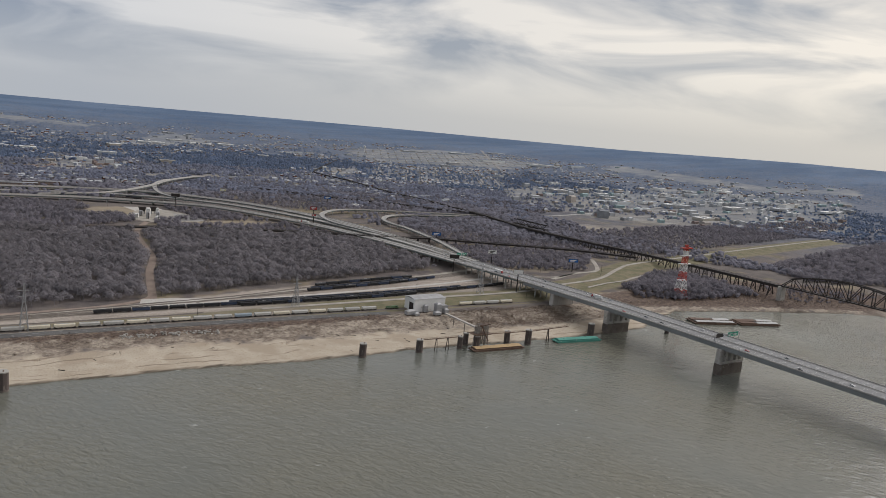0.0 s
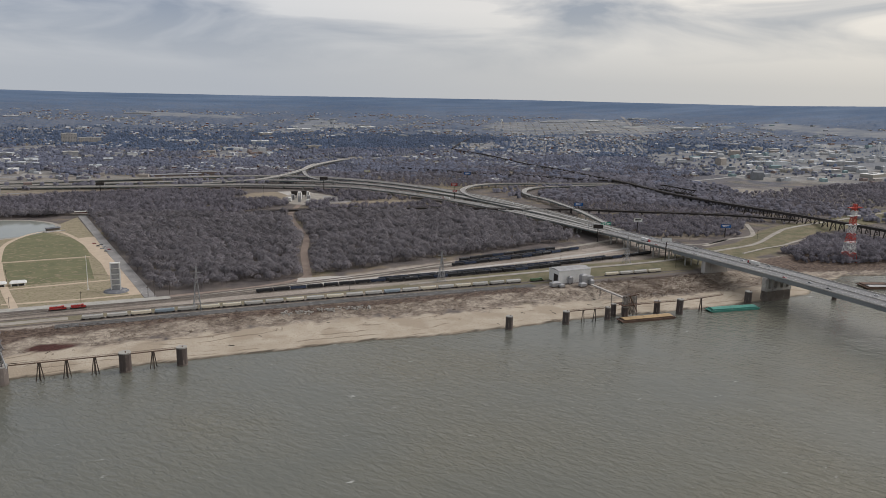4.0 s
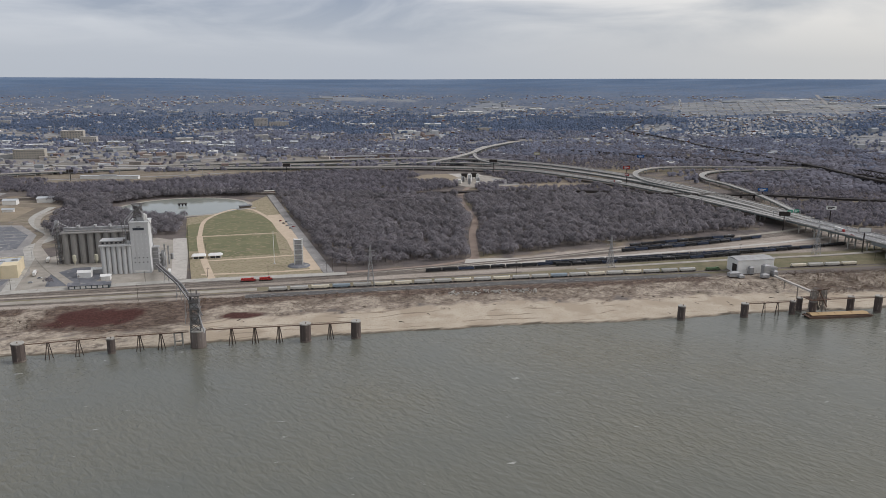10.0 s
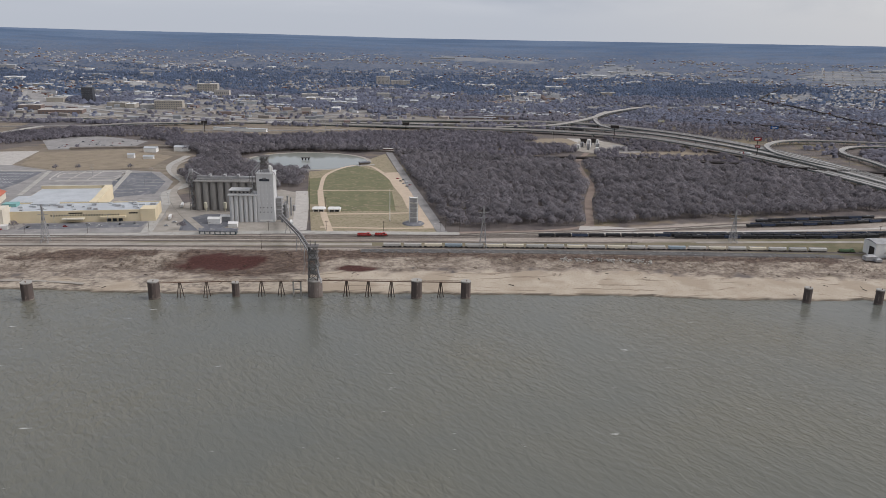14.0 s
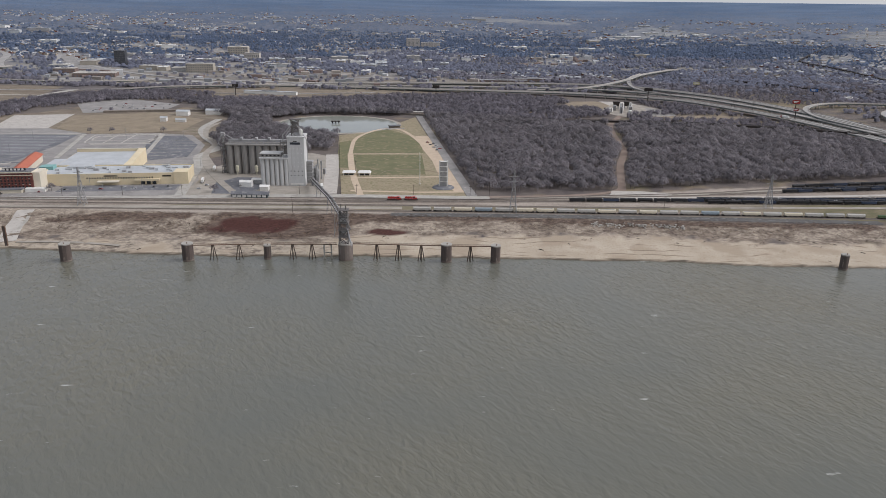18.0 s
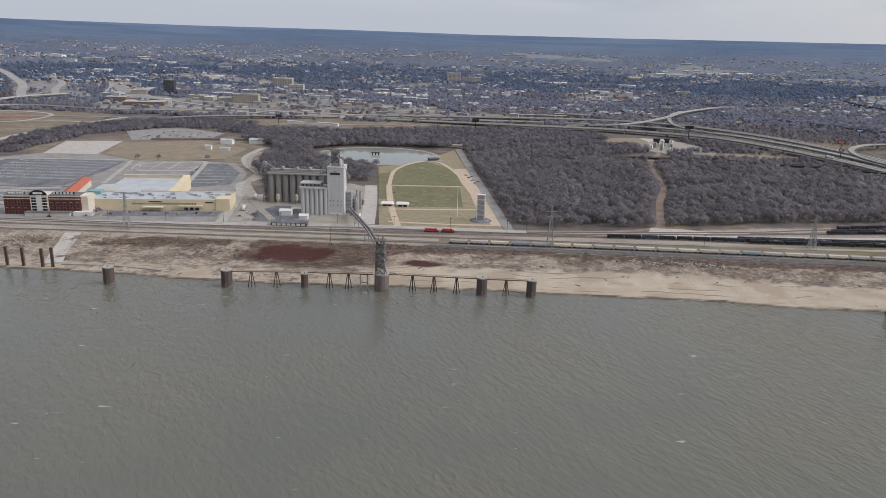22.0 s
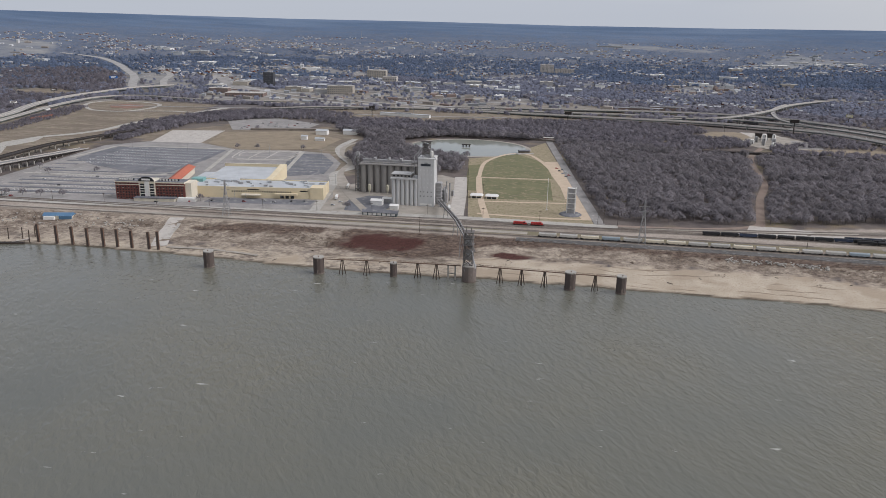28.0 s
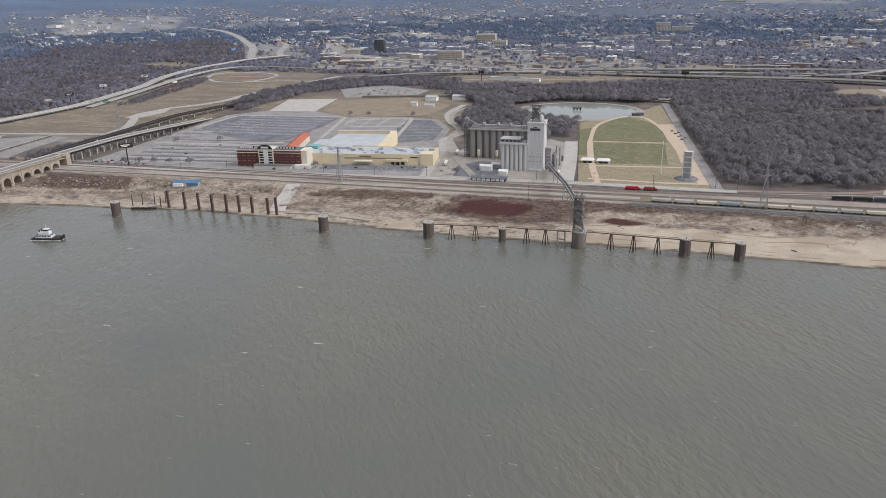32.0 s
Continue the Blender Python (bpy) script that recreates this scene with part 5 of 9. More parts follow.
viaduct("viaduct", "middle carriageway of the pale highway viaduct", [(682, 900, 21.5), (684, 1040, 18.5), (668, 1180, 17), (640, 1310, 16.5), (590, 1430, 16.5), (520, 1540, 16.5), (420, 1620, 16), (300, 1670, 15), (140, 1690, 13.5), (-60, 1705, 11.5), (-250, 1720, 10)], 15, group="interchange viaducts")
viaduct("ramp_viaduct", "narrow looping ramp viaduct of pale concrete", [(706, 960, 20), (698, 1100, 18), (672, 1200, 18.5), (656, 1285, 19), (672, 1362, 19), (709, 1418, 18.5), (758, 1455, 18), (829, 1469, 17), (1018, 1455, 14), (1150, 1450, 11)], 10, group="interchange viaducts")
viaduct("ramp_viaduct", "narrow ramp viaduct curving inland", [(716, 940, 20.5), (760, 1080, 18), (788, 1221, 16), (790, 1297, 15.5), (808, 1350, 15), (850, 1400, 14), (905, 1425, 13), (1018, 1432, 12), (1150, 1428, 10.5)], 10, group="interchange viaducts")
viaduct("ramp_viaduct", "high curving flyover ramp of pale concrete", [(200, 1640, 14), (330, 1668, 17), (440, 1790, 19), (518, 1931, 18), (597, 2053, 15), (677, 2150, 12), (760, 2180, 10)], 11, group="interchange viaducts")
viaduct("ramp_viaduct", "flyover ramp sweeping to the far highway", [(486, 1560, 17), (440, 1640, 19), (450, 1760, 18), (490, 1900, 16), (560, 2040, 13), (640, 2150, 10.5)], 9, group="interchange viaducts")
strip("highway", [(-250, 1690), (-480, 1730), (-640, 1790), (-800, 1900), (-1000, 2080), (-1100, 2300)], 15, 0.9, M_DECK, "pale concrete highway on the ground", "road")
strip("highway", [(-250, 1750), (-480, 1790), (-640, 1850), (-790, 1960), (-960, 2140), (-1050, 2300)], 15, 0.9, M_DECK, "second carriageway of the pale highway", "road")
strip("highway", [(640, 2150), (760, 2180), (950, 2220), (1200, 2240)], 14, 0.9, M_DECK, "pale highway leading to the town", "road")
strip("highway", [(1150, 1440), (1400, 1470), (1700, 1560), (2100, 1640)], 12, 0.9, M_DECK, "pale road running inland from the ramps", "road")
# crossing avenues behind the woods
strip("street", [(-560, 1560), (-300, 1570), (-120, 1600)], 9, 0.6, M_LOT, "grey street behind the woods", "road")
strip("street", [(-1000, 1560), (-700, 1600), (-420, 1680), (-100, 1850), (200, 1950)], 9, 0.7, M_LOT, "grey street on the town's edge", "road")

# north-west interchange
strip("approach_road", WEST_ROAD, 14, 0.4, M_CONC, "wide pale approach road over tan grass")
sheet("road_apron", [(-872, 1032), (-846, 1042), (-838, 1090), (-850, 1128), (-868, 1120), (-880, 1075)], Z + 0.3, M_CONC, "pale concrete apron at the road's bend", "pavement")
strip("approach_road", [(-1030, 876), (-976, 883), (-891, 894), (-800, 909)], 9, 0.45, M_CONC, "pale road along the foot of the bridge")
strip("loop_road", [(-1069, 1592), (-1050, 1545), (-988, 1478), (-915, 1476), (-891, 1550), (-912, 1612), (-985, 1640), (-1050, 1636), (-1069, 1592)], 9, 0.4, M_CONC, "pale loop ramp round a grassy mound")
strip("loop_road", [(-915, 1478), (-840, 1500), (-775, 1500)], 8, 0.42, M_CONC, "pale link road from the loop ramp")
M_REDSOIL = mat("red_brown_soil", (0.25, 0.15, 0.115), (0.17, 0.105, 0.08), rough=0.95, scale=0.6)
sheet("soil_mound", [(-1000, 1560), (-975, 1525), (-935, 1520), (-915, 1548), (-930, 1585), (-975, 1595)], Z + 0.5, M_REDSOIL, "red-brown soil inside the loop ramp", "ground", thick=0.9)
strip("highway", WEST_FAR, 24, 0.8, M_DECK, "wide pale highway bending inland past bare hills")
strip("highway", [(-1100, 1985), (-1176, 2120), (-1230, 2260), (-1330, 2390)], 20, 0.9, M_DECK, "second pale highway of the fan")
strip("highway", [(-1043, 2030), (-1070, 2140), (-1130, 2280)], 12, 0.9, M_DECK, "narrow pale ramp of the highway fan")
strip("highway", [(-1120, 1960), (-1000, 2010), (-860, 2040), (-700, 2030)], 12, 1.0, M_DECK, "pale link road into the town")
viaduct("viaduct", "wide pale highway rising onto columns", [(x, y, 13.2 + 1.3 * (y > 1400)) for x, y in WEST_MAIN], 20, group="approach viaducts")
viaduct("viaduct", "second carriageway curving over the loop ramp", [(x, y, z) for (x, y), z in zip(WEST_SECOND, (11.5, 12.2, 13, 13.5, 14, 14.5, 14.5, 14, 12.5, 10.2))], 12, group="approach viaducts")
viaduct("viaduct", "low street viaduct over the railway cutting", [(-640, 1600, 11), (-560, 1618, 14.5), (-470, 1640, 15), (-380, 1664, 14.5), (-300, 1690, 11.5)], 12, every=18, group="approach viaducts")
sheet("paved_yard", [(-1010, 742), (-822, 734), (-838, 808), (-846, 878), (-884, 884), (-946, 852), (-1010, 830)], Z + 0.14, M_LOT, "pale paved yard beside the old bridge", "yard")
rw = thing("retaining_wall", "low dark retaining wall across the paved yard", "wall")
part("wall_face", Build().sweep([(-863, 760, Z), (-868, 800, Z), (-871, 840, Z), (-875, 880, Z)], [(-0.6, -0.3), (0.6, -0.3), (0.5, 2.4), (-0.5, 2.4)]), M_CONC_DARK, rw)
part("coping", Build().sweep([(-863, 760, Z), (-868, 800, Z), (-871, 840, Z), (-875, 880, Z)], [(-0.8, 2.404), (0.8, 2.404), (0.8, 2.7), (-0.8, 2.7)]), M_CONC, rw)
shed = thing("yard_shed", "low shed with a dark brown hipped roof in the paved yard", "building", (-962, 848, Z), 12)
part("wall_shell", Build().box(-16, -9, 0, 16, 9, 4.2), M_CONC, shed)
part("roof", Build().loft([[(-17.2, -10, 4.2), (17.2, -10, 4.2), (17.2, 10, 4.2), (-17.2, 10, 4.2)], [(-10, -1, 8), (10, -1, 8), (10, 1, 8), (-10, 1, 8)]]), M_RUST, shed)
for k in range(5):
    part("door", Build().box(-13 + k * 6, -9.12, 0, -10 + k * 6, -8.95, 3.2), M_IRON, shed)

frame_ = thing("scaffold_fence", "low orange scaffold fence on the grass bank", "fence", (-1000, 1300, Z), 84)
M_ORANGE = mat("orange_barrier_paint", (0.42, 0.17, 0.11), (0.33, 0.13, 0.085), rough=0.7)
for k in range(12):
    part("post", Build().box(k * 5.2, 0, 0, k * 5.2 + 0.5, 0.5, 5.5), M_ORANGE, frame_)
for z in (1.6, 3.4, 5.0):
    part("rail", Build().box(0, -0.02, z, 57.6, -0.3, z + 0.6), M_ORANGE, frame_)
stair = thing("station_stair", "white curved stair tower under the old bridge", "stairs", (-742, 820, 9))
part("spiral_flight", Build().sweep([(5 * math.cos(a), 5 * math.sin(a), 1.2 + 1.9 * a) for a in np.linspace(0, 5.6, 25)], [(-1.2, -0.4), (1.2, -0.4), (1.2, 0.9), (-1.2, 0.9)]), M_PAINT_W, stair)
part("newel", Build().cyl(0, 0, 0, 12.5, 0.6, n=10), M_CONC, stair)

# old masonry and steel bridge approach
eads = tagged(new("arch_bridge_approach"), "old stone arcade and steel viaduct of a river bridge", "bridge")
stone = mat("tan_masonry", (0.385, 0.335, 0.265), (0.29, 0.25, 0.195), rough=0.9, scale=2, stain=(0.27, 0.23, 0.18), stain_at=0.62)
wall_x, y0, y1 = -712.0, 560.0, 728.0
for k in range(11):
    yk = y0 + k * 14.4
    for x in (wall_x, wall_x - 18):
        arch = Build()
        n = 10
        outer, inner = [(yk, 3), (yk, 17), (yk + 14.4, 17), (yk + 14.4, 3)], []
        for i in range(n + 1):
            a = math.pi * i / n
            inner.append((yk + 7.2 - 5.2 * math.cos(a), 10 + 5.2 * math.sin(a)))
        face = [(yk, 2), (yk, 18), *[(yk + 14.4 * i / 8, 18) for i in range(1, 8)], (yk + 14.4, 18), (yk + 14.4, 2), (yk + 12.4, 2), *inner[::-1], (yk + 2.0, 2)]
        arch.loft([[(x, y, z) for y, z in face], [(x - 2, y, z) for y, z in face]])
        part("arch", arch, stone, eads)
    part("pilaster", Build().box(wall_x - 20.5, yk - 1.1, 1, wall_x + 0.6, yk + 1.1, 18), stone, eads)
for k in range(54):
    yk = y0 + 1 + k * 3.0
    part("baluster_post", Build().box(wall_x - 0.4, yk, 18.6, wall_x + 0.4, yk + 1.0, 21.2), stone, eads)
part("cornice", Build().box(wall_x - 20.6, y0, 18, wall_x + 0.8, y1, 18.6), stone, eads)
part("parapet", Build().box(wall_x - 0.6, y0, 21.2, wall_x + 0.6, y1, 22.4), stone, eads)
part("end_tower", Build().box(wall_x - 20, y1 + 0.1, 3, wall_x + 1.6, y1 + 7, 22.6), stone, eads)
road = [Vector(p) for p in smooth_line([(-724, 560, 22), (-724, 730, 22), (-723, 829, 21.5), (-717, 920, 18.5), (-720, 985, 14), (-724, 1050, 9.7)], 14)]
part("upper_deck", Build().sweep(road, [(-7, -0.7), (7, -0.7), (7, 0), (-7, 0)]), M_BRIDGE_DECK, eads)
rail_deck = [Vector(p) for p in smooth_line([(-750, 735, 17), (-762, 790, 17), (-763, 875, 17), (-769, 1016, 17), (-761, 1077, 16.5), (-749, 1143, 15.5), (-743, 1188, 14.5), (-736, 1260, 11.5)], 14)]
part("rail_deck", Build().sweep(rail_deck, [(-6, -1.4), (6, -1.4), (6, 0.9), (5.4, 0.9), (5.4, 0), (-5.4, 0), (-5.4, 0.9), (-6, 0.9)]), M_IRON, eads)
for a in (-7, 6.6):
    part("railing", Build().sweep(road, [(a, 0.004), (a + 0.4, 0.004), (a + 0.4, 1.1), (a, 1.1)]), M_CONC_PALE, eads)
for a in (-5, 5):
    part("deck_girder", Build().sweep(road[11:], [(a - 0.3, -3.2), (a + 0.3, -3.2), (a + 0.3, -0.72), (a - 0.3, -0.72)]), M_IRON, eads)
for deck, low in ((road[12:34], 3.2), (rail_deck[1::2], 1.4)):
    for p in deck:
        if p.z > 12.5:
            for s in (-4.5, 4.5):
                part("pillar", Build().cyl(p.x + s, p.y, 8, p.z - low, 0.95, n=8), M_CONC, eads)
            part("cross_beam", Build().beam((p.x - 6, p.y, p.z - low - 0.4), (p.x + 6, p.y, p.z - low - 0.4), 0.9, 0.8), M_IRON, eads)

# railway bridge: through truss over the water and a long trestle inland
rb = tagged(new("railway_truss_bridge"), "dark iron railway truss bridge with a curved top chord", "bridge")
RX, RZ = 1088.0, 27.0


def truss_span(ya, yb, zdeck, rise, panels=12, w=9.0):
    zs = [zdeck + 9 + rise * (1 - (2 * i / panels - 1) ** 2) for i in range(panels + 1)]
    ys = [ya + (yb - ya) * i / panels for i in range(panels + 1)]
    for x in (RX - w / 2, RX + w / 2):
        part("lower_chord", Build().beam((x, ya, zdeck), (x, yb, zdeck), 1.0, 1.6), M_IRON, rb)
        for i in range(panels):
            a, b = ys[i], ys[i + 1]
            if 0 < i < panels - 1:
                part("upper_chord", Build().beam((x, a, zs[i]), (x, b, zs[i + 1]), 1.4, 1.8), M_IRON, rb)
            elif i == 0:
                part("end_post", Build().beam((x, a, zdeck), (x, b, zs[1]), 1.0, 1.2), M_IRON, rb)
            else:
                part("end_post", Build().beam((x, a, zs[i]), (x, b, zdeck), 1.0, 1.2), M_IRON, rb)
            if 0 < i:
                part("hanger", Build().beam((x, a, zdeck), (x, a, zs[i]), 0.9, 0.9), M_IRON, rb)
            if 0 < i < panels - 1:
                lo, hi = (zs[i], zdeck) if i < panels / 2 else (zdeck, zs[i + 1])
                part("diagonal", Build().beam((x, a, lo), (x, b, hi), 0.9, 0.9), M_IRON, rb)
    for i in range(1, panels):
        part("portal_brace", Build().beam((RX - w / 2, ys[i], zs[i]), (RX + w / 2, ys[i], zs[i]), 0.5, 0.5), M_IRON, rb)
    part("deck", Build().box(RX - w / 2 - 0.4, min(ya, yb), zdeck - 0.9, RX + w / 2 + 0.4, max(ya, yb), zdeck + 0.2), M_IRON, rb)


truss_span(622, 420, RZ, 17)
truss_span(418, 216, RZ, 17)
for y in (622, 419):
    part("stone_pier", Build().loft([[(RX - 9, y, z), (RX - 6, y - 3.5, z), (RX + 6, y - 3.5, z), (RX + 9, y, z), (RX + 6, y + 3.5, z), (RX - 6, y + 3.5, z)] for z in (-4, 26)]), M_CONC, rb, "grey stone bridge pier")


def trestle(name, label, pts, width, depth, every, group=""):
    """A railway trestle: plate girders on braced iron towers."""
    ln = [Vector(p) for p in smooth_line(pts, every)]
    root = tagged(new(name), label, "trestle", group)
    part("deck", Build().sweep(ln, [(-width / 2, -0.5), (width / 2, -0.5), (width / 2, 0), (-width / 2, 0)]), M_IRON, root)
    for s in (-width / 2 + 0.4, width / 2 - 0.4):
        part("plate_girder", Build().sweep(ln, [(s - 0.3, -depth), (s + 0.3, -depth), (s + 0.3, -0.51), (s - 0.3, -0.51)]), M_IRON, root)
        part("walkway_rail", Build().sweep(ln, [(s - 0.06, 0.9), (s + 0.06, 0.9), (s + 0.06, 1.2), (s - 0.06, 1.2)]), M_IRON, root)
    for i, p in enumerate(ln[1:-1]):
        d = (ln[i + 2] - ln[i]).normalized()
        s = Vector((d.y, -d.x, 0)).normalized()
        g, top = float(gz(p.x, p.y)), p.z - depth
        if top - g < 3:
            continue
        tower = part("tower_bent", Build().beam(p + s * width * 0.6 - Vector((0, 0, depth + 0.3)), p - s * width * 0.6 - Vector((0, 0, depth + 0.3)), 0.7, 0.7), M_IRON, root)
        feet = []
        for k in (-1, 1):
            a = p + s * (k * width * 0.45)
            b = p + s * (k * width * 0.85)
            a.z, b.z = top, g - 0.5
            feet.append((a, b))
            part("leg", Build().beam(a, b, 1.2, 1.2), M_IRON, tower)
        part("brace", Build().beam(feet[0][0], feet[1][1], 0.55, 0.55), M_IRON, tower)
        part("brace", Build().beam(feet[1][0], feet[0][1], 0.55, 0.55), M_IRON, tower)
    return root


trestle("railway_trestle", "long dark iron trestle carrying the railway inland", [(RX, 625, 27), (RX, 760, 26.5), (1086, 900, 25), (1080, 1060, 22.5), (1080, 1200, 21), (1100, 1310, 19.5), (1122, 1410, 18.5), (1132, 1500, 17.5)], 9, 4.0, 15)
trestle("railway_trestle", "low dark railway trestle across the woods", [(1078, 900, 17), (1000, 985, 16), (860, 1060, 16.5), (760, 1105, 18), (680, 1120, 18), (570, 1174, 17.5), (430, 1212, 17), (300, 1232, 16.5), (180, 1240, 14.5)], 5.5, 3.0, 17)
strip("railway_bank", [(180, 1242), (60, 1262), (-40, 1315), (-200, 1345), (-400, 1330), (-560, 1300)], 9, 3.2, M_BALLAST, "dark railway embankment behind the pond", "embankment", thick=4.5)
span = tagged(new("railway_truss_span"), "dark iron girder span lying beside the trestle", "bridge")
for x in (1118, 1126):
    for k in range(8):
        a, b = 1195 + k * 12, 1207 + k * 12
        part("diagonal", Build().beam((x, a, 18 if k % 2 else 27), (x, b, 27 if k % 2 else 18), 0.8, 0.8), M_IRON, span)
    for z in (18, 27):
        part("chord", Build().beam((x, 1190, z), (x, 1296, z), 1.0, 1.2), M_IRON, span)
part("deck", Build().box(1118, 1190, 16, 1126, 1296, 18), M_IRON, span)
for y in (1190, 1243, 1296):
    part("pier", Build().box(1118, y - 2, 8, 1126, y + 2, 16), M_CONC_DARK, span)


# ---- grain elevator ----
M_SILO_W = mat("painted_silo_concrete", (0.56, 0.56, 0.55), (0.45, 0.45, 0.445), rough=0.85, stretch=(1, 1, 0.15), stain=(0.40, 0.39, 0.375), stain_at=0.6)
M_SILO_G = mat("grey_silo_concrete", (0.30, 0.285, 0.265), (0.22, 0.21, 0.195), rough=0.9, stretch=(1, 1, 0.12), stain=(0.20, 0.19, 0.175), stain_at=0.58)
M_CONVEY = mat("dull_conveyor_steel", (0.17, 0.16, 0.15), (0.11, 0.10, 0.095), rough=0.8)
elev = thing("grain_elevator", "pale grey concrete grain elevator with round silos and headhouse", "grain elevator")
# headhouse tower
head = part("headhouse", Build().box(-157, 809, 9, -139, 830, 62), M_SILO_W, elev, "tall pale concrete headhouse")
part("parapet", Build().box(-157.5, 808.4, 62, -138.4, 830.6, 63.2), M_SILO_W, head)
part("penthouse", Build().box(-150, 815, 63.2, -142, 826, 67.0), M_GALV, head)
M_PANE = mat("pale_small_pane", (0.66, 0.67, 0.66), rough=0.4, bump=0)
for k in range(7):
    for x in (-154.2, -150.2, -146.0, -142.0):
        part("window", Build().box(x - 0.45, 808.86, 20 + k * 4.9, x + 0.45, 809.2, 21.1 + k * 4.9), M_PANE if k > 1 else M_GLASS, head)
part("sign_bar", Build().box(-154, 808.7, 54.6, -143, 808.98, 57.0), mat("dark_sign_paint", (0.045, 0.052, 0.065), rough=0.6), head, "dark lettering bar on the tower face")
part("sign_leaf", Build().prism([(-150, 0), (-146.6, 0), (-146.2, 0.2), (-150.3, 0.2)], 0, 0.8), M_IRON, head).matrix_basis = pose(0, 808.7, 57.6, 0, 0, 0)
part("loading_door", Build().box(-155, 808.8, 10.2, -141, 809.05, 12.2), M_PAINT_W, head, "white roller door strip")
# steel leg tower on the roof, with spouts leaning from it
gantry = part("leg_head", Build().box(-151.5, 817, 72.5, -147, 822, 76.5), M_GALV, elev, "grey bucket leg head on a braced frame")
for x in (-153, -146):
    for y in (815.5, 823.5):
        part("frame_post", Build().beam((x, y, 62.5), (x, y, 80), 0.55), M_CONVEY, gantry)
for z in (67.2, 71.8, 76.6, 80):
    part("frame_deck", Build().box(-154 - (z > 78), 814.5, z, -145 + (z > 78), 824.5, z + 0.35), M_CONVEY, gantry)
    part("deck_rail", Build().box(-154 - (z > 78), 814.5, z + 1.3, -145 + (z > 78), 814.65, z + 1.45), M_CONVEY, gantry)
for z0, z1 in ((63, 67.2), (67.5, 71.8), (72.2, 76.6), (77, 80)):
    for x in (-153, -146):
        part("cross_brace", Build().beam((x, 815.5, z0), (x, 823.5, z1), 0.32), M_CONVEY, gantry)
    for y in (815.5, 823.5):
        part("cross_brace", Build().beam((-153, y, z0), (-146, y, z1), 0.32), M_CONVEY, gantry)
        part("cross_brace", Build().beam((-146, y, z0), (-153, y, z1), 0.32), M_CONVEY, gantry)
part("hoist_beam", Build().beam((-159, 816, 80.8), (-142, 816, 80.8), 0.5), M_CONVEY, gantry)
part("cyclone", Build().turned(-142.5, 813, [(0.5, 63.2), (1.5, 66), (1.5, 70.5), (0.5, 71.4)], 10), M_PAINT_W, elev, "pale dust cyclone on the roof")
part("vent_stack", Build().cyl(-140.5, 813, 63.2, 70, 0.6, n=8), M_PAINT_W, elev)
for a, b, w in (((-152, 815, 76), (-162, 813, 64), 1.2), ((-162, 813, 64), (-162, 813, 41), 1.2), ((-162, 813, 57), (-178, 850, 50), 1.0), ((-147, 815, 75), (-136.5, 812, 60), 0.9), ((-148, 824, 75), (-136, 830, 48), 0.9), ((-153, 815, 72), (-158.5, 811, 63.5), 0.9), ((-136.5, 812, 60), (-136.5, 816, 36), 0.7)):
    part("spout", Build().beam(a, b, w, n=8), M_GALV, elev, "sloping galvanised grain spout")
for z in (44, 50, 56):
    part("spout_stage", Build().box(-165, 811.5, z, -157.05, 815, z + 0.4), M_CONVEY, elev)
for x in (-164.6, -158.4):
    part("stage_post", Build().beam((x, 812, 40.4), (x, 812, 63), 0.4), M_CONVEY, elev)
for k in range(7):
    part("roof_post", Build().box(-157 + k * 2.9, 808.8, 63.2, -156.8 + k * 2.9, 809, 64.6), M_GALV, elev)
# white silos before
for k in range(6):
    part("silo", Build().cyl(-184.9 + k * 5.1, 811, 9, 38.5, 2.42, n=18), M_SILO_W, elev)
    if k:
        # a greyer rod fills each groove between the white silos
        part("downpipe", Build().cyl(-187.45 + k * 5.1, 809.9, 9, 38.5, 0.34, n=6), M_SILO_G, elev)
part("silo_block", Build().box(-187.4, 811.6, 9, -157.05, 828, 38.5), M_SILO_W, elev)
part("gallery", Build().box(-188.2, 807.6, 38.5, -157.1, 829, 40.0), M_SILO_W, elev, "silo top slab with railing")
part("gallery_house", Build().box(-187.4, 812, 40.0, -165.2, 826, 43.4), M_SILO_G, elev, "low gallery on the white silos")
part("gallery_roof", Build().box(-187.9, 811.4, 43.4, -165.1, 826.6, 44.0), M_SILO_W, elev)
for k in range(5):
    part("gallery_window", Build().box(-185.8 + k * 4.3, 811.8, 40.9, -183.6 + k * 4.3, 812.1, 42.6), M_GLASS, elev)
for k in range(13):
    part("rail_post", Build().box(-187.8 + k * 2.4, 807.7, 40.0, -187.6 + k * 2.4, 807.9, 41.2), M_GALV, elev)
part("handrail", Build().beam((-187.8, 807.8, 41.2), (-158.8, 807.8, 41.2), 0.15), M_GALV, elev)
# grey silo row behind
for k in range(9):
    x = -234.0 + k * 8.4
    part("silo", Build().cyl(x, 866, 9, 42.5, 3.95, n=18), M_SILO_G, elev, "grey weathered concrete silo")
    # a dark rod in the groove beside each front silo
    part("downpipe", Build().cyl(x - 4.2, 863.6, 9, 42.5, 0.5, n=6), M_CONVEY, elev)
    part("silo", Build().cyl(x, 874.6, 9, 42.5, 4.0, n=18), M_SILO_G, elev, "grey weathered concrete silo")
part("roof_slab", Build().box(-238.6, 861.4, 42.5, -162.4, 879.2, 43.6), M_SILO_G, elev)
part("roof_gallery", Build().box(-236, 869, 45.2, -164, 872.6, 48), M_GALV, elev, "long covered conveyor on the silo roof")
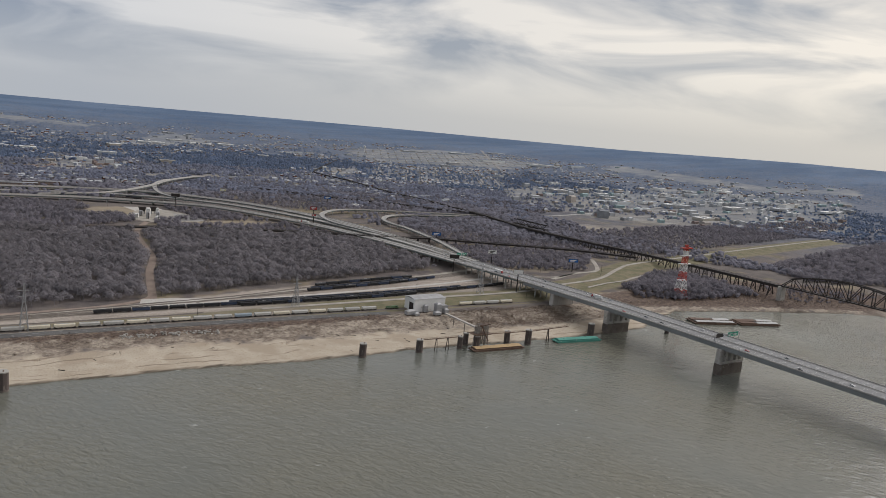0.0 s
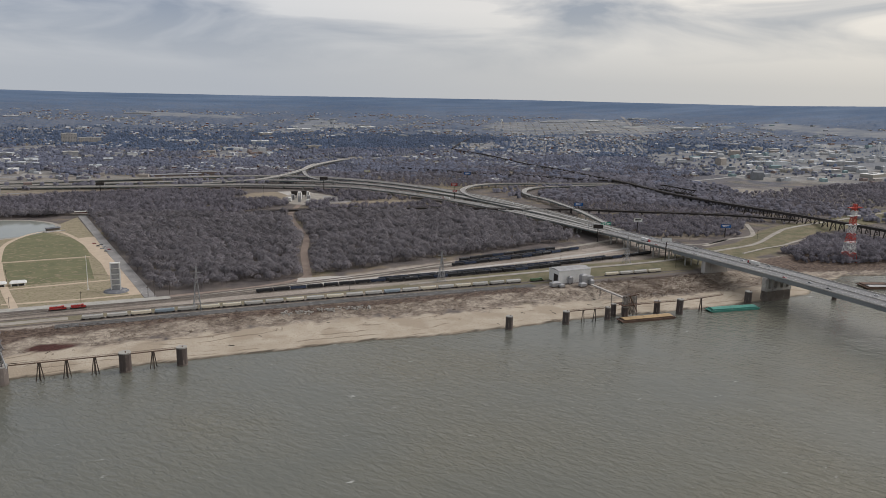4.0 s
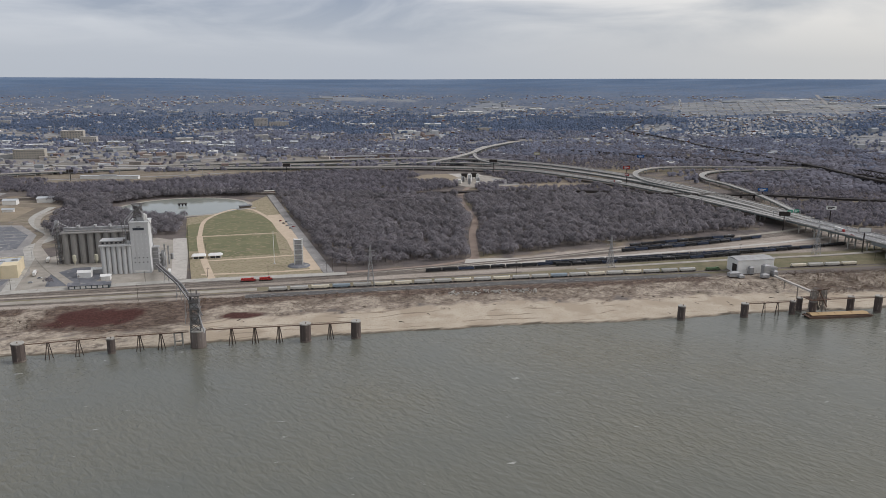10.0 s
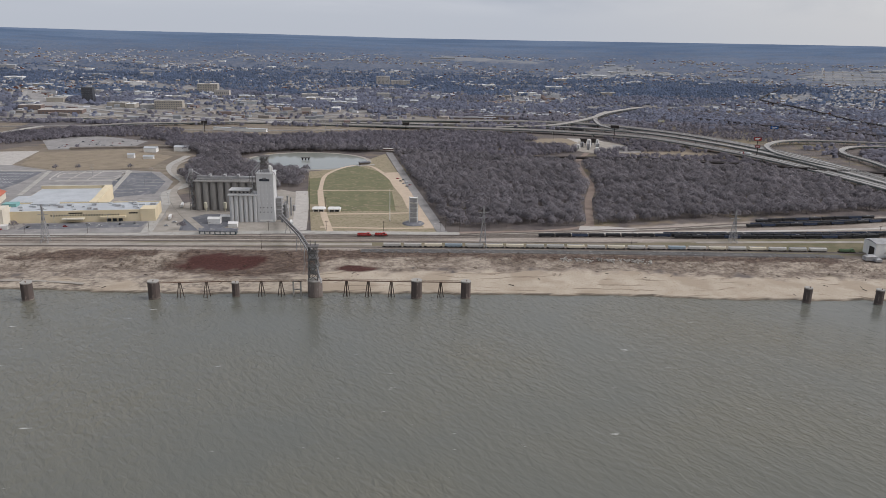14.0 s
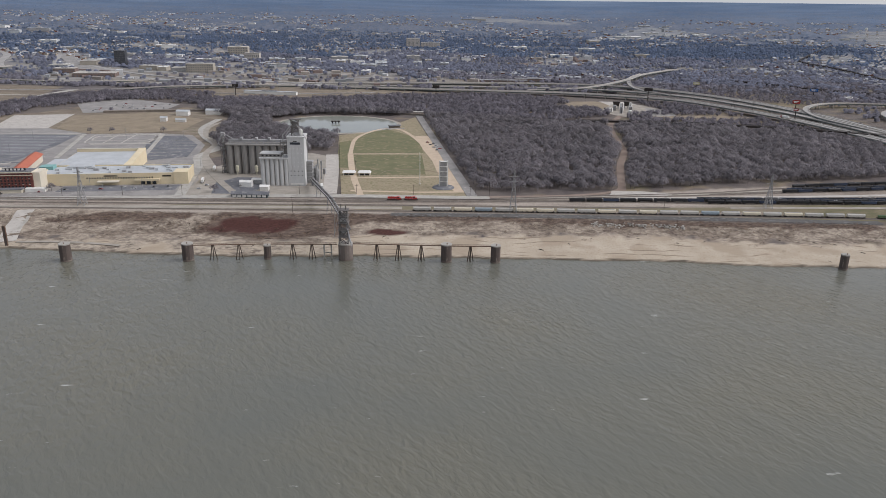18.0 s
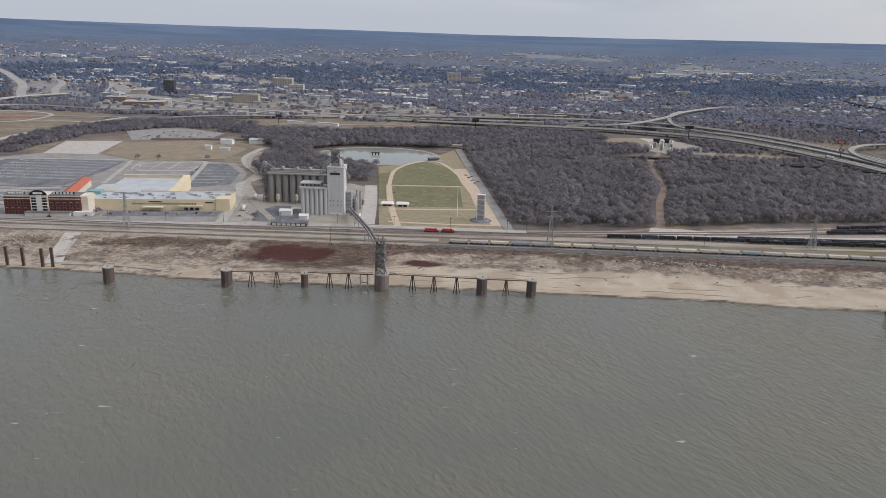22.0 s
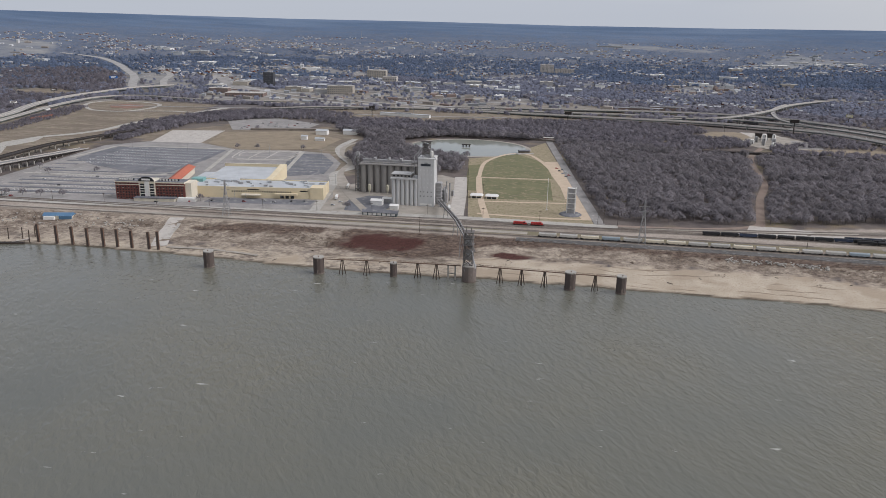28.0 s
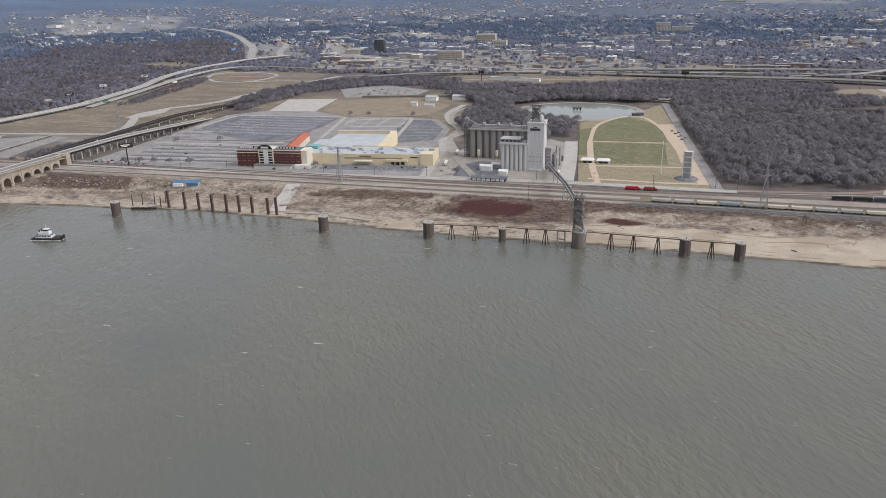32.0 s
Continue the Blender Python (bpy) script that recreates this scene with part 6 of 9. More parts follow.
for k in range(10):
    part("gallery_trestle", Build().beam((-234 + k * 7.6, 870.8, 43.6), (-234 + k * 7.6, 870.8, 45.2), 0.8), M_GALV, elev)
for k in range(12):
    part("roof_rail_post", Build().box(-238 + k * 6.7, 861.5, 43.6, -237.7 + k * 6.7, 861.8, 45), M_GALV, elev)
part("roof_handrail", Build().beam((-238, 861.6, 45), (-163, 861.6, 45), 0.22), M_GALV, elev)
for x in (-222, -205, -190):
    part("roof_head", Build().box(x, 866, 48, x + 2.4, 873, 50.5), M_GALV, elev)
tower2 = part("leg_tower", Build().box(-242.4, 866, 9, -240.6, 868, 52), M_GALV, elev, "slim steel elevator leg in a braced stair tower")
for x in (-244, -239.2):
    for y in (863.5, 870.5):
        part("tower_post", Build().beam((x, y, 9), (x, y, 50), 0.45), M_CONVEY, tower2)
for k in range(9):
    part("landing", Build().box(-244.4, 863, 12 + k * 4.7, -238.8, 871, 12.3 + k * 4.7), M_CONVEY, tower2)
    part("brace", Build().beam((-244, 863.5, 12.3 + k * 4.7 - 4.4 * (k > 8)), (-239.2, 863.5, 16.6 + k * 4.7 - 4.4 * (k > 8)), 0.28), M_CONVEY, tower2)
part("leg_hood", Build().box(-243.4, 864.8, 52, -239.4, 869.2, 56.5), M_GALV, tower2)
part("spout", Build().beam((-240, 866, 55), (-230, 869, 48.5), 0.9, n=8), M_GALV, tower2)
part("spout", Build().beam((-242, 864, 55), (-246, 862, 44), 0.7, n=8), M_GALV, tower2)
for x in (-225, -203, -188):
    part("hopper_bin", Build().turned(x, 857.5, [(0.5, 9), (0.6, 11.5), (2.0, 14), (2.0, 19.5), (0.4, 20.6)], 12), mat("cream_bin_paint", (0.55, 0.52, 0.40), rough=0.7), elev, "small cream loading bin")
annex = part("annex_tower", Build().box(-138.9, 820, 9, -133, 829, 34), M_GALV, elev, "steel annex of stairs and ducts")
for k in range(6):
    part("landing", Build().box(-139, 818.6, 13 + k * 4, -131.8, 830, 13.4 + k * 4), M_GALV, annex)
part("dust_bin", Build().turned(-131, 834, [(2.6, 9), (2.6, 24), (0.6, 27)], 12), M_GALV, elev, "round steel dust bin")
for x, y in ((-128, 822), (-126, 842), (-131, 850)):
    part("bucket_leg", Build().box(x - 0.8, y - 0.8, 9, x + 0.8, y + 0.8, 30), M_GALV, elev)

M_SHED = mat("dark_teal_siding", (0.07, 0.09, 0.095), rough=0.7)
shed = thing("office_shed", "low dark-roofed shed with a white windowed front", "shed")
part("wall_shell", Build().box(-207, 757, 9, -170, 765, 12.6), M_SHED, shed)
part("roof", Build().loft([[(-208, 756.2, 12.6), (-169, 756.2, 12.6), (-169, 766, 12.6), (-208, 766, 12.6)], [(-208, 759.5, 14.6), (-169, 759.5, 14.6), (-169, 763, 14.6), (-208, 763, 14.6)]]), M_LOT_DARK, shed)
for k in range(7):
    part("window", Build().box(-206 + k * 5.1, 756.9, 9.6, -202 + k * 5.1, 757.2, 12), M_PAINT_W, shed)
for x, y, w, d, h, label in ((-209, 800, 13, 8, 5.5, "white-roofed truck shed in the elevator yard"), (-199, 815, 12, 6, 4.6, "small grey shed beside the silos"), (-184, 786, 9, 6, 4.2, "small pale control hut in the yard")):
    hut = thing("shed", label, "shed", (x, y, 9))
    part("wall_shell", Build().box(0, 0, 0, w, d, h), M_PAINT_W if "grey" not in label else M_GALV, hut)
    part("roof", Build().loft([[(-0.5, -0.5, h), (w + 0.5, -0.5, h), (w + 0.5, d + 0.5, h), (-0.5, d + 0.5, h)], [(-0.5, d / 2 - 0.2, h + 1.8), (w + 0.5, d / 2 - 0.2, h + 1.8), (w + 0.5, d / 2 + 0.2, h + 1.8), (-0.5, d / 2 + 0.2, h + 1.8)]]), M_PAINT_W, hut)

# conveyor bridge over the tracks
conv = thing("conveyor_bridge", "inclined steel conveyor gallery over the railway tracks", "conveyor")
A, B_, C = Vector((-133, 812, 16)), Vector((-96, 690, 27)), Vector((-74, 604, 33))
for p, q in ((A, B_), (B_, C)):
    for s in (-1.25, 1.25):
        part("belt_gallery", Build().beam(p + Vector((s, 0, 0)), q + Vector((s, 0, 0)), 1.0, 1.5), M_CONVEY, conv)
        part("belt_cover", Build().beam(p + Vector((s * 1.5, 0, 1.1)), q + Vector((s * 1.5, 0, 1.1)), 0.45, 0.35), M_GALV, conv)
    n = int((q - p).length / 7)
    for k in range(n):
        a, b = p.lerp(q, k / n), p.lerp(q, (k + 1) / n)
        part("lattice_bar", Build().beam(a + Vector((-1.9, 0, -1.2)), b + Vector((1.9, 0, -1.2)), 0.25), M_GALV, conv)
        part("cross_tie", Build().beam(a + Vector((-1.9, 0, 0.9)), a + Vector((1.9, 0, 0.9)), 0.3), M_GALV, conv)
for p in (A.lerp(B_, 0.4), A.lerp(B_, 0.93), B_.lerp(C, 0.5)):
    g = float(gz(p.x, p.y))
    for s in (-1.6, 1.6):
        part("support_leg", Build().beam((p.x + 1.6 * s, p.y, g), (p.x + s * 0.8, p.y, p.z - 1.2), 0.5), M_GALV, conv)
    part("support_brace", Build().beam((p.x - 2.2, p.y, g + 3), (p.x + 2, p.y, p.z - 3), 0.3), M_GALV, conv)

# ---- loading dock in the river ----
M_CELL = mat("dark_sheet_pile", (0.115, 0.09, 0.078), (0.07, 0.058, 0.053), rough=0.85, scale=2, stretch=(1, 1, 0.3), stain=(0.20, 0.165, 0.14), stain_at=0.6)

M_DOCK = mat("stained_dock_concrete", (0.20, 0.168, 0.148), (0.12, 0.10, 0.09), rough=0.9, scale=2, stretch=(1, 1, 0.3), stain=(0.30, 0.265, 0.235), stain_at=0.6)


def cell(x, y, r, top, label, group="mooring cells", conc=False):
    """A round sheet-pile mooring cell with a concrete cap."""
    ob = thing("mooring_cell", label, "mooring cell", (x, y, 0), group=group)
    n = 20
    ring = lambda z, k: [((r + (0.14 if i % 2 else 0)) * k * math.cos(2 * math.pi * i / n), (r + (0.14 if i % 2 else 0)) * k * math.sin(2 * math.pi * i / n), z) for i in range(n)]
    part("sheet_piling", Build().loft([ring(-5, 1), ring(top - 0.9, 1)]), M_CELL if not conc else M_DOCK, ob)
    part("cap", Build().cyl(0, 0, top - 0.9, top, r * 1.03, n=20), M_CONC, ob)
    part("waterline_band", Build().cyl(0, 0, -1, 1.3, r + 0.2, n=20), M_CONC_DARK, ob)
    part("bollard", Build().turned(0.5, -r * 0.4, [(0.35, top), (0.3, top + 0.7), (0.5, top + 0.8), (0.5, top + 1.1)], 8), M_RUST, ob)
    return ob


cell(-72, 598, 6.0, 14.5, "wide stained concrete dock cell under the loading tower", conc=True)
for x, y, r, top in ((12, 594.5, 4.4, 15.5), (53, 594, 4.0, 15), (-201.5, 592, 4.5, 15), (-137, 597, 2.9, 12.4), (-300, 588, 4.4, 15), (-524, 586.5, 4.4, 15), (341, 584, 3.3, 13.3), (401, 580, 3.3, 13)):
    cell(x, y, r, top, "dark rusty round mooring cell with a pale cap")
for x, y, r, top in ((448, 578, 2.6, 13), (461, 586, 2.6, 13), (466, 574, 3.0, 13), (508, 577, 3.0, 14), (530, 568.5, 3.3, 16), (629, 574, 3.6, 14)):
    cell(x, y, r, top, "weathered round mooring cell by the barge dock", "barge dock cells")
cell(735, 552, 2.4, 7, "low dark mooring stub near the highway bridge", "barge dock cells")


def catwalk(xa, ya, xb, yb, z, bents, label):
    ob = thing("catwalk", label, "catwalk", group="dock catwalks")
    part("walkway", Build().beam((xa, ya, z), (xb, yb, z), 1.3, 0.5), M_RUST, ob)
    for s in (-0.6, 0.6):
        part("handrail", Build().beam((xa, ya + s, z + 1.2), (xb, yb + s, z + 1.2), 0.12), M_RUST, ob)
    for x in bents:
        y = float(np.interp(x, sorted((xa, xb)), (ya, yb) if xa < xb else (yb, ya)))
        bent = part("pile_bent", Build().beam((x - 1.2, y, z - 0.5), (x + 1.2, y, z - 0.5), 0.8, 0.6), M_WOOD, ob, "splayed timber pile bent")
        for dx, dy in ((-3.0, -1.5), (-0.5, 2.0), (0.6, -2.0), (3.0, 1.5)):
            part("timber_post", Build().beam((x + dx * 0.2, y + dy * 0.2, z - 0.3), (x + dx, y + dy, -3), 0.75, n=6), M_WOOD, bent)


catwalk(-66, 598, 8, 595, 13.6, (-46, -28, -9), "narrow rusty catwalk on timber bents beside the tower")
catwalk(16, 594.5, 49, 594, 13.6, (32,), "short rusty catwalk between two cells")
catwalk(-197, 592, -140, 597, 13.0, (-181, -160), "rusty catwalk from the cell to the stub")
catwalk(-134, 597, -79, 598, 13.0, (-116, -100), "rusty catwalk towards the loading tower")
catwalk(404, 580, 446, 578, 12.2, (420, 433), "rusty catwalk to the barge loader")
catwalk(469, 574, 526, 569, 14.0, (), "rusty catwalk between the barge dock cells")
catwalk(534, 568, 590, 572, 14.0, (559,), "rusty catwalk towards the green barge")
frame_ob = thing("dock_frame", "grey timber frame beside the dock cell", "frame")
for x in (-90, -84):
    part("post", Build().box(x - 0.6, 598, -3, x + 0.6, 599.4, 13), M_CONC, frame_ob)
for z in (5, 12):
    part("rail", Build().box(-89.4, 598.3, z, -84.6, 599, z + 1), M_CONC, frame_ob)


def lattice_tower(ob, x, y, w0, w1, z0, z1, levels, bar, material, name="tower_frame"):
    """A braced square tower; a part for each leg and each level of bracing."""
    corner = lambda k, f: Vector((x + (-1, 1, 1, -1)[k] * (w0 + (w1 - w0) * f) / 2, y + (-1, -1, 1, 1)[k] * (w0 + (w1 - w0) * f) / 2, z0 + (z1 - z0) * f))
    for k in range(4):
        part("leg", Build().beam(corner(k, 0), corner(k, 1), bar * 1.5), material(0) if callable(material) else material, ob)
    for i in range(levels):
        b = Build()
        for k in range(4):
            a0, a1, c0, c1 = corner(k, i / levels), corner((k + 1) % 4, i / levels), corner(k, (i + 1) / levels), corner((k + 1) % 4, (i + 1) / levels)
            b.beam(a0, c1, bar).beam(a1, c0, bar).beam(c0, c1, bar)
        part(name, b, material(i) if callable(material) else material, ob)


tower = thing("loading_tower", "rusty steel barge loading tower with spouts and cables", "tower")
lattice_tower(tower, -73, 598, 7.5, 6.0, 14.5, 43, 5, 0.45, M_CONVEY)
for z in (20, 26, 32, 38, 43):
    part("platform", Build().box(-77.5, 593.5, z, -68.5, 602.5, z + 0.4), M_CONVEY, tower)
    part("platform_rail", Build().box(-77.5, 593.5, z + 1.1, -68.5, 593.6, z + 1.25), M_CONVEY, tower)
part("machine_house", Build().box(-76.4, 595, 33, -70, 601, 37.4), M_GALV, tower)
part("hopper", Build().turned(-73, 597, [(0.7, 20.5), (2.6, 24), (2.6, 25.8)], 8), M_GALV, tower)
part("spout", Build().beam((-71, 596, 32), (-66, 590, 14), 1.0, n=8), M_GALV, tower, "sloping grain loading spout")
part("boom", Build().beam((-73, 598, 40), (-66, 585, 30), 0.7), M_CONVEY, tower)
part("mast", Build().beam((-75, 598, 43), (-75, 598, 48), 0.5), M_CONVEY, tower)
part("hoist_frame", Build().beam((-71, 596, 43), (-71, 596, 47), 0.4).beam((-71, 600, 43), (-71, 600, 47), 0.4).beam((-71, 596, 47), (-71, 600, 47), 0.4), M_CONVEY, tower)

M_LOADER = mat("faded_loader_steel", (0.30, 0.27, 0.24), (0.2, 0.175, 0.15), rough=0.85)
loader = thing("barge_loader", "rusty steel barge loader with a sloping pale conveyor", "loader")
for x, y in ((466, 575), (476, 574), (472, 580)):
    lattice_tower(loader, x, y, 4.5, 3, 3, 23, 3, 0.5, M_LOADER)
part("platform", Build().box(461, 570, 14, 481, 583, 14.6), M_RUST, loader)
part("conveyor", Build().beam((472, 585, 18), (489, 663, 11), 2.6, 1.6), M_CONC_PALE, loader)
for y, z in ((612, 14.4), (640, 12)):
    part("conveyor_leg", Build().beam((472 + (y - 585) * 0.22, y, 1.5), (472 + (y - 585) * 0.22, y, z), 0.8), M_LOADER, loader)
part("spout", Build().beam((471, 574, 22), (474, 566, 9), 1.2, n=8), M_RUST, loader)
part("boom", Build().beam((464, 576, 21), (478, 570, 25), 0.8), M_RUST, loader)
part("gantry_arm", Build().beam((466, 575, 23), (476, 574, 23), 0.8), M_RUST, loader)
terminal = thing("terminal_shed", "large pale windowless metal terminal shed", "building")
part("wall_shell", Build().box(460, 684, 9, 502, 704, 23.6), M_PAINT_W, terminal)
part("roof", Build().loft([[(459.4, 683.4, 23.6), (502.6, 683.4, 23.6), (502.6, 704.6, 23.6), (459.4, 704.6, 23.6)], [(459.4, 693, 25), (502.6, 693, 25), (502.6, 695, 25), (459.4, 695, 25)]]), M_GALV, terminal)
# a dark panel on the wall draws the shaded inside of the bay
part("bay_door", Build().box(459.75, 686, 9, 460.05, 694, 19), M_IRON, terminal, "dark panel for the shade in an open bay door")
for x, y, w, d, h in ((444, 672, 12, 6, 5), (452, 668, 6, 4, 3.5), (476, 664, 8, 5, 4), (490, 666, 5, 5, 6), (484, 672, 14, 3, 9), (480, 668, 7, 6, 12), (470, 678, 5, 4, 8)):
    eq = thing("loading_equipment", "pale steel hopper equipment before the terminal shed", "equipment", (x, y, float(gz(x, y)) - 0.2))
    part("body", Build().box(0, 0, 1.2, w, d, h), M_GALV, eq)
    for dx in (0.4, w - 0.8):
        part("support", Build().box(dx, 0.4, 0, dx + 0.5, d - 0.4, 1.2), M_RUST, eq)
    part("hood", Build().loft([[(0, 0, h), (w, 0, h), (w, d, h), (0, d, h)], [(w * 0.3, d * 0.3, h + 1.4), (w * 0.7, d * 0.3, h + 1.4), (w * 0.7, d * 0.7, h + 1.4), (w * 0.3, d * 0.7, h + 1.4)]]), M_GALV, eq)
for x, y, r_, h in ((-134, 838, 1.8, 9), (-131, 812, 2.0, 7), (-127, 808, 1.4, 5), (-128, 830, 1.6, 12), (-133, 858, 2.4, 8), (-126, 866, 1.8, 6)):
    bn = thing("steel_bin", "small grey steel bin beside the grain elevator", "bin", (x, y, 9), 0, "elevator bins")
    part("shell", Build().turned(0, 0, [(r_, 0), (r_, h), (0.3, h + 1.2)], 12), M_GALV, bn)
    part("ladder", Build().box(-0.3, -r_ - 0.3, 0, 0.3, -r_ - 0.05, h), M_CONVEY, bn)


# ---- casino and hotel ----
M_YELLOW = mat("yellow_stucco", (0.67, 0.575, 0.395), (0.58, 0.495, 0.335), rough=0.85, scale=0.6, stain=(0.66, 0.54, 0.34), stain_at=0.62)
M_BRICK = mat("dark_red_brick", (0.16, 0.055, 0.045), (0.105, 0.04, 0.033), rough=0.88, scale=3)
M_STUCCO = mat("cream_stucco", (0.66, 0.61, 0.50), (0.55, 0.50, 0.41), rough=0.85)
M_ROOF_W = mat("white_roof_membrane", (0.47, 0.49, 0.50), (0.37, 0.385, 0.395), rough=0.8, scale=0.5, stain=(0.36, 0.38, 0.40), stain_at=0.6)
M_TERRA = mat("orange_tile_roof", (0.43, 0.14, 0.085), (0.35, 0.11, 0.07), rough=0.8)
M_TEAL = mat("teal_awning", (0.22, 0.42, 0.40), rough=0.7)
M_SIGN = mat("black_sign_face", (0.02, 0.022, 0.025), rough=0.5)
TURN = 7.0
hall = thing("casino_hall", "long yellow casino hall with white flat roofs", "building", (-421, 795, 9), TURN)
part("front_block", Build().box(0, 0, 0, 153, 42, 11.5), M_YELLOW, hall)
part("roof", Build().box(1, 1, 11.5, 152, 41, 11.9), M_ROOF_W, hall, "pale membrane roof")
for x0, x1, y0, y1 in ((0, 153, 0, 0.8), (0, 153, 41.2, 42), (0, 0.8, 0.8, 41.2), (152.2, 153, 0.8, 41.2)):
    part("parapet", Build().box(x0, y0, 11.5, x1, y1, 12.8), M_YELLOW, hall)
part("corner_tower", Build().box(139, -1.2, 0, 154.2, 16, 13.6), M_YELLOW, hall)
part("high_hall", Build().box(4, 42.1, 0, 84, 118, 12.9), M_YELLOW, hall)
part("high_roof", Build().box(5, 43, 12.9, 75.9, 116.5, 13.3), M_ROOF_W, hall, "large white upper roof")
part("fly_wall", Build().loft([[(76, 66, 12.9), (84, 66, 12.9), (84, 118, 12.9), (76, 118, 12.9)], [(76, 68, 13.4), (84, 68, 13.4), (84, 118, 17.2), (76, 118, 17.2)]]), M_YELLOW, hall, "tall tan stepped end wall")
part("back_parapet", Build().box(4, 116.6, 12.9, 75.9, 118, 16.6), M_YELLOW, hall)
part("wall_cornice", Build().box(3.4, 116.2, 16.6, 75.9, 118.4, 17.1), M_STUCCO, hall)
part("link_roof", Build().box(-14, 44, 9.5, 3.9, 92, 10.2), M_ROOF_W, hall, "low pale roof beside the orange canopy")
for k in range(26):
    part("window", Build().box(48 + k * 2.7, -0.12, 6.8, 49.3 + k * 2.7, 0.2, 8.6), M_GLASS, hall)
for k in range(3):
    part("entrance_arch", Build().box(104 + k * 6, -0.2, 0.3, 108 + k * 6, 0.3, 4.2), M_GLASS, hall, "dark glazed entrance bay")
part("canopy", Build().box(60, -6, 4.2, 82, -0.05, 5.2), M_STUCCO, hall, "flat tan entrance canopy")
part("porch", Build().box(98, -3.5, 4.4, 124, -0.05, 6.6), M_YELLOW, hall)
part("wall_sign", Build().box(66, -0.14, 9.3, 80, 0.1, 10.7), M_IRON, hall, "dark sign bar over the entrance")
part("wall_sign", Build().box(127, -0.14, 8.5, 136, 0.1, 9.9), M_IRON, hall, "dark sign bar on the wall")
rr = np.random.RandomState(3)
for k in range(34):
    x, y = rr.uniform(6, 148), rr.uniform(5, 36)
    unit = part("roof_unit", Build().box(x, y, 11.9, x + rr.uniform(2, 6), y + rr.uniform(2, 4), 11.9 + rr.uniform(1.2, 2.6)), M_ROOF_W if k % 3 else M_GALV, hall, "rooftop air unit")
part("tan_clerestory", Build().box(20, 30, 11.9, 46, 41, 14.2), M_ROOF_W, hall)
part("teal_skylight", Build().box(-8, 26, 12, 6, 38, 15.5), M_TEAL, hall, "teal glazed lobby roof")
oroof = thing("entrance_pavilion", "long orange-tiled entrance canopy of the casino", "canopy", (-463, 806, 9), 14.0)
part("wall_shell", Build().box(0, 10, 0, 13, 112, 8.5), M_STUCCO, oroof)
part("tile_roof", Build().loft([[(-1.5, 8, 8.5), (14.5, 8, 8.5), (14.5, 114, 8.5), (-1.5, 114, 8.5)], [(6, 12, 12.5), (7, 12, 12.5), (7, 110, 12.5), (6, 110, 12.5)]]), M_TERRA, oroof, "orange tiled gable roof")

hotel = thing("hotel", "six-storey dark red brick hotel with a cream centre", "building", (-496, 766, 9), 6.5)
FLOOR = 3.0
for x0, x1 in ((0, 27.5), (46, 79)):
    wing = part("brick_wing", Build().box(x0, 0, 0, x1, 17, 19.4), M_BRICK, hotel)
    part("cornice", Build().box(x0 - 0.4, -0.6, 19.4, x1 + 0.4, 17.6, 20.6), M_STUCCO, wing)
    part("cornice", Build().box(x0 - 0.2, -0.35, 16.6, x1 + 0.2, -0.02, 17.4), M_STUCCO, wing)
    part("flat_roof", Build().box(x0, 0, 20.6, x1, 17, 20.9), M_LOT_DARK, wing)
    n = int((x1 - x0) / 3.4)
    for f in range(6):
        for k in range(n):
            x = x0 + 1.6 + k * (x1 - x0 - 2) / n
            win = part("window", Build().box(x, -0.14, 1.2 + f * 3.05, x + 1.5, 0.12, 2.8 + f * 3.05), M_GLASS, wing)
            if f % 2 == 0 and k % 2 == 0:
                part("sill", Build().box(x - 0.2, -0.3, 1.0 + f * 3.05, x + 1.7, -0.145, 1.2 + f * 3.05), M_STUCCO, win)
    part("roof_sign", Build().box(x0 + 5, -0.2, 22.2, x1 - 5, 0.2, 24.6), M_SIGN, wing, "roof sign frame with a row of dark letter bars")
    for k in range(6):
        x = x0 + 5.5 + k * (x1 - x0 - 11) / 6
        part("letter_bar", Build().box(x, -0.5, 22.5, x + 2.2, -0.21, 24.3), M_PAINT_W, wing, "white letter bar")
        part("sign_post", Build().box(x + 1, 0.1, 20.9, x + 1.2, 0.4, 22.2), M_GALV, wing)
core = part("centre_bay", Build().box(27.6, -1.2, 0, 45.9, 17, 21.5), M_STUCCO, hotel, "cream stucco centre bay with balconies")
for f in range(5):
    for x0, x1 in ((28.6, 34), (39.6, 45)):
        part("balcony_slab", Build().box(x0, -2.4, 4 + f * 3.0, x1, -1.21, 4.3 + f * 3.0), M_PAINT_W, core)
        part("recess_window", Build().box(x0 + 0.3, -1.32, 4.5 + f * 3.0, x1 - 0.3, -1.1, 6.6 + f * 3.0), M_GLASS, core)
part("centre_pier", Build().box(34.4, -2.0, 0, 39.2, -1.21, 21.5), M_PAINT_W, core)
sign = Build().prism([(36.75 + 9 * math.cos(a), 21.5 + 5.4 * math.sin(a)) for a in np.linspace(0, math.pi, 15)], 0, 0.8)
sg = part("crown_sign", sign, M_SIGN, hotel, "black arched crown sign over the centre")
sg.matrix_basis = pose(0, -1.6, 0, 90, 0, 0)
part("crown_bar", Build().box(32, -2.8, 22.6, 41.5, -2.45, 24.6), M_PAINT_W, hotel, "pale letter bar on the crown sign")
part("entry_canopy", Build().box(24, -9, 0, 70, -1.3, 3.6), M_STUCCO, hotel, "low cream entrance block")
part("canopy_roof", Build().box(23.4, -9.6, 3.6, 70.6, -0.9, 4.4), M_LOT_DARK, hotel)
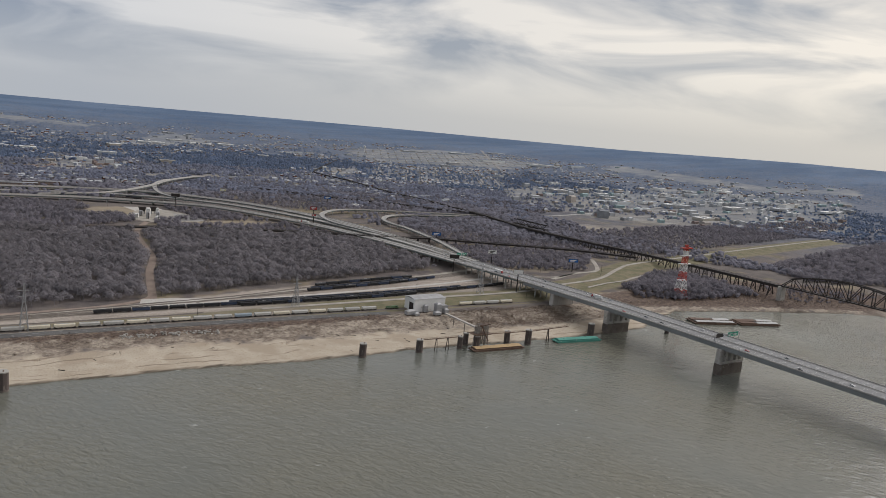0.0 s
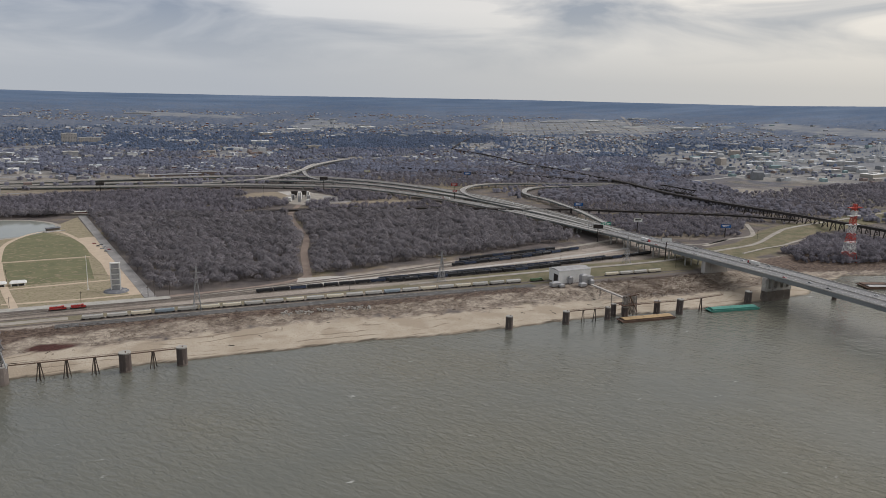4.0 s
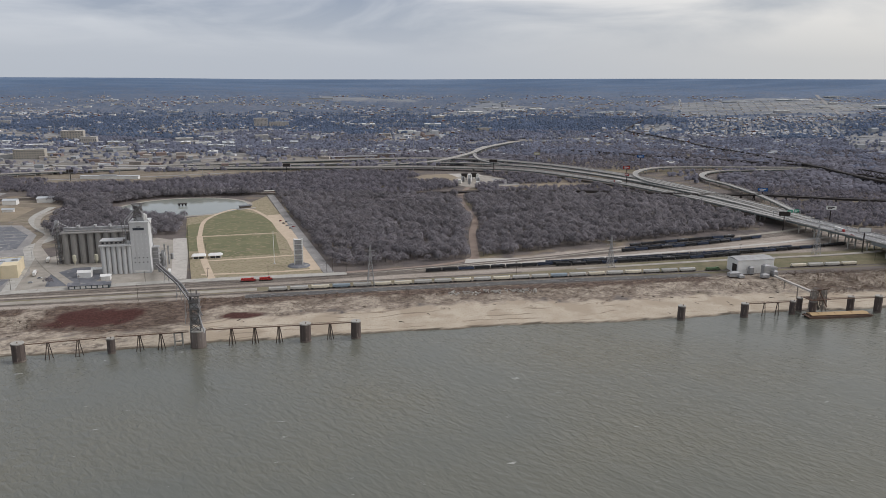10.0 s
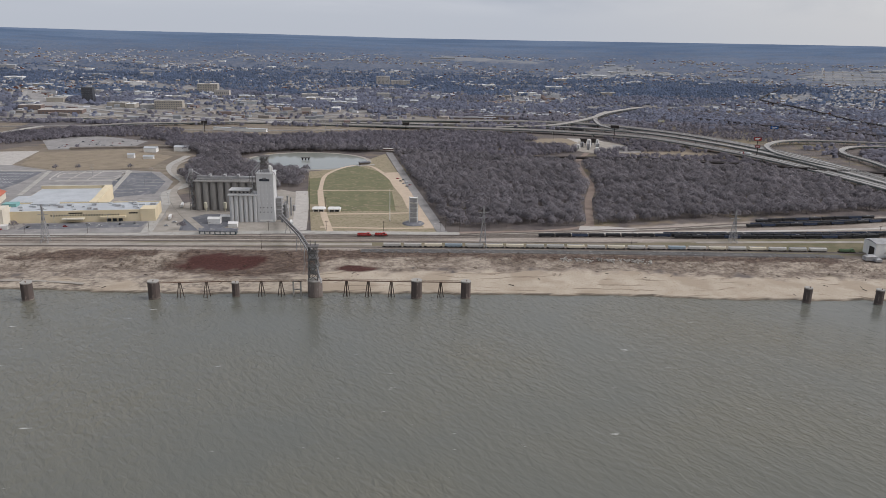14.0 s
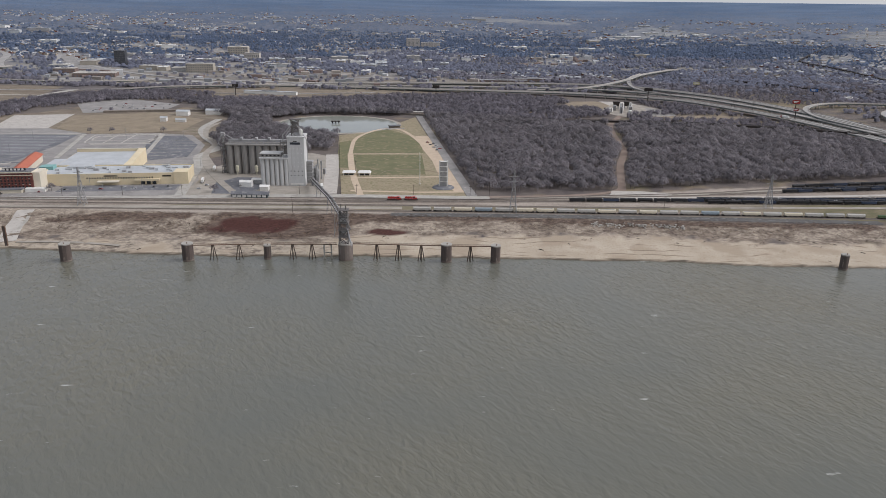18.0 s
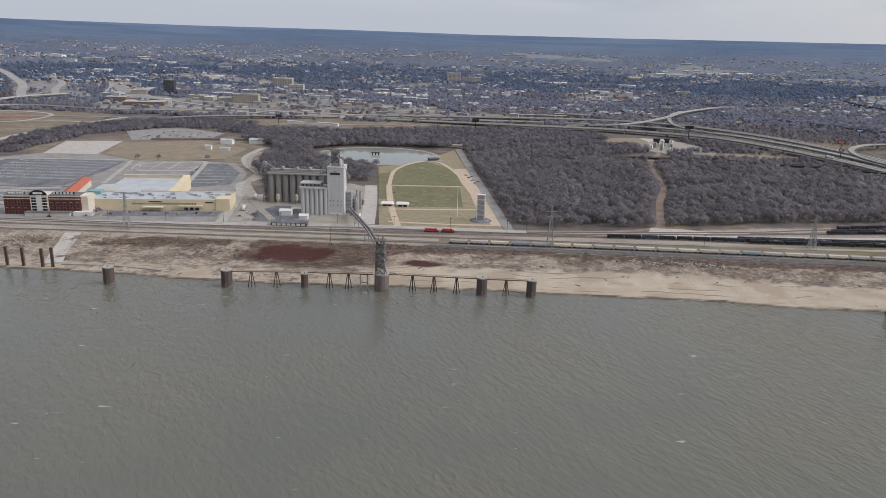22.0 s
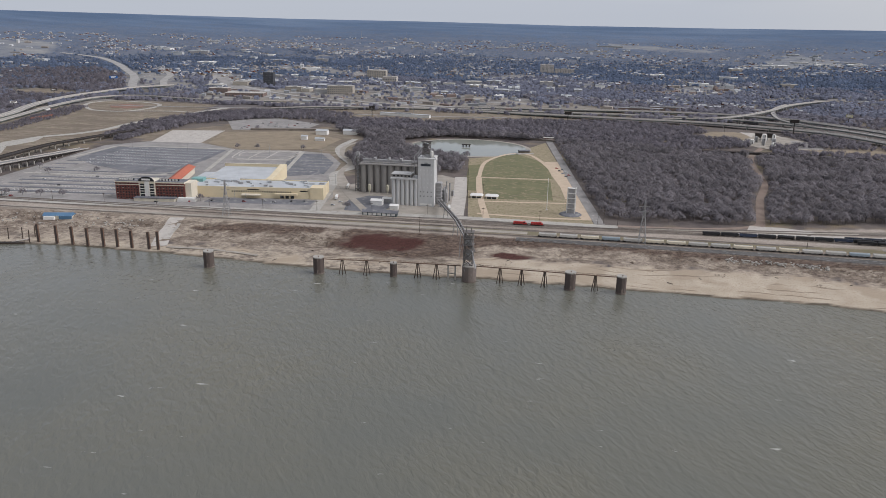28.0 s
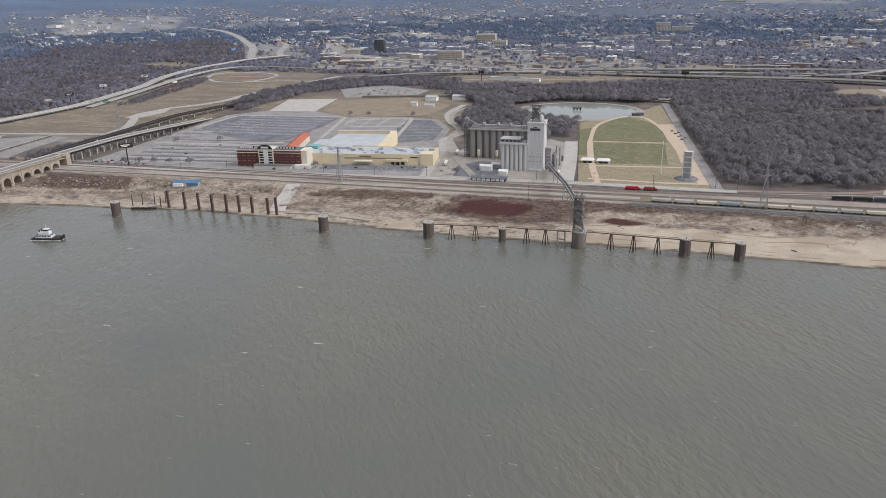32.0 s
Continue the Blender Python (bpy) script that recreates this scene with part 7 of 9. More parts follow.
part("cream_link", Build().box(79.1, 2, 0, 86, 22, 19.5), M_STUCCO, hotel)
part("side_block", Build().box(72, -6, 0, 92, 1.9, 4), M_PAINT_W, hotel)

boathouse = thing("boathouse", "blue-roofed river boathouse on the bank", "boathouse", (-527, 682, 5.4), 12)
part("wall_shell", Build().box(0, 0, 0, 29, 8, 3.6), M_STUCCO, boathouse)
M_BLUE = mat("blue_metal_roof", (0.10, 0.19, 0.30), (0.075, 0.145, 0.235), rough=0.5)
part("roof", Build().loft([[(-0.8, -0.8, 3.6), (29.8, -0.8, 3.6), (29.8, 8.8, 3.6), (-0.8, 8.8, 3.6)], [(-0.8, 3.8, 6), (29.8, 3.8, 6), (29.8, 4.2, 6), (-0.8, 4.2, 6)]]), M_BLUE, boathouse)
part("porch", Build().box(1, -3, 0, 12, -0.05, 3), M_PAINT_W, boathouse)
part("end_panel", Build().box(16, -1.2, 0, 29, -0.1, 3.4), M_BLUE, boathouse)
for x, y, w, d, h, lab in ((-430, 1275, 20, 14, 7, "white storage shed behind the field"), (-436, 1215, 10, 7, 6, "small white hut by the far road"), (-410, 1210, 16, 5, 4, "low white trailer building"), (-385, 1290, 24, 16, 7, "white gabled storage barn")):
    s = thing("shed", lab, "shed", (x, y, 9))
    part("wall_shell", Build().box(0, 0, 0, w, d, h), M_PAINT_W, s)
    part("roof", Build().loft([[(-0.6, -0.6, h), (w + 0.6, -0.6, h), (w + 0.6, d + 0.6, h), (-0.6, d + 0.6, h)], [(-0.6, d / 2 - 0.3, h + 2), (w + 0.6, d / 2 - 0.3, h + 2), (w + 0.6, d / 2 + 0.3, h + 2), (-0.6, d / 2 + 0.3, h + 2)]]), M_ROOF_W, s)


# ---- trains ----
def along(line, d):
    """The place and heading d metres along a line."""
    for a, b in zip(line, line[1:]):
        n = (b - a).length
        if d <= n:
            return a.lerp(b, d / n), math.degrees(math.atan2(b.y - a.y, b.x - a.x))
        d -= n
    return line[-1], 0.0


def at_x(line, x):
    run = 0.0
    for a, b in zip(line, line[1:]):
        if a.x <= x <= b.x:
            return run + (b - a).length * (x - a.x) / (b.x - a.x)
        run += (b - a).length
    return run


def truck_parts(ob, x):
    t = part("bogie", Build().box(x - 1.4, -1.0, 0.75, x + 1.4, 1.0, 1.15), M_IRON, ob)
    for dx in (-0.9, 0.9):
        part("wheelset", Build().beam((x + dx, -0.95, 1.05), (x + dx, 0.95, 1.05), 0.86, n=10), M_STEEL, t)


def hopper_car(material, label, length=18.6):
    ob = thing("hopper_car", label, "railway wagon", group="covered hopper train")
    h = length / 2
    prof = [(-1.5, 1.9), (1.5, 1.9), (1.6, 2.3), (1.6, 4.1), (1.1, 4.75), (-1.1, 4.75), (-1.6, 4.1), (-1.6, 2.3)]
    part("body", Build().loft([[(x, y, z if f else max(z, 2.5)) for y, z in prof] for x, f in ((-h + 0.9, 0), (-h + 2.6, 1), (h - 2.6, 1), (h - 0.9, 0))]), material, ob)
    part("roof_hatch", Build().box(-h + 2, -0.4, 4.76, h - 2, 0.4, 5.0), M_GALV, ob)
    for k in range(3):
        c = -h * 0.5 + k * h * 0.5
        part("hopper_bay", Build().loft([[(c - 1.7, -1.3, 1.9), (c + 1.7, -1.3, 1.9), (c + 1.7, 1.3, 1.9), (c - 1.7, 1.3, 1.9)][::-1], [(c - 0.6, -0.6, 0.95), (c + 0.6, -0.6, 0.95), (c + 0.6, 0.6, 0.95), (c - 0.6, 0.6, 0.95)][::-1]]), material, ob)
    for k in range(9):
        x = -h + 2.4 + k * (length - 4.8) / 8
        part("side_rib", Build().box(x - 0.07, -1.68, 2.3, x + 0.07, 1.68, 4.1), material, ob)
    part("sill", Build().box(-h, -1.3, 1.3, h, 1.3, 1.55), M_IRON, ob)
    for s in (-1, 1):
        part("coupler", Build().box(s * h - 0.5, -0.2, 1.0, s * h + 0.5, 0.2, 1.3), M_IRON, ob)
        part("end_ladder", Build().box(s * (h - 0.4) - 0.08, -1.3, 1.55, s * (h - 0.4) + 0.08, -0.9, 4.4), M_GALV, ob)
        truck_parts(ob, s * (h - 2.0))
    return ob


def gondola(material, label, length=16.5):
    ob = thing("gondola_car", label, "railway wagon", group="coal wagons")
    h = length / 2
    part("tub", Build().loft([[(-h + 0.4, -1.5, 1.4), (h - 0.4, -1.5, 1.4), (h - 0.4, 1.5, 1.4), (-h + 0.4, 1.5, 1.4)], [(-h, -1.6, 1.9), (h, -1.6, 1.9), (h, 1.6, 1.9), (-h, 1.6, 1.9)], [(-h, -1.6, 3.9), (h, -1.6, 3.9), (h, 1.6, 3.9), (-h, 1.6, 3.9)]]), material, ob)
    for s in (-1, 1):
        part("top_rim", Build().box(-h, s * 1.6 - 0.12, 3.9, h, s * 1.6 + 0.12, 4.1), material, ob)
        truck_parts(ob, s * (h - 2.0))
        part("coupler", Build().box(s * h - 0.5, -0.2, 1.0, s * h + 0.5, 0.2, 1.3), M_IRON, ob)
    for k in range(8):
        x = -h + 1 + k * (length - 2) / 7
        part("side_post", Build().box(x - 0.1, -1.72, 1.9, x + 0.1, 1.72, 3.9), material, ob)
    part("load", Build().loft([[(-h + 0.3, -1.45, 3.92), (h - 0.3, -1.45, 3.92), (h - 0.3, 1.45, 3.92), (-h + 0.3, 1.45, 3.92)], [(-h + 2, -0.5, 4.35), (h - 2, -0.5, 4.35), (h - 2, 0.5, 4.35), (-h + 2, 0.5, 4.35)]]), M_COAL, ob, "heap of dark coal")
    return ob


def tank_car(material, label, length=17.0):
    ob = thing("tank_car", label, "railway wagon", group="coal wagons")
    h = length / 2
    rings = [[(x, 1.55 * f * math.cos(a), 3.0 + 1.55 * f * math.sin(a)) for a in np.linspace(0, 2 * math.pi, 15)[:-1]] for x, f in ((-h + 0.6, 0.35), (-h + 0.9, 0.85), (-h + 1.5, 1), (h - 1.5, 1), (h - 0.9, 0.85), (h - 0.6, 0.35))]
    part("tank", Build().loft(rings), material, ob)
    part("dome", Build().cyl(0, 0, 4.4, 5.0, 0.6, n=10), material, ob)
    part("walkway", Build().box(-1.6, -1.2, 4.55, 1.6, 1.2, 4.65), M_GALV, ob)
    part("sill", Build().box(-h, -1.0, 1.2, h, 1.0, 1.45), M_IRON, ob)
    for s in (-1, 1):
        part("saddle", Build().box(s * (h - 3) - 0.4, -1.2, 1.45, s * (h - 3) + 0.4, 1.2, 2.2), M_IRON, ob)
        truck_parts(ob, s * (h - 2.0))
    return ob


M_COAL = mat("coal", (0.018, 0.018, 0.02), rough=0.7, scale=4, bump=0.5)
M_HOP = [mat("pale_grey_wagon_paint", (0.56, 0.54, 0.495), (0.42, 0.40, 0.365), rough=0.65, vary=0.12, stain=(0.27, 0.24, 0.205), stain_at=0.58),
         mat("cream_wagon_paint", (0.74, 0.67, 0.53), (0.60, 0.54, 0.42), rough=0.65, vary=0.12, stain=(0.27, 0.235, 0.19), stain_at=0.58),
         mat("blue_grey_wagon_paint", (0.34, 0.40, 0.44), (0.26, 0.305, 0.335), rough=0.65, vary=0.1, stain=(0.22, 0.2, 0.18), stain_at=0.6)]
M_BLACKCAR = mat("black_wagon_paint", (0.03, 0.031, 0.034), (0.02, 0.02, 0.022), rough=0.6, scale=2, vary=0.3)
M_DARKBLUE = mat("dark_blue_wagon_paint", (0.05, 0.068, 0.115), (0.032, 0.042, 0.07), rough=0.6, scale=2, vary=0.3)
M_RED = mat("red_locomotive_paint", (0.42, 0.035, 0.03), (0.33, 0.03, 0.025), rough=0.5)
M_GREENLOCO = mat("green_locomotive_paint", (0.12, 0.19, 0.09), (0.09, 0.145, 0.07), rough=0.6, stain=(0.42, 0.36, 0.12), stain_at=0.62)
HOPS = [hopper_car(m, l) for m, l in zip(M_HOP, ("pale grey covered hopper wagon with rust streaks", "cream covered hopper wagon with rust streaks", "blue-grey covered hopper wagon"))]
LIFT = 0.0


def couple(models, line, x0, count, pitch, order):
    """A train of copies from x0 on; the models stand first."""
    used = set()
    d = at_x(line, x0)
    for k in range(count):
        p, a = along(line, d + k * pitch)
        m = models[order[k % len(order)]]
        place = pose(p.x, p.y, p.z + LIFT, 0, 0, a)
        if id(m) in used or m.get("stands"):
            copy_thing(m, place)
        else:
            m.matrix_basis = place
            m["stands"] = 1
            used.add(id(m))


couple(HOPS, LINES["grain"], -10, 22, 20.1, (0, 0, 1, 2, 0, 1, 1, 0, 0, 1, 0, 1, 0, 0, 2, 0, 1, 0, 1, 0))
couple(HOPS, LINES["grain"], 540, 4, 20.1, (1, 0, 0, 1))
GONS = [gondola(M_BLACKCAR, "black coal wagon heaped with dark coal"), gondola(M_DARKBLUE, "dark blue coal wagon heaped with dark coal"), tank_car(M_BLACKCAR, "black tank wagon on the coal sidings")]
couple(GONS, LINES["coal_a"], 150, 30, 17.6, (0, 0, 1, 0, 2, 0, 0, 1))
couple(GONS, LINES["coal_e"], 285, 18, 17.6, (1, 1, 0, 1, 2, 1))
couple(GONS, LINES["coal_f"], 400, 9, 17.6, (1, 0, 1, 1))
couple(GONS, LINES["coal_b"], 292, 13, 17.6, (0, 2, 0, 1, 0, 0))
couple(GONS, LINES["coal_c"], 392, 12, 17.6, (0, 1, 0, 2, 1))
couple(GONS, LINES["coal_d"], 412, 9, 17.6, (2, 0, 0, 1))


def locomotive(material, label, length):
    ob = thing("locomotive", label, "locomotive", group="locomotives")
    h = length / 2
    part("frame", Build().box(-h, -1.5, 1.1, h, 1.5, 1.7), M_IRON, ob)
    part("long_hood", Build().loft([[(x, y, z) for y, z in ((-0.95, 1.7), (0.95, 1.7), (0.95, 3.9), (0.6, 4.2), (-0.6, 4.2), (-0.95, 3.9))] for x in (-h + 0.8, h - 5.0)]), material, ob)
    cab = part("cab", Build().box(h - 4.9, -1.5, 1.7, h - 2.4, 1.5, 4.5), material, ob)
    part("cab_window", Build().box(h - 4.6, -1.54, 3.3, h - 2.8, 1.54, 4.1), M_GLASS, cab)
    part("nose", Build().box(h - 2.35, -0.9, 1.7, h - 0.7, 0.9, 3.1), material, ob)
    part("fuel_tank", Build().box(-2.2, -1.3, 0.75, 2.2, 1.3, 1.1), M_IRON, ob)
    for k in range(3):
        part("fan", Build().cyl(-h + 2.5 + k * 2, 0, 4.2, 4.4, 0.55, n=10), M_IRON, ob)
    for s in (-1, 1):
        part("handrail", Build().box(-h + 0.4, s * 1.45 - 0.04, 2.6, h - 5, s * 1.45 + 0.04, 2.7), M_GALV, ob)
        truck_parts(ob, s * (h - 3.2))
    return ob


for m, lab, line_, x, ln in ((M_RED, "red diesel switch locomotive", "coal_b", -39, 15.5), (M_RED, "red diesel locomotive with a short hood", "coal_b", -22, 14.0), (M_GREENLOCO, "green and yellow diesel locomotive behind the hoppers", "grain", 441, 17)):
    p, a = along(LINES[line_], at_x(LINES[line_], x))
    locomotive(m, lab, ln).matrix_basis = pose(p.x, p.y, p.z + LIFT, 0, 0, a)


# ---- park furniture ----
sx, sy = 12.0, 808.0
ov = thing("overlook_sign_tower", "tall white framed monument tower in the park", "tower", (sx, sy, 9), -6)
for dx in (-4.2, 4.2):
    for dy in (-1.5, 1.5):
        part("post", Build().box(dx - 0.5, dy - 0.5, 0, dx + 0.5, dy + 0.5, 30), M_PAINT_W, ov)
for k in range(5):
    part("panel", Build().box(-3.6, -1.2, 2 + k * 5.6, 3.6, 1.2, 6.4 + k * 5.6), M_GALV, ov, "grey framed panel")
    part("cross_rail", Build().box(-4.7, -2, 6.5 + k * 5.6, 4.7, 2, 7.1 + k * 5.6), M_PAINT_W, ov)
part("plinth", Build().turned(0, 0, [(13, -0.4), (11, 1.2), (6, 2.0)], 20), M_LOT_DARK, ov, "dark mounded base")
for x, w, lab in ((-104, 14, "white park pavilion with an open front"), (-86, 14, "twin white park pavilion")):
    pv = thing("pavilion", lab, "pavilion", (x, 860, 9), 3, "park pavilions")
    part("wall_shell", Build().box(0, 0, 0, w, 8, 3.2), M_STUCCO, pv)
    part("roof", Build().loft([[(-0.8, -0.8, 3.2), (w + 0.8, -0.8, 3.2), (w + 0.8, 8.8, 3.2), (-0.8, 8.8, 3.2)], [(1, 3.6, 5.4), (w - 1, 3.6, 5.4), (w - 1, 4.4, 5.4), (1, 4.4, 5.4)]]), M_PAINT_W, pv)
    # dark slab on the solid wall, drawn for the shade within the front
    part("opening_shade", Build().box(1.5, -0.12, 0.3, w - 1.5, 0.1, 2.4), M_GLASS, pv)
    for k in range(3):
        part("column", Build().box(1 + k * (w - 2.6) / 2, -0.9, 0, 1.5 + k * (w - 2.6) / 2, -0.5, 3.2), M_PAINT_W, pv)
fp = thing("flagpole", "tall slim white flagpole on the lawn", "flagpole", (-14, 822, 9))
part("pole", Build().turned(0, 0, [(0.35, 0), (0.3, 14), (0.18, 36)], 8), M_PAINT_W, fp)
part("footing", Build().cyl(0, 0, 0, 0.6, 1.4, n=12), M_CONC_PALE, fp)
pump = thing("pump_house", "low dark stone pump house by the pond", "building", (-66, 1172, 9), 20)
part("wall_shell", Build().box(0, 0, 0, 16, 8, 4), M_CONC_DARK, pump)
part("roof", Build().box(-1, -1, 4, 17, 9, 4.8), M_LOT_DARK, pump)
part("deck", Build().box(-6, -5, 0, 22, -0.05, 1.0), M_CONC, pump)
fount = thing("fountain_platform", "dark fountain platform standing in the pond", "fountain", (-156, 1217, 9.2))
for dx in (-5, 0, 5):
    part("pier", Build().box(dx - 0.8, -1, -0.6, dx + 0.8, 1, 3), M_IRON, fount)
part("nozzle_deck", Build().box(-7, -2.5, 3, 7, 2.5, 4), M_IRON, fount)
gate = thing("gatehouse", "small brick gatehouse at the end of the park drive", "building", (-34, 1312, 9))
part("wall_shell", Build().box(0, 0, 0, 18, 8, 4.5), M_BRICK, gate)
part("roof", Build().box(-0.6, -0.6, 4.5, 18.6, 8.6, 5.4), M_CONC, gate)
part("door", Build().box(7, -0.12, 0, 10, 0.1, 3), M_PAINT_W, gate)
fence = thing("park_fence", "dark fence along the edge of the park", "fence")
for k in range(48):
    f = k / 47
    part("post", Build().box(-97.2 - 38 * f * 0.93, 775 + 290 * f, 9, -96.9 - 38 * f * 0.93, 775.3 + 290 * f, 11), M_IRON, fence)
part("rail", Build().beam((-97, 775, 10.8), (-132.3, 1065, 10.8), 0.15), M_IRON, fence)
part("rail", Build().beam((-97, 775, 9.8), (-132.3, 1065, 9.8), 0.15), M_IRON, fence)

# ---- vehicles ----
CAR_PAINT = [mat(n, c, rough=0.35, spec=0.5, bump=0) for n, c in (("white_car_paint", (0.7, 0.7, 0.7)), ("black_car_paint", (0.02, 0.02, 0.022)), ("grey_car_paint", (0.2, 0.21, 0.22)), ("red_car_paint", (0.32, 0.03, 0.03)), ("silver_car_paint", (0.45, 0.46, 0.47)))]
M_TYRE = mat("tyre_rubber", (0.02, 0.02, 0.02), rough=0.9)


def car(material, label):
    ob = thing("car", label, "car", group="cars")
    side = [(-2.2, 0.35), (2.2, 0.35), (2.25, 0.8), (1.2, 0.98), (-2.1, 1.0), (-2.25, 0.7)]
    part("body", Build().loft([[(x, y, z) for x, z in side] for y in (-0.9, 0.9)]), material, ob)
    part("cabin", Build().loft([[(-1.9, -0.82, 0.98), (0.9, -0.82, 0.98), (0.9, 0.82, 0.98), (-1.9, 0.82, 0.98)], [(-1.4, -0.68, 1.5), (0.2, -0.68, 1.5), (0.2, 0.68, 1.5), (-1.4, 0.68, 1.5)]]), M_GLASS, ob, "dark glazed cabin")
    part("roof", Build().box(-1.4, -0.68, 1.5, 0.2, 0.68, 1.56), material, ob)
    for x in (-1.4, 1.4):
        for y in (-0.85, 0.85):
            part("wheel", Build().beam((x, y - 0.1, 0.34), (x, y + 0.1, 0.34), 0.68, n=10), M_TYRE, ob)
    return ob


def truck(label):
    ob = thing("semi_truck", label, "truck", group="trucks")
    t = part("trailer", Build().box(-8, -1.25, 1.2, 5.6, 1.25, 4.1), M_PAINT_W, ob)
    part("tractor_cab", Build().loft([[(5.8, -1.2, 0.7), (8.6, -1.2, 0.7), (8.6, 1.2, 0.7), (5.8, 1.2, 0.7)], [(5.8, -1.2, 3.5), (7.6, -1.1, 3.5), (7.6, 1.1, 3.5), (5.8, 1.2, 3.5)]]), CAR_PAINT[3], ob)
    for x in (-6.5, -5.3, 5.0, 7.8):
        for y in (-1.1, 1.1):
            part("wheel", Build().beam((x, y - 0.15, 0.5), (x, y + 0.15, 0.5), 1.0, n=10), M_TYRE, ob)
    return ob


CARS = [car(m, l) for m, l in zip(CAR_PAINT, ("white car", "black car", "grey car", "red car", "silver car"))]
for c, l in zip(CARS, ("white saloon car on grey concrete", "black saloon car on the concrete roadway", "grey saloon car parked on asphalt", "red saloon car on the roadway", "silver saloon car on the roadway")):
    tagged(c, l)
spots = []
vr = np.random.RandomState(11)
for y in (300, 345, 372, 402, 448, 470, 505, 530, 556, 604, 640, 690, 720, 760, 805, 850):
    lane = vr.choice([-15, -11.4, -7.8, 7.8, 11.4, 15])
    z = float(np.interp(y, [120, 420, 580, 740, 880], [30, 30.5, 30, 26.5, 22]))
    spots.append((674 + lane, y, z, 90 if lane > 0 else -90))
for k in range(15):
    spots.append((-690 + 10 * (k % 8) + vr.uniform(-2, 2), 752 + 9 * (k // 8), Z + 0.1, 80))
for x, y in ((-388, 780), (-372, 790), (-352, 784), (-330, 792), (-318, 788), (-300, 796), (-286, 800), (-410, 770), (-250, 790), (-246, 806), (-445, 760)):
    spots.append((x, y, Z + 0.2, vr.choice([5, 95])))
for k in range(7):
    spots.append((6 - k * 2.2 + (k % 2) * 6, 1010 + k * 9, Z + 0.3, 10))
for k in range(26):
    spots.append((-590 + vr.uniform(0, 115), 1310 + vr.uniform(0, 90), Z + 0.12, vr.choice([20, 110])))
for x, y, z, a in ((-640, 840, Z + 0.1, 5), (-600, 812, Z + 0.1, 5), (-585, 868, Z + 0.1, 5), (-150, 1600, Z, 0), (-722, 800, 21.7, 90), (-716, 980, 19.4, 92), (640, 1150, 16.4, 105), (594, 1300, 16, 118), (430, 1520, 16, 150), (550, 1590, 17, 130), (690, 1190, 17, 95), (696, 1080, 18, 95)):
    spots.append((x, y, z, a))
for k, (x, y, z, a) in enumerate(spots):
    c = CARS[k % 5]
    place = pose(x, y, z, 0, 0, a)
    if k < 5:
        c.matrix_basis = place
    else:
        copy_thing(c, place)
trk = truck("white box trailer behind a red tractor unit")
trk.matrix_basis = pose(666, 790, 25.0, 0, 0, -90)
for x, y, z, a in ((682, 620, 29.3, 90), (600, 1285, 16, 115), (-1035, 1400, 15, 90), (-255, 822, Z + 0.1, 100), (-258, 880, Z + 0.1, 100), (-120, 800, Z + 0.3, 100)):
    copy_thing(trk, pose(x, y, z, 0, 0, a))

# ---- boats and barges ----
boat = thing("towboat", "small white river towboat with dark hull", "boat", (-538, 512, 0), 12)
part("hull", Build().loft([[(-13, -4.2, -0.5), (11, -4.2, -0.5), (13.5, -2.5, -0.3), (13.5, 2.5, -0.3), (11, 4.2, -0.5), (-13, 4.2, -0.5)], [(-13.5, -4.6, 2), (12, -4.6, 2), (15, -2.8, 2.2), (15, 2.8, 2.2), (12, 4.6, 2), (-13.5, 4.6, 2)]]), M_IRON, boat, "dark steel hull")
part("deckhouse", Build().box(-10, -3.2, 2, 5, 3.2, 4.8), M_PAINT_W, boat)
part("second_deck", Build().box(-7, -2.6, 4.9, 3, 2.6, 7.2), M_PAINT_W, boat)
pilot = part("pilothouse", Build().loft([[(-2.4, -2, 7.3), (2, -2, 7.3), (2, 2, 7.3), (-2.4, 2, 7.3)], [(-2.6, -2.2, 10), (2.3, -2.2, 10), (2.3, 2.2, 10), (-2.6, 2.2, 10)]]), M_PAINT_W, boat)
part("pilothouse_window", Build().box(-2.52, -2.2, 8.4, 2.3, 2.2, 9.4), M_GLASS, pilot)
for k in range(5):
    part("deckhouse_window", Build().box(-9 + k * 2.8, -3.26, 3.2, -7.6 + k * 2.8, 3.26, 4.2), M_GLASS, boat)
part("deck_edge", Build().box(-10.6, -3.6, 4.8, 5.6, 3.6, 4.9), M_BLUE, boat)
for y in (-1.6, 1.6):
    part("exhaust_stack", Build().cyl(-6, y, 7.2, 9.6, 0.5, n=10), M_IRON, boat)
    part("push_knee", Build().box(13.6, y - 0.5, 0.5, 15, y + 0.5, 4), M_IRON, boat)
part("mast", Build().beam((0, 0, 10), (0, 0, 14), 0.2), M_PAINT_W, boat)
part("bow_wave", Build().loft([[(-15, -5.4, -0.2), (13, -5.2, -0.2), (15.6, 0, -0.2), (13, 5.2, -0.2), (-15, 5.4, -0.2)], [(-14, -4.8, 0.14), (12, -4.7, 0.14), (15.2, 0, 0.14), (12, 4.7, 0.14), (-14, 4.8, 0.14)]]), M_PAINT_W, boat, "thin white wash round the hull")
M_TANB = mat("tan_barge_cover", (0.42, 0.29, 0.15), (0.33, 0.23, 0.12), rough=0.75, vary=0.08)
M_TEALB = mat("green_barge_cover", (0.075, 0.27, 0.215), (0.06, 0.21, 0.17), rough=0.7, stain=(0.2, 0.3, 0.26), stain_at=0.62)
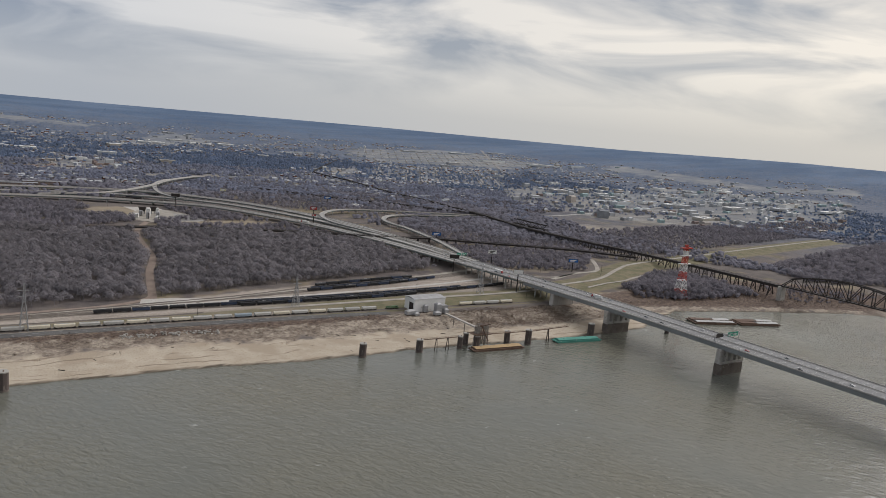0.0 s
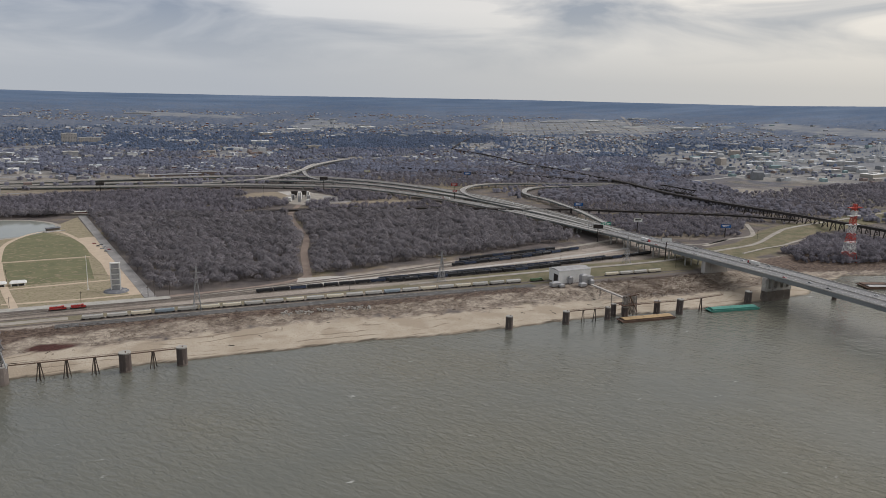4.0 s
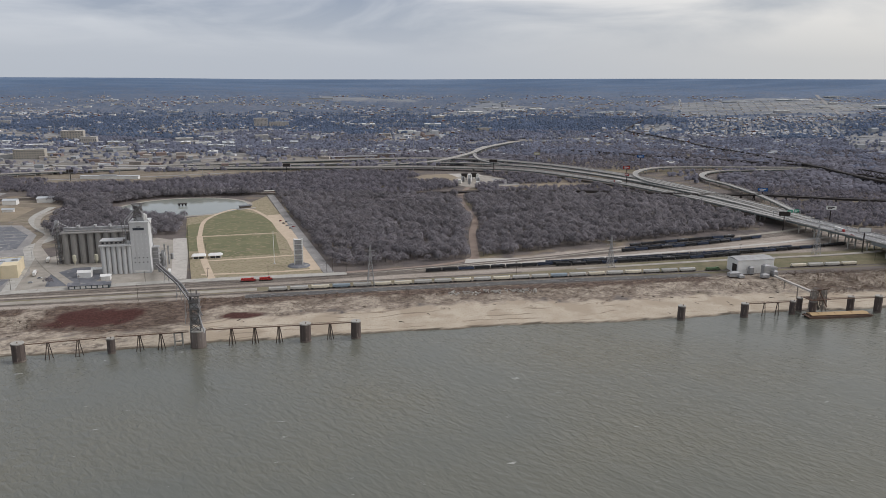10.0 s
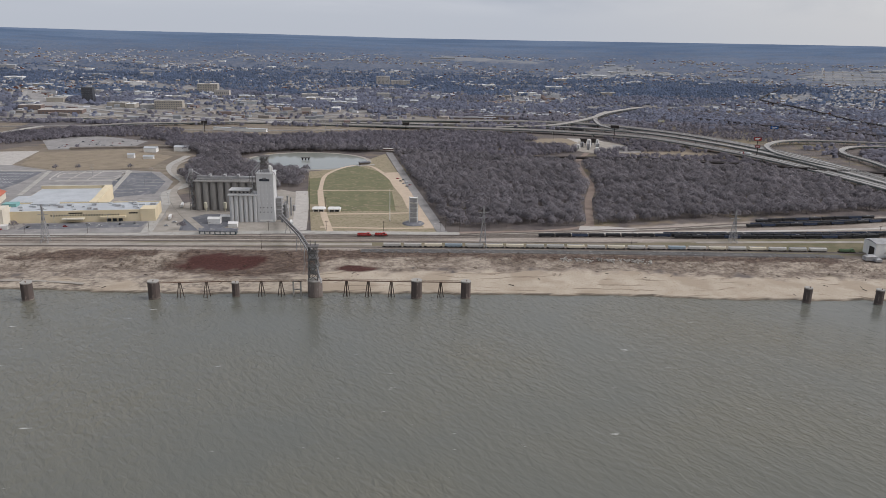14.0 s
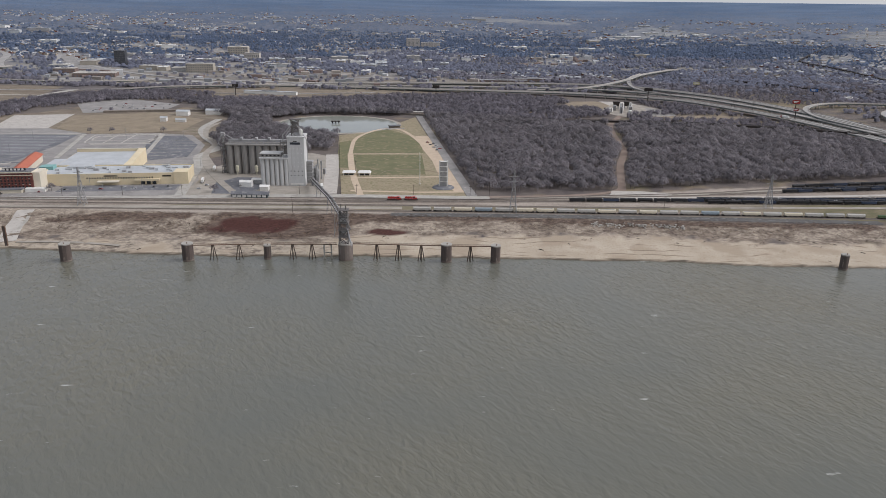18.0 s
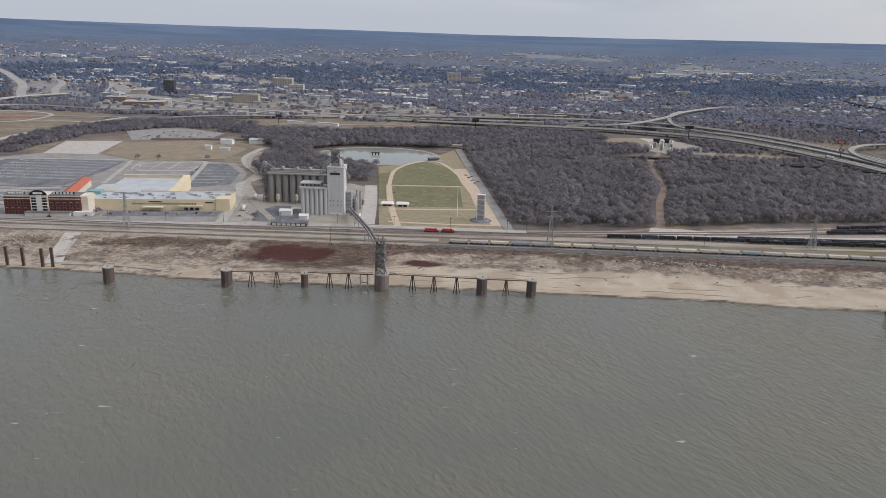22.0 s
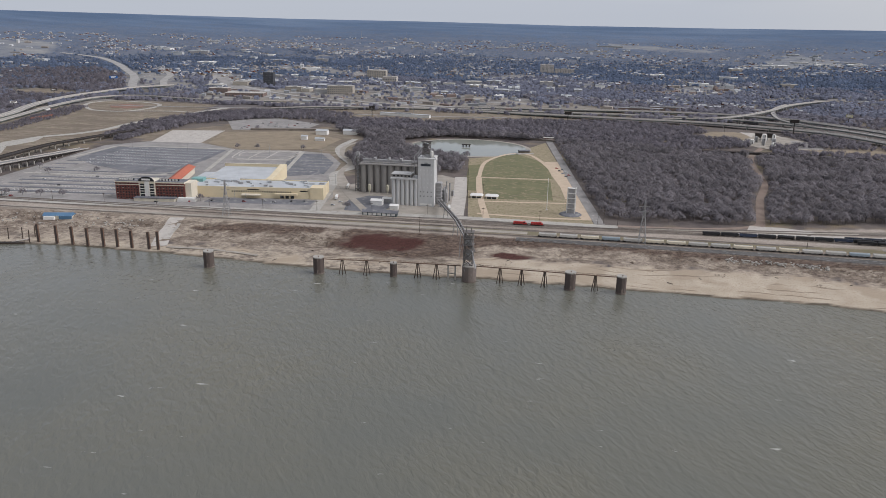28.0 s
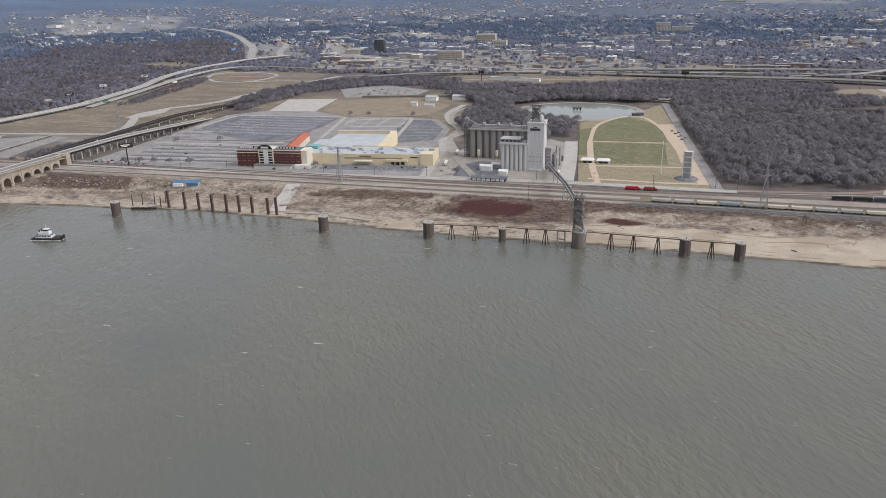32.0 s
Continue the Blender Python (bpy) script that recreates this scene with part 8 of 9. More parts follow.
M_GREYB = mat("grey_barge_cover", (0.46, 0.45, 0.43), (0.34, 0.33, 0.315), rough=0.75)


def barge(x, y, length, turn, hull, cover, label, open_to=0.0):
    """A covered hopper barge: raked hull, coaming and rolling covers."""
    ob = thing("barge", label, "barge", (x, y, 0), turn, "river barges")
    h, w = length / 2, 5.4
    part("hull", Build().loft([[(-h + 6, -w, -1.4), (h - 6, -w, -1.4), (h - 6, w, -1.4), (-h + 6, w, -1.4)], [(-h, -w, 1.2), (h, -w, 1.2), (h, w, 1.2), (-h, w, 1.2)], [(-h, -w, 2.0), (h, -w, 2.0), (h, w, 2.0), (-h, w, 2.0)]]), hull, ob)
    part("coaming", Build().box(-h + 3, -w + 1, 2.0, h - 3, w - 1, 3.2), hull, ob)
    n = 7
    for k in range(n):
        a, b = -h + 3.2 + k * (length - 6.4) / n, -h + 3.2 + (k + 1) * (length - 6.4) / n - 0.25
        if k / n >= open_to:
            up_ = 0.22 * (k % 2)
            part("cover", Build().loft([[(x_, -w + 0.8, 3.2), (x_, 0, 4.2 + up_), (x_, w - 0.8, 3.2), (x_, w - 0.8, 3.0), (x_, -w + 0.8, 3.0)] for x_ in (a, b)]), cover, ob)
    for s in (-1, 1):
        for t in (-1, 1):
            part("bollard", Build().cyl(s * (h - 1.5), t * (w - 0.8), 2.0, 2.8, 0.3, n=8), M_IRON, ob)
    return ob


barge(485, 564.5, 62, -5, M_RUST, M_TANB, "tan-covered hopper barge moored at the loader", 0.0)
barge(595, 561.5, 60, -8, M_TEALB, M_TEALB, "green-covered hopper barge moored near the bridge")
for k, (x, y) in enumerate(((846, 566), (908, 543))):
    barge(x, y, 62, -20, M_RUST, M_GREYB, "grey-covered hopper barge beyond the highway bridge", 0.3 * k)
    barge(x + 4.5, y + 11.2, 62, -20, M_RUST, M_GREYB, "grey hopper barge in the outer row", 0.45)

# ---- mooring posts ----
pl = None
for k, x in enumerate((-488, -469, -453, -437, -421, -407, -392, -375, -366)):
    if pl is None:
        pl = thing("mooring_post", "tall dark steel mooring post at the shore", "post", (x, 620.5, 0), group="mooring posts")
        part("timber_post", Build().loft([[(-0.95, -0.8, z), (0.95, -0.8, z), (0.95, 0.8, z), (-0.95, 0.8, z)] for z in (-4, 18.6)]), M_CELL, pl)
        part("flange", Build().box(-1.15, -0.95, -4, -0.96, 0.95, 18.4), M_RUST, pl)
        part("flange", Build().box(0.96, -0.95, -4, 1.15, 0.95, 18.4), M_RUST, pl)
        part("cap", Build().box(-1.2, -1.0, 18.6, 1.2, 1.0, 18.9), M_RUST, pl)
    else:
        copy_thing(pl, pose(x, 620.5 + 0.3 * (k % 3), -0.3 * (k % 4), 0, 0, 3 * (k % 3)))
sp = None
for x, y in ((-529, 617), (-521, 622), (-510, 627), (-501, 633), (-496, 618)):
    if sp is None:
        sp = thing("mooring_pile", "thin dark pile of a ruined landing", "post", (x, y, 0), group="thin piles")
        part("timber_post", Build().cyl(0, 0, -3, 12.5, 0.55, 0.45, n=8), M_WOOD, sp)
        part("pile_band", Build().cyl(0, 0, 9, 9.5, 0.62, n=8), M_RUST, sp)
    else:
        copy_thing(sp, pose(x, y, 0.4, 0, 2, 40))
wreck = thing("stranded_dock", "broken dark floating dock stranded on the shore", "dock", (-512, 614, 0.7), 14)
part("float", Build().box(-14, -2.2, -0.6, 12, 0.6, 0.6), M_WOOD, wreck)
part("boarding", Build().box(-14.2, -2.4, 0.6, 12.2, 0.8, 0.85), M_IRON, wreck)
part("gangway", Build().beam((0, 0.5, 0.8), (14, 8, 1.6), 1.6, 0.5), M_CONC_PALE, wreck)
part("rail", Build().beam((-14, -2, 1.8), (8, -2, 2.0), 0.2), M_IRON, wreck)
# scattered driftwood and stones
dr = np.random.RandomState(21)
for k in range(26):
    x = dr.uniform(-460, 560)
    y = float(shore(x)) + dr.uniform(6, 60)
    a, ln = dr.uniform(0, 180), dr.uniform(2, 6)
    log = thing("driftwood_log", "bleached driftwood log lying on the sandy bank", "driftwood", (x, y, float(gz(x, y)) + 0.15), a, "driftwood")
    part("trunk", Build().beam((-ln / 2, 0, 0), (ln / 2, 0.4, 0.25), 0.55, n=6), M_WOOD if k % 3 else M_CONC_DARK, log)
    part("branch", Build().beam((0, 0, 0), (1.4, 1.6, 0.6), 0.25, n=5), M_WOOD, log)
rip = Build()
for k in range(300):
    x = dr.uniform(150, 236) if k % 2 else dr.uniform(-700, -420)
    y = float(shore(x)) + (dr.normal(77, 2) if k % 2 else dr.normal(66, 9))
    s, z = dr.uniform(0.5, 1.5), float(gz(x, y))
    rip.loft([[(x + s * math.cos(a) * dr.uniform(0.7, 1), y + s * math.sin(a) * dr.uniform(0.7, 1), z + h * s) for a in (0, 1.3, 2.6, 3.9, 5.1)] for h in (-0.3, 0.55)])
solid("riprap", rip, M_CONC, "loose pale broken concrete and rock on the bank", "rocks", kind="stuff")

# ---- pylons, poles and boards ----
M_PYRED = mat("red_pylon_paint", (0.50, 0.065, 0.04), (0.42, 0.055, 0.035), rough=0.6)
pyl = thing("river_crossing_pylon", "tall red and white lattice power pylon", "pylon")
px_, py_ = 915.0, 675.0
pz = float(gz(px_, py_))
for s0, s1, z0, z1, lv, m in ((15, 12.4, pz, pz + 12, 1, M_PYRED), (12.4, 9.4, pz + 12, pz + 26, 2, M_PAINT_W), (9.4, 7.6, pz + 26, pz + 38, 2, M_PYRED), (7.6, 6.4, pz + 38, pz + 50, 2, M_PAINT_W), (6.4, 5.4, pz + 50, pz + 62, 2, M_PYRED), (5.4, 4.8, pz + 62, pz + 69, 2, M_PAINT_W), (4.8, 3.4, pz + 69, pz + 78, 2, M_PYRED)):
    lattice_tower(pyl, px_, py_, s0, s1, z0, z1, lv, 0.42, m, "lattice")
for z, w, m in ((pz + 50, 11, M_PAINT_W), (pz + 62, 10, M_PAINT_W), (pz + 73, 11, M_PYRED), (pz + 26, 9, M_PAINT_W)):
    for dx in (-2.4, 2.4):
        part("cross_arm", Build().beam((px_ - w, py_ + dx, z), (px_ + w, py_ + dx, z), 0.8, 0.8), m, pyl)
    part("arm_platform", Build().box(px_ - w, py_ - 2.6, z + 0.5, px_ + w, py_ + 2.6, z + 0.8), m, pyl)
for dx in (-7.5, 7.5):
    for dy in (-7.5, 7.5):
        part("footing", Build().cyl(px_ + dx, py_ + dy, pz - 3, pz + 1.5, 1.4, n=10), M_PYRED, pyl)


def small_pylon(x, y, h, label):
    ob = thing("power_pylon", label, "pylon", group="grey power pylons")
    z = float(gz(x, y))
    lattice_tower(ob, x, y, 7, 1.6, z, z + h * 0.72, 4, 0.22, M_GALV, "lattice")
    lattice_tower(ob, x, y, 1.6, 1.0, z + h * 0.72, z + h, 2, 0.2, M_GALV, "lattice")
    for f in (0.74, 0.86):
        part("cross_arm", Build().beam((x - 5, y, z + h * f), (x + 5, y, z + h * f), 0.4), M_GALV, ob)


small_pylon(79, 712, 42, "slim grey lattice power pylon by the tracks")
small_pylon(338, 730, 34, "slim grey lattice power pylon on the levee")
small_pylon(587, 728, 34, "slim grey lattice power pylon near the bridge")
small_pylon(-345, 724, 38, "slim grey lattice power pylon before the casino")
small_pylon(-788, 920, 40, "slim grey lattice pylon beside the old bridge")


def pole(x, y, h, label, arm=True, material=M_GALV):
    ob = thing("street_lamp" if arm else "utility_pole", label, "street lamp" if arm else "pole", (x, y, float(gz(x, y))), group="lamp poles" if arm else "utility poles")
    part("shaft", Build().cyl(0, 0, -0.3, h, 0.22, 0.14, n=6), material, ob)
    if arm:
        for s in (-1, 1):
            part("lamp_arm", Build().beam((0, 0, h), (s * 2.2, 0, h + 0.3), 0.16), material, ob)
            part("lamp_head", Build().box(s * 2.2 - 0.5, -0.3, h + 0.1, s * 2.2 + 0.5, 0.3, h + 0.4), material, ob)
    else:
        part("cross_arm", Build().box(-1.6, -0.12, h - 1.4, 1.6, 0.12, h - 1.1), material, ob)
    return ob


for x, y in ((-640, 800), (-580, 860), (-620, 920), (-540, 960), (-600, 1010), (-650, 1060), (-560, 1060), (-340, 1000), (-350, 1060), (-430, 1060), (-350, 785), (-310, 790), (-370, 800), (-440, 1085), (-280, 900)):
    pole(x, y, 12, "grey double-headed parking lot lamp")
for x in range(-680, 60, 60):
    pole(x, float(np.interp(x, [-720, -560, -262, -120, 60], [735, 744, 765, 776, 775])), 11, "weathered wooden utility pole along the railway", False, M_WOOD)
for x, y in ((-135, 705), (46, 776), (60, 772), (-90, 870), (230, 720), (500, 742), (640, 700), (870, 790), (790, 840), (440, 1335), (600, 1420), (300, 1500)):
    pole(x, y, 16, "tall wooden utility pole", False, M_WOOD)
for x, y in ((-396, 1533), (-160, 1583), (-60, 1600), (60, 1640), (160, 1650), (-250, 1640), (-320, 1600), (480, 1600), (560, 1500), (735, 1200), (770, 1300), (880, 1450), (-560, 1640), (-700, 1690)):
    pole(x, y, 26, "tall highway lamp mast").scale = (1.6, 1.6, 1.0)


def billboard(x, y, base, z, w, h, turn, face, label, back=False):
    """A board on one stout mast."""
    ob = thing("billboard", label, "billboard", (x, y, base), turn, "billboards")
    part("mast", Build().cyl(0, 0.8, -0.5, z, 0.7, n=10), M_IRON, ob)
    part("board", Build().box(-w / 2, -0.3, z, w / 2, 0.3, z + h), M_IRON, ob)
    f = part("poster", Build().box(-w / 2 + 0.3, -0.42, z + 0.3, w / 2 - 0.3, -0.31, z + h - 0.3), face, ob)
    if not back:
        part("text_bar", Build().box(-w * 0.34, -0.52, z + h * 0.52, w * 0.3, -0.43, z + h * 0.74), M_PAINT_W if face is not M_PAINT_W else M_IRON, f)
        part("text_bar", Build().box(-w * 0.3, -0.52, z + h * 0.24, w * 0.12, -0.43, z + h * 0.4), M_PAINT_W if face is not M_PAINT_W else M_IRON, f)
    part("catwalk", Build().box(-w / 2, -1.4, z - 0.3, w / 2, -0.43, z - 0.1), M_GALV, ob)


M_BLUEP = mat("blue_poster", (0.03, 0.13, 0.38), rough=0.5)
M_REDP = mat("red_poster", (0.38, 0.05, 0.04), rough=0.5)
M_YELP = mat("pale_yellow_poster", (0.6, 0.55, 0.34), rough=0.5)
for x, y, z, w, h, face, lab in ((860, 842, 15, 16, 5.5, M_BLUEP, "blue billboard on a dark mast"), (745, 905, 19, 14, 6, M_PAINT_W, "white billboard near the bridge approach"), (642, 722, 24, 13, 5.5, M_PAINT_W, "pale billboard back beside the bridge"), (648, 872, 20, 14, 5.5, M_IRON, "dark billboard back beside the viaduct"),
                               (780, 1112, 12, 16, 6, M_BLUEP, "blue billboard among the trees"), (615, 1280, 20, 8, 4, M_REDP, "red and white billboard beside the ramp"), (420, 1490, 24, 16, 6, M_IRON, "dark billboard back by the plaza"), (6, 1543, 18, 14, 6, M_IRON, "dark billboard back on the highway"),
                               (690, 1440, 10, 14, 7, M_REDP, "red poster board under the loop ramp"), (578, 1680, 16, 14, 6, M_YELP, "pale yellow billboard beyond the viaduct"), (-396, 1540, 16, 12, 6, M_IRON, "dark billboard back near the car park"), (800, 1600, 14, 16, 6, M_BLUEP, "light blue billboard by the railway")):
    billboard(x, y, float(gz(x, y)), z, w, h, 0 if x < 300 else -25, face, lab, "back" in lab)
for x, y, z, w, h, face, lab in ((-1072, 1085, 15, 14, 5, M_GALV, "grey billboard beside the highway"), (-1075, 1140, 17, 15, 5, M_IRON, "dark billboard by the highway"), (-1124, 1286, 13, 14, 5, M_PAINT_W, "white billboard among the bare trees"), (-1142, 1440, 13, 14, 5, M_PAINT_W, "pale billboard above the trees"), (-1236, 1703, 12, 14, 5, M_IRON, "dark billboard on tan grass"), (-1274, 2021, 13, 22, 8, M_BLUEP, "wide blue billboard by the far bend"), (-632, 742, 22, 16, 5.5, M_IRON, "dark billboard beside the old bridge approach")):
    billboard(x, y, float(gz(x, y)), z, w, h, 35, face, lab)
M_SIGNG = mat("green_road_sign", (0.02, 0.24, 0.16), rough=0.5)


def sign_gantry(x0, x1, y, z, panels, label):
    ob = thing("sign_gantry", label, "road sign", group="sign gantries")
    for x in (x0, x1):
        part("post", Build().box(x - 0.3, y - 0.3, z, x + 0.3, y + 0.3, z + 8.5), M_GALV, ob)
    part("truss", Build().box(x0, y - 0.5, z + 7, x1, y + 0.5, z + 8), M_GALV, ob)
    for x, w, m in panels:
        s = part("sign_panel", Build().box(x, y - 0.75, z + 5.2, x + w, y - 0.55, z + 9.4), m, ob)
        if m is M_SIGNG:
            part("text_bar", Build().box(x + 0.8, y - 0.82, z + 7.2, x + w - 1.5, y - 0.76, z + 7.9), M_PAINT_W, s)
            part("text_bar", Build().box(x + 0.8, y - 0.82, z + 6.0, x + w - 3, y - 0.76, z + 6.6), M_PAINT_W, s)


sign_gantry(653.5, 694.5, 433, 30.4, ((655, 11, M_IRON), (674, 9, M_SIGNG), (684, 7, M_SIGNG)), "sign gantry with green road signs over the bridge")
sign_gantry(655, 697, 905, 21.2, ((676, 8, M_SIGNG), (686, 8, M_SIGNG)), "sign gantry with green signs over the approach")
sign_gantry(-1012, -952, 1120, 13.2, ((-985, 12, M_SIGNG),), "sign gantry with a green sign over the highway")

# ---- pumping plant on the plaza by the woods ----
sheet("plant_plaza", [(300, 1380), (330, 1320), (420, 1330), (432, 1400), (400, 1470), (352, 1480)], Z + 0.25, M_GRAVEL, "pale concrete plaza of the pumping plant", "pavement")
sheet("plant_apron", [(380, 1340), (430, 1335), (440, 1400), (400, 1430)], Z + 0.35, M_LOT, "blue-grey paved apron beside the plant", "pavement")
sheet("dry_clearing", [(450, 1270), (600, 1220), (590, 1300), (500, 1360), (450, 1330)], Z + 0.15, M_DRYGRASS, "dry grassy clearing by the trestle", "grass")
for k, (x, y, w, h) in enumerate(((322, 1372, 9, 8), (338, 1360, 7, 12), (346, 1390, 9, 15), (358, 1372, 8, 11), (352, 1350, 10, 7), (334, 1395, 8, 10), (364, 1400, 7, 14))):
    b = thing("plant_silo", "white steel tank of the concrete plant", "tank", (x, y, 9), 0, "plant tanks")
    part("tank", Build().turned(0, 0, [(w * 0.34, 0), (w * 0.42, 2), (w * 0.42, h - 1), (w * 0.2, h)], 12), M_GALV if k % 2 else M_PAINT_W, b)
    part("leg_ring", Build().cyl(0, 0, 0, 1.2, w * 0.46, n=12), M_CONC, b)
    part("ladder", Build().box(-0.3, -w * 0.5, 0, 0.3, -w * 0.45, h), M_IRON, b)
for x, y, w, h in ((342, 1418, 12, 13), (362, 1422, 10, 13)):
    b = thing("plant_hopper", "dark open aggregate hopper of the plant", "hopper", (x, y, 9))
    part("bin", Build().loft([[(-w / 3, -3, 5), (w / 3, -3, 5), (w / 3, 3, 5), (-w / 3, 3, 5)], [(-w / 2, -4, h), (w / 2, -4, h), (w / 2, 4, h), (-w / 2, 4, h)]]), M_IRON, b)
    for dx in (-w / 3, w / 3):
        part("leg", Build().box(dx - 0.4, -3, 0, dx + 0.4, 3, 5), M_GALV, b)
# small trees on the lots and lawns
lot = None
for x, y in ((-645, 752), (-625, 754), (-606, 756), (-585, 758), (-560, 762), (-400, 776), (-398, 1118), (-470, 1110), (-500, 1106), (-655, 870), (-600, 890), (-230, 778), (-690, 900)):
    st = tagged(new("small_tree"), "small bare tree in a kerbed island", "tree", "lot trees")
    st.matrix_basis = pose(x, y, Z, 0, 0, x * 7 % 360)
    if lot is None:
        wood, fine = TREES[2]
        lot = []
        for nm, body, m in (("trunk", wood, M_BARK), ("crown", fine, M_TWIGS)):
            b = Build()
            for t in body:
                b.face([tuple(p * 8.5) for p in t])
            me_ = b.mesh(nm)
            me_.materials.append(m)
            lot.append((nm, me_, m))
    for nm, me_, m in lot:
        part(nm, me_, m, st)


# ---- town and far land ----
M_HOUSE = [mat("white_siding", (0.55, 0.55, 0.56), rough=0.7, vary=0.15, bump=0), mat("tan_siding", (0.40, 0.34, 0.27), rough=0.8, vary=0.15, bump=0), mat("red_brick_house", (0.22, 0.11, 0.085), rough=0.85, vary=0.15, bump=0), mat("grey_roofing", (0.25, 0.25, 0.255), rough=0.85, vary=0.25, bump=0)]


def shrink(r):
    """Things get smaller on the far rise, where more miles are folded into the slope."""
    return float(np.clip(1 - 0.66 * (r - 2300) / 2400, 0.3, 1))


hr = np.random.RandomState(17)
sets = [Build(), Build(), Build()]
roofs = [Build(), Build()]


def house(x, y, a, s, kind):
    z = float(gz(x, y)) - 0.4
    w, d, h = hr.uniform(4, 6.5) * s, hr.uniform(5, 9) * s, hr.uniform(3, 5.5) * s
    ca, sa = math.cos(a), math.sin(a)
    P = lambda u, v, k: (x + u * ca - v * sa, y + u * sa + v * ca, z + k)
    sets[kind].loft([[P(-w, -d, 0), P(w, -d, 0), P(w, d, 0), P(-w, d, 0)], [P(-w, -d, h), P(w, -d, h), P(w, d, h), P(-w, d, h)]])
    b, t = roofs[hr.randint(0, 2)], h + 2.6 * s
    e = 0.5 * s
    b.face([P(-w - e, -d - e, h + 0.01), P(0, -d - e, t), P(0, d + e, t), P(-w - e, d + e, h + 0.01)])
    b.face([P(w + e, -d - e, h + 0.01), P(w + e, d + e, h + 0.01), P(0, d + e, t), P(0, -d - e, t)])
    sets[kind].face([P(-w, -d, h), P(w, -d, h), P(0, -d, t - 0.1)])


az, hd = np.radians(hr.uniform(-46, 64, 40000)), hr.uniform(1780, 3900, 40000)
hx, hy = hd * np.sin(az), hd * np.cos(az)
# estates stand in loose blocks
ok = (fuzz(hx, hy, 420, 51) + 0.5 * fuzz(hx, hy, 140, 52) > 0.05) & ~is_open(hx, hy)
ok &= ~((hx > 1400) & (hy < 1500) | (hx > 650) & (hd < 2100) & (hx < 1500) | (hd < 1900) & (hx > -500) & (hx < 700) | (hx < -1040) & (hd < 2500) | (hx < -560) & (hy < 2000))
for h_ in HIGHWAYS:
    ok &= off_line(h_, hx, hy, 34)
for x, y, r in list(zip(hx[ok], hy[ok], hd[ok]))[:5200]:
    house(x, y, hr.choice([0.1, 1.67]) + hr.normal(0, 0.06), shrink(r) * hr.uniform(0.7, 1.2), hr.choice([0, 0, 1, 1, 2]))
# streets of small houses in rows, and the far new estate
for k in range(9):
    x0, y0 = 1230 + 62 * k, 2150 - 6 * k
    for j in range(15):
        f = j / 14
        x, y = x0 + 280 * f, y0 + 440 * f
        for s in (-16, 16):
            house(x + s, y + hr.normal(0, 3), 1.0, 0.8 * shrink(math.hypot(x, y)), 0 if hr.rand() < 0.7 else 1)
for k in range(10):
    for j in range(26):
        x, y = 1480 + 36 * j + 26 * k, 2720 + 48 * k - 5 * j
        house(x, y, 0.2, 0.55 * shrink(math.hypot(x, y)) + 0.12, 0 if hr.rand() < 0.5 else 1)
for b, m, l in zip(sets, M_HOUSE, ("white clapboard houses of the town", "tan rendered houses of the town", "red brick houses of the town")):
    solid("houses", b, m, l, "houses", kind="stuff")
solid("house_roofs", roofs[0], M_HOUSE[3], "grey shingled roofs of the town houses", "roofs", kind="stuff")
solid("house_roofs", roofs[1], mat("pale_roofing", (0.40, 0.41, 0.425), rough=0.8, vary=0.25, bump=0), "pale shingled roofs of the town houses", "roofs", kind="stuff")

for k in range(9):
    strip("street", [(1230 + 62 * k, 2150 - 6 * k), (1370 + 62 * k, 2370 - 6 * k), (1510 + 62 * k, 2590 - 6 * k)], 9 if k in (3, 4, 7) else 6, 0.8, M_LOT, "pale street between rows of houses")
for k in range(6):
    strip("street", [(1480 + 26 * k, 2700 + 84 * k), (1900 + 26 * k, 2660 + 84 * k), (2420 + 26 * k, 2600 + 84 * k)], 9, 0.9, M_CONC, "pale curving estate street on bare ground")
for pts, w in (([(2057, 2509), (2220, 2780), (2473, 3197)], 14), ([(1923, 2060), (1747, 2250), (1600, 2500)], 12), ([(-965, 2965), (-880, 3200), (-730, 3619)], 10), ([(1568, 1486), (1900, 1480), (2300, 1470)], 14), ([(900, 1990), (1500, 2010), (1900, 1980)], 8),
               ([(-1100, 2300), (-1290, 2700), (-1500, 3000)], 14), ([(-1290, 2973), (-900, 2900), (-400, 2850)], 9), ([(-700, 1990), (-300, 2080), (200, 2120), (600, 2200)], 9), ([(-500, 1780), (-480, 2300), (-460, 2800)], 8), ([(-150, 1850), (-120, 2400), (-90, 3000)], 8), ([(300, 1950), (380, 2400), (450, 3100)], 8),
               ([(-1300, 2360), (-800, 2420), (-200, 2480), (400, 2520)], 8), ([(-900, 2080), (-860, 2600), (-900, 3100)], 8)):
    strip("street", pts, w, 0.9, M_LOT, "pale town street between bare trees")
trestle("railway_trestle", "distant dark railway viaduct through the town", [(1132, 1502, 17.5), (1133, 1564, 17), (1141, 1687, 17), (1134, 1801, 17), (1133, 1912, 17), (1138, 2131, float(gz(1138, 2131)) + 8), (1103, 2300, float(gz(1103, 2300)) + 8), (1157, 2410, float(gz(1157, 2410)) + 7), (1369, 2686, float(gz(1369, 2686)) + 6)], 5, 2.0, 26)
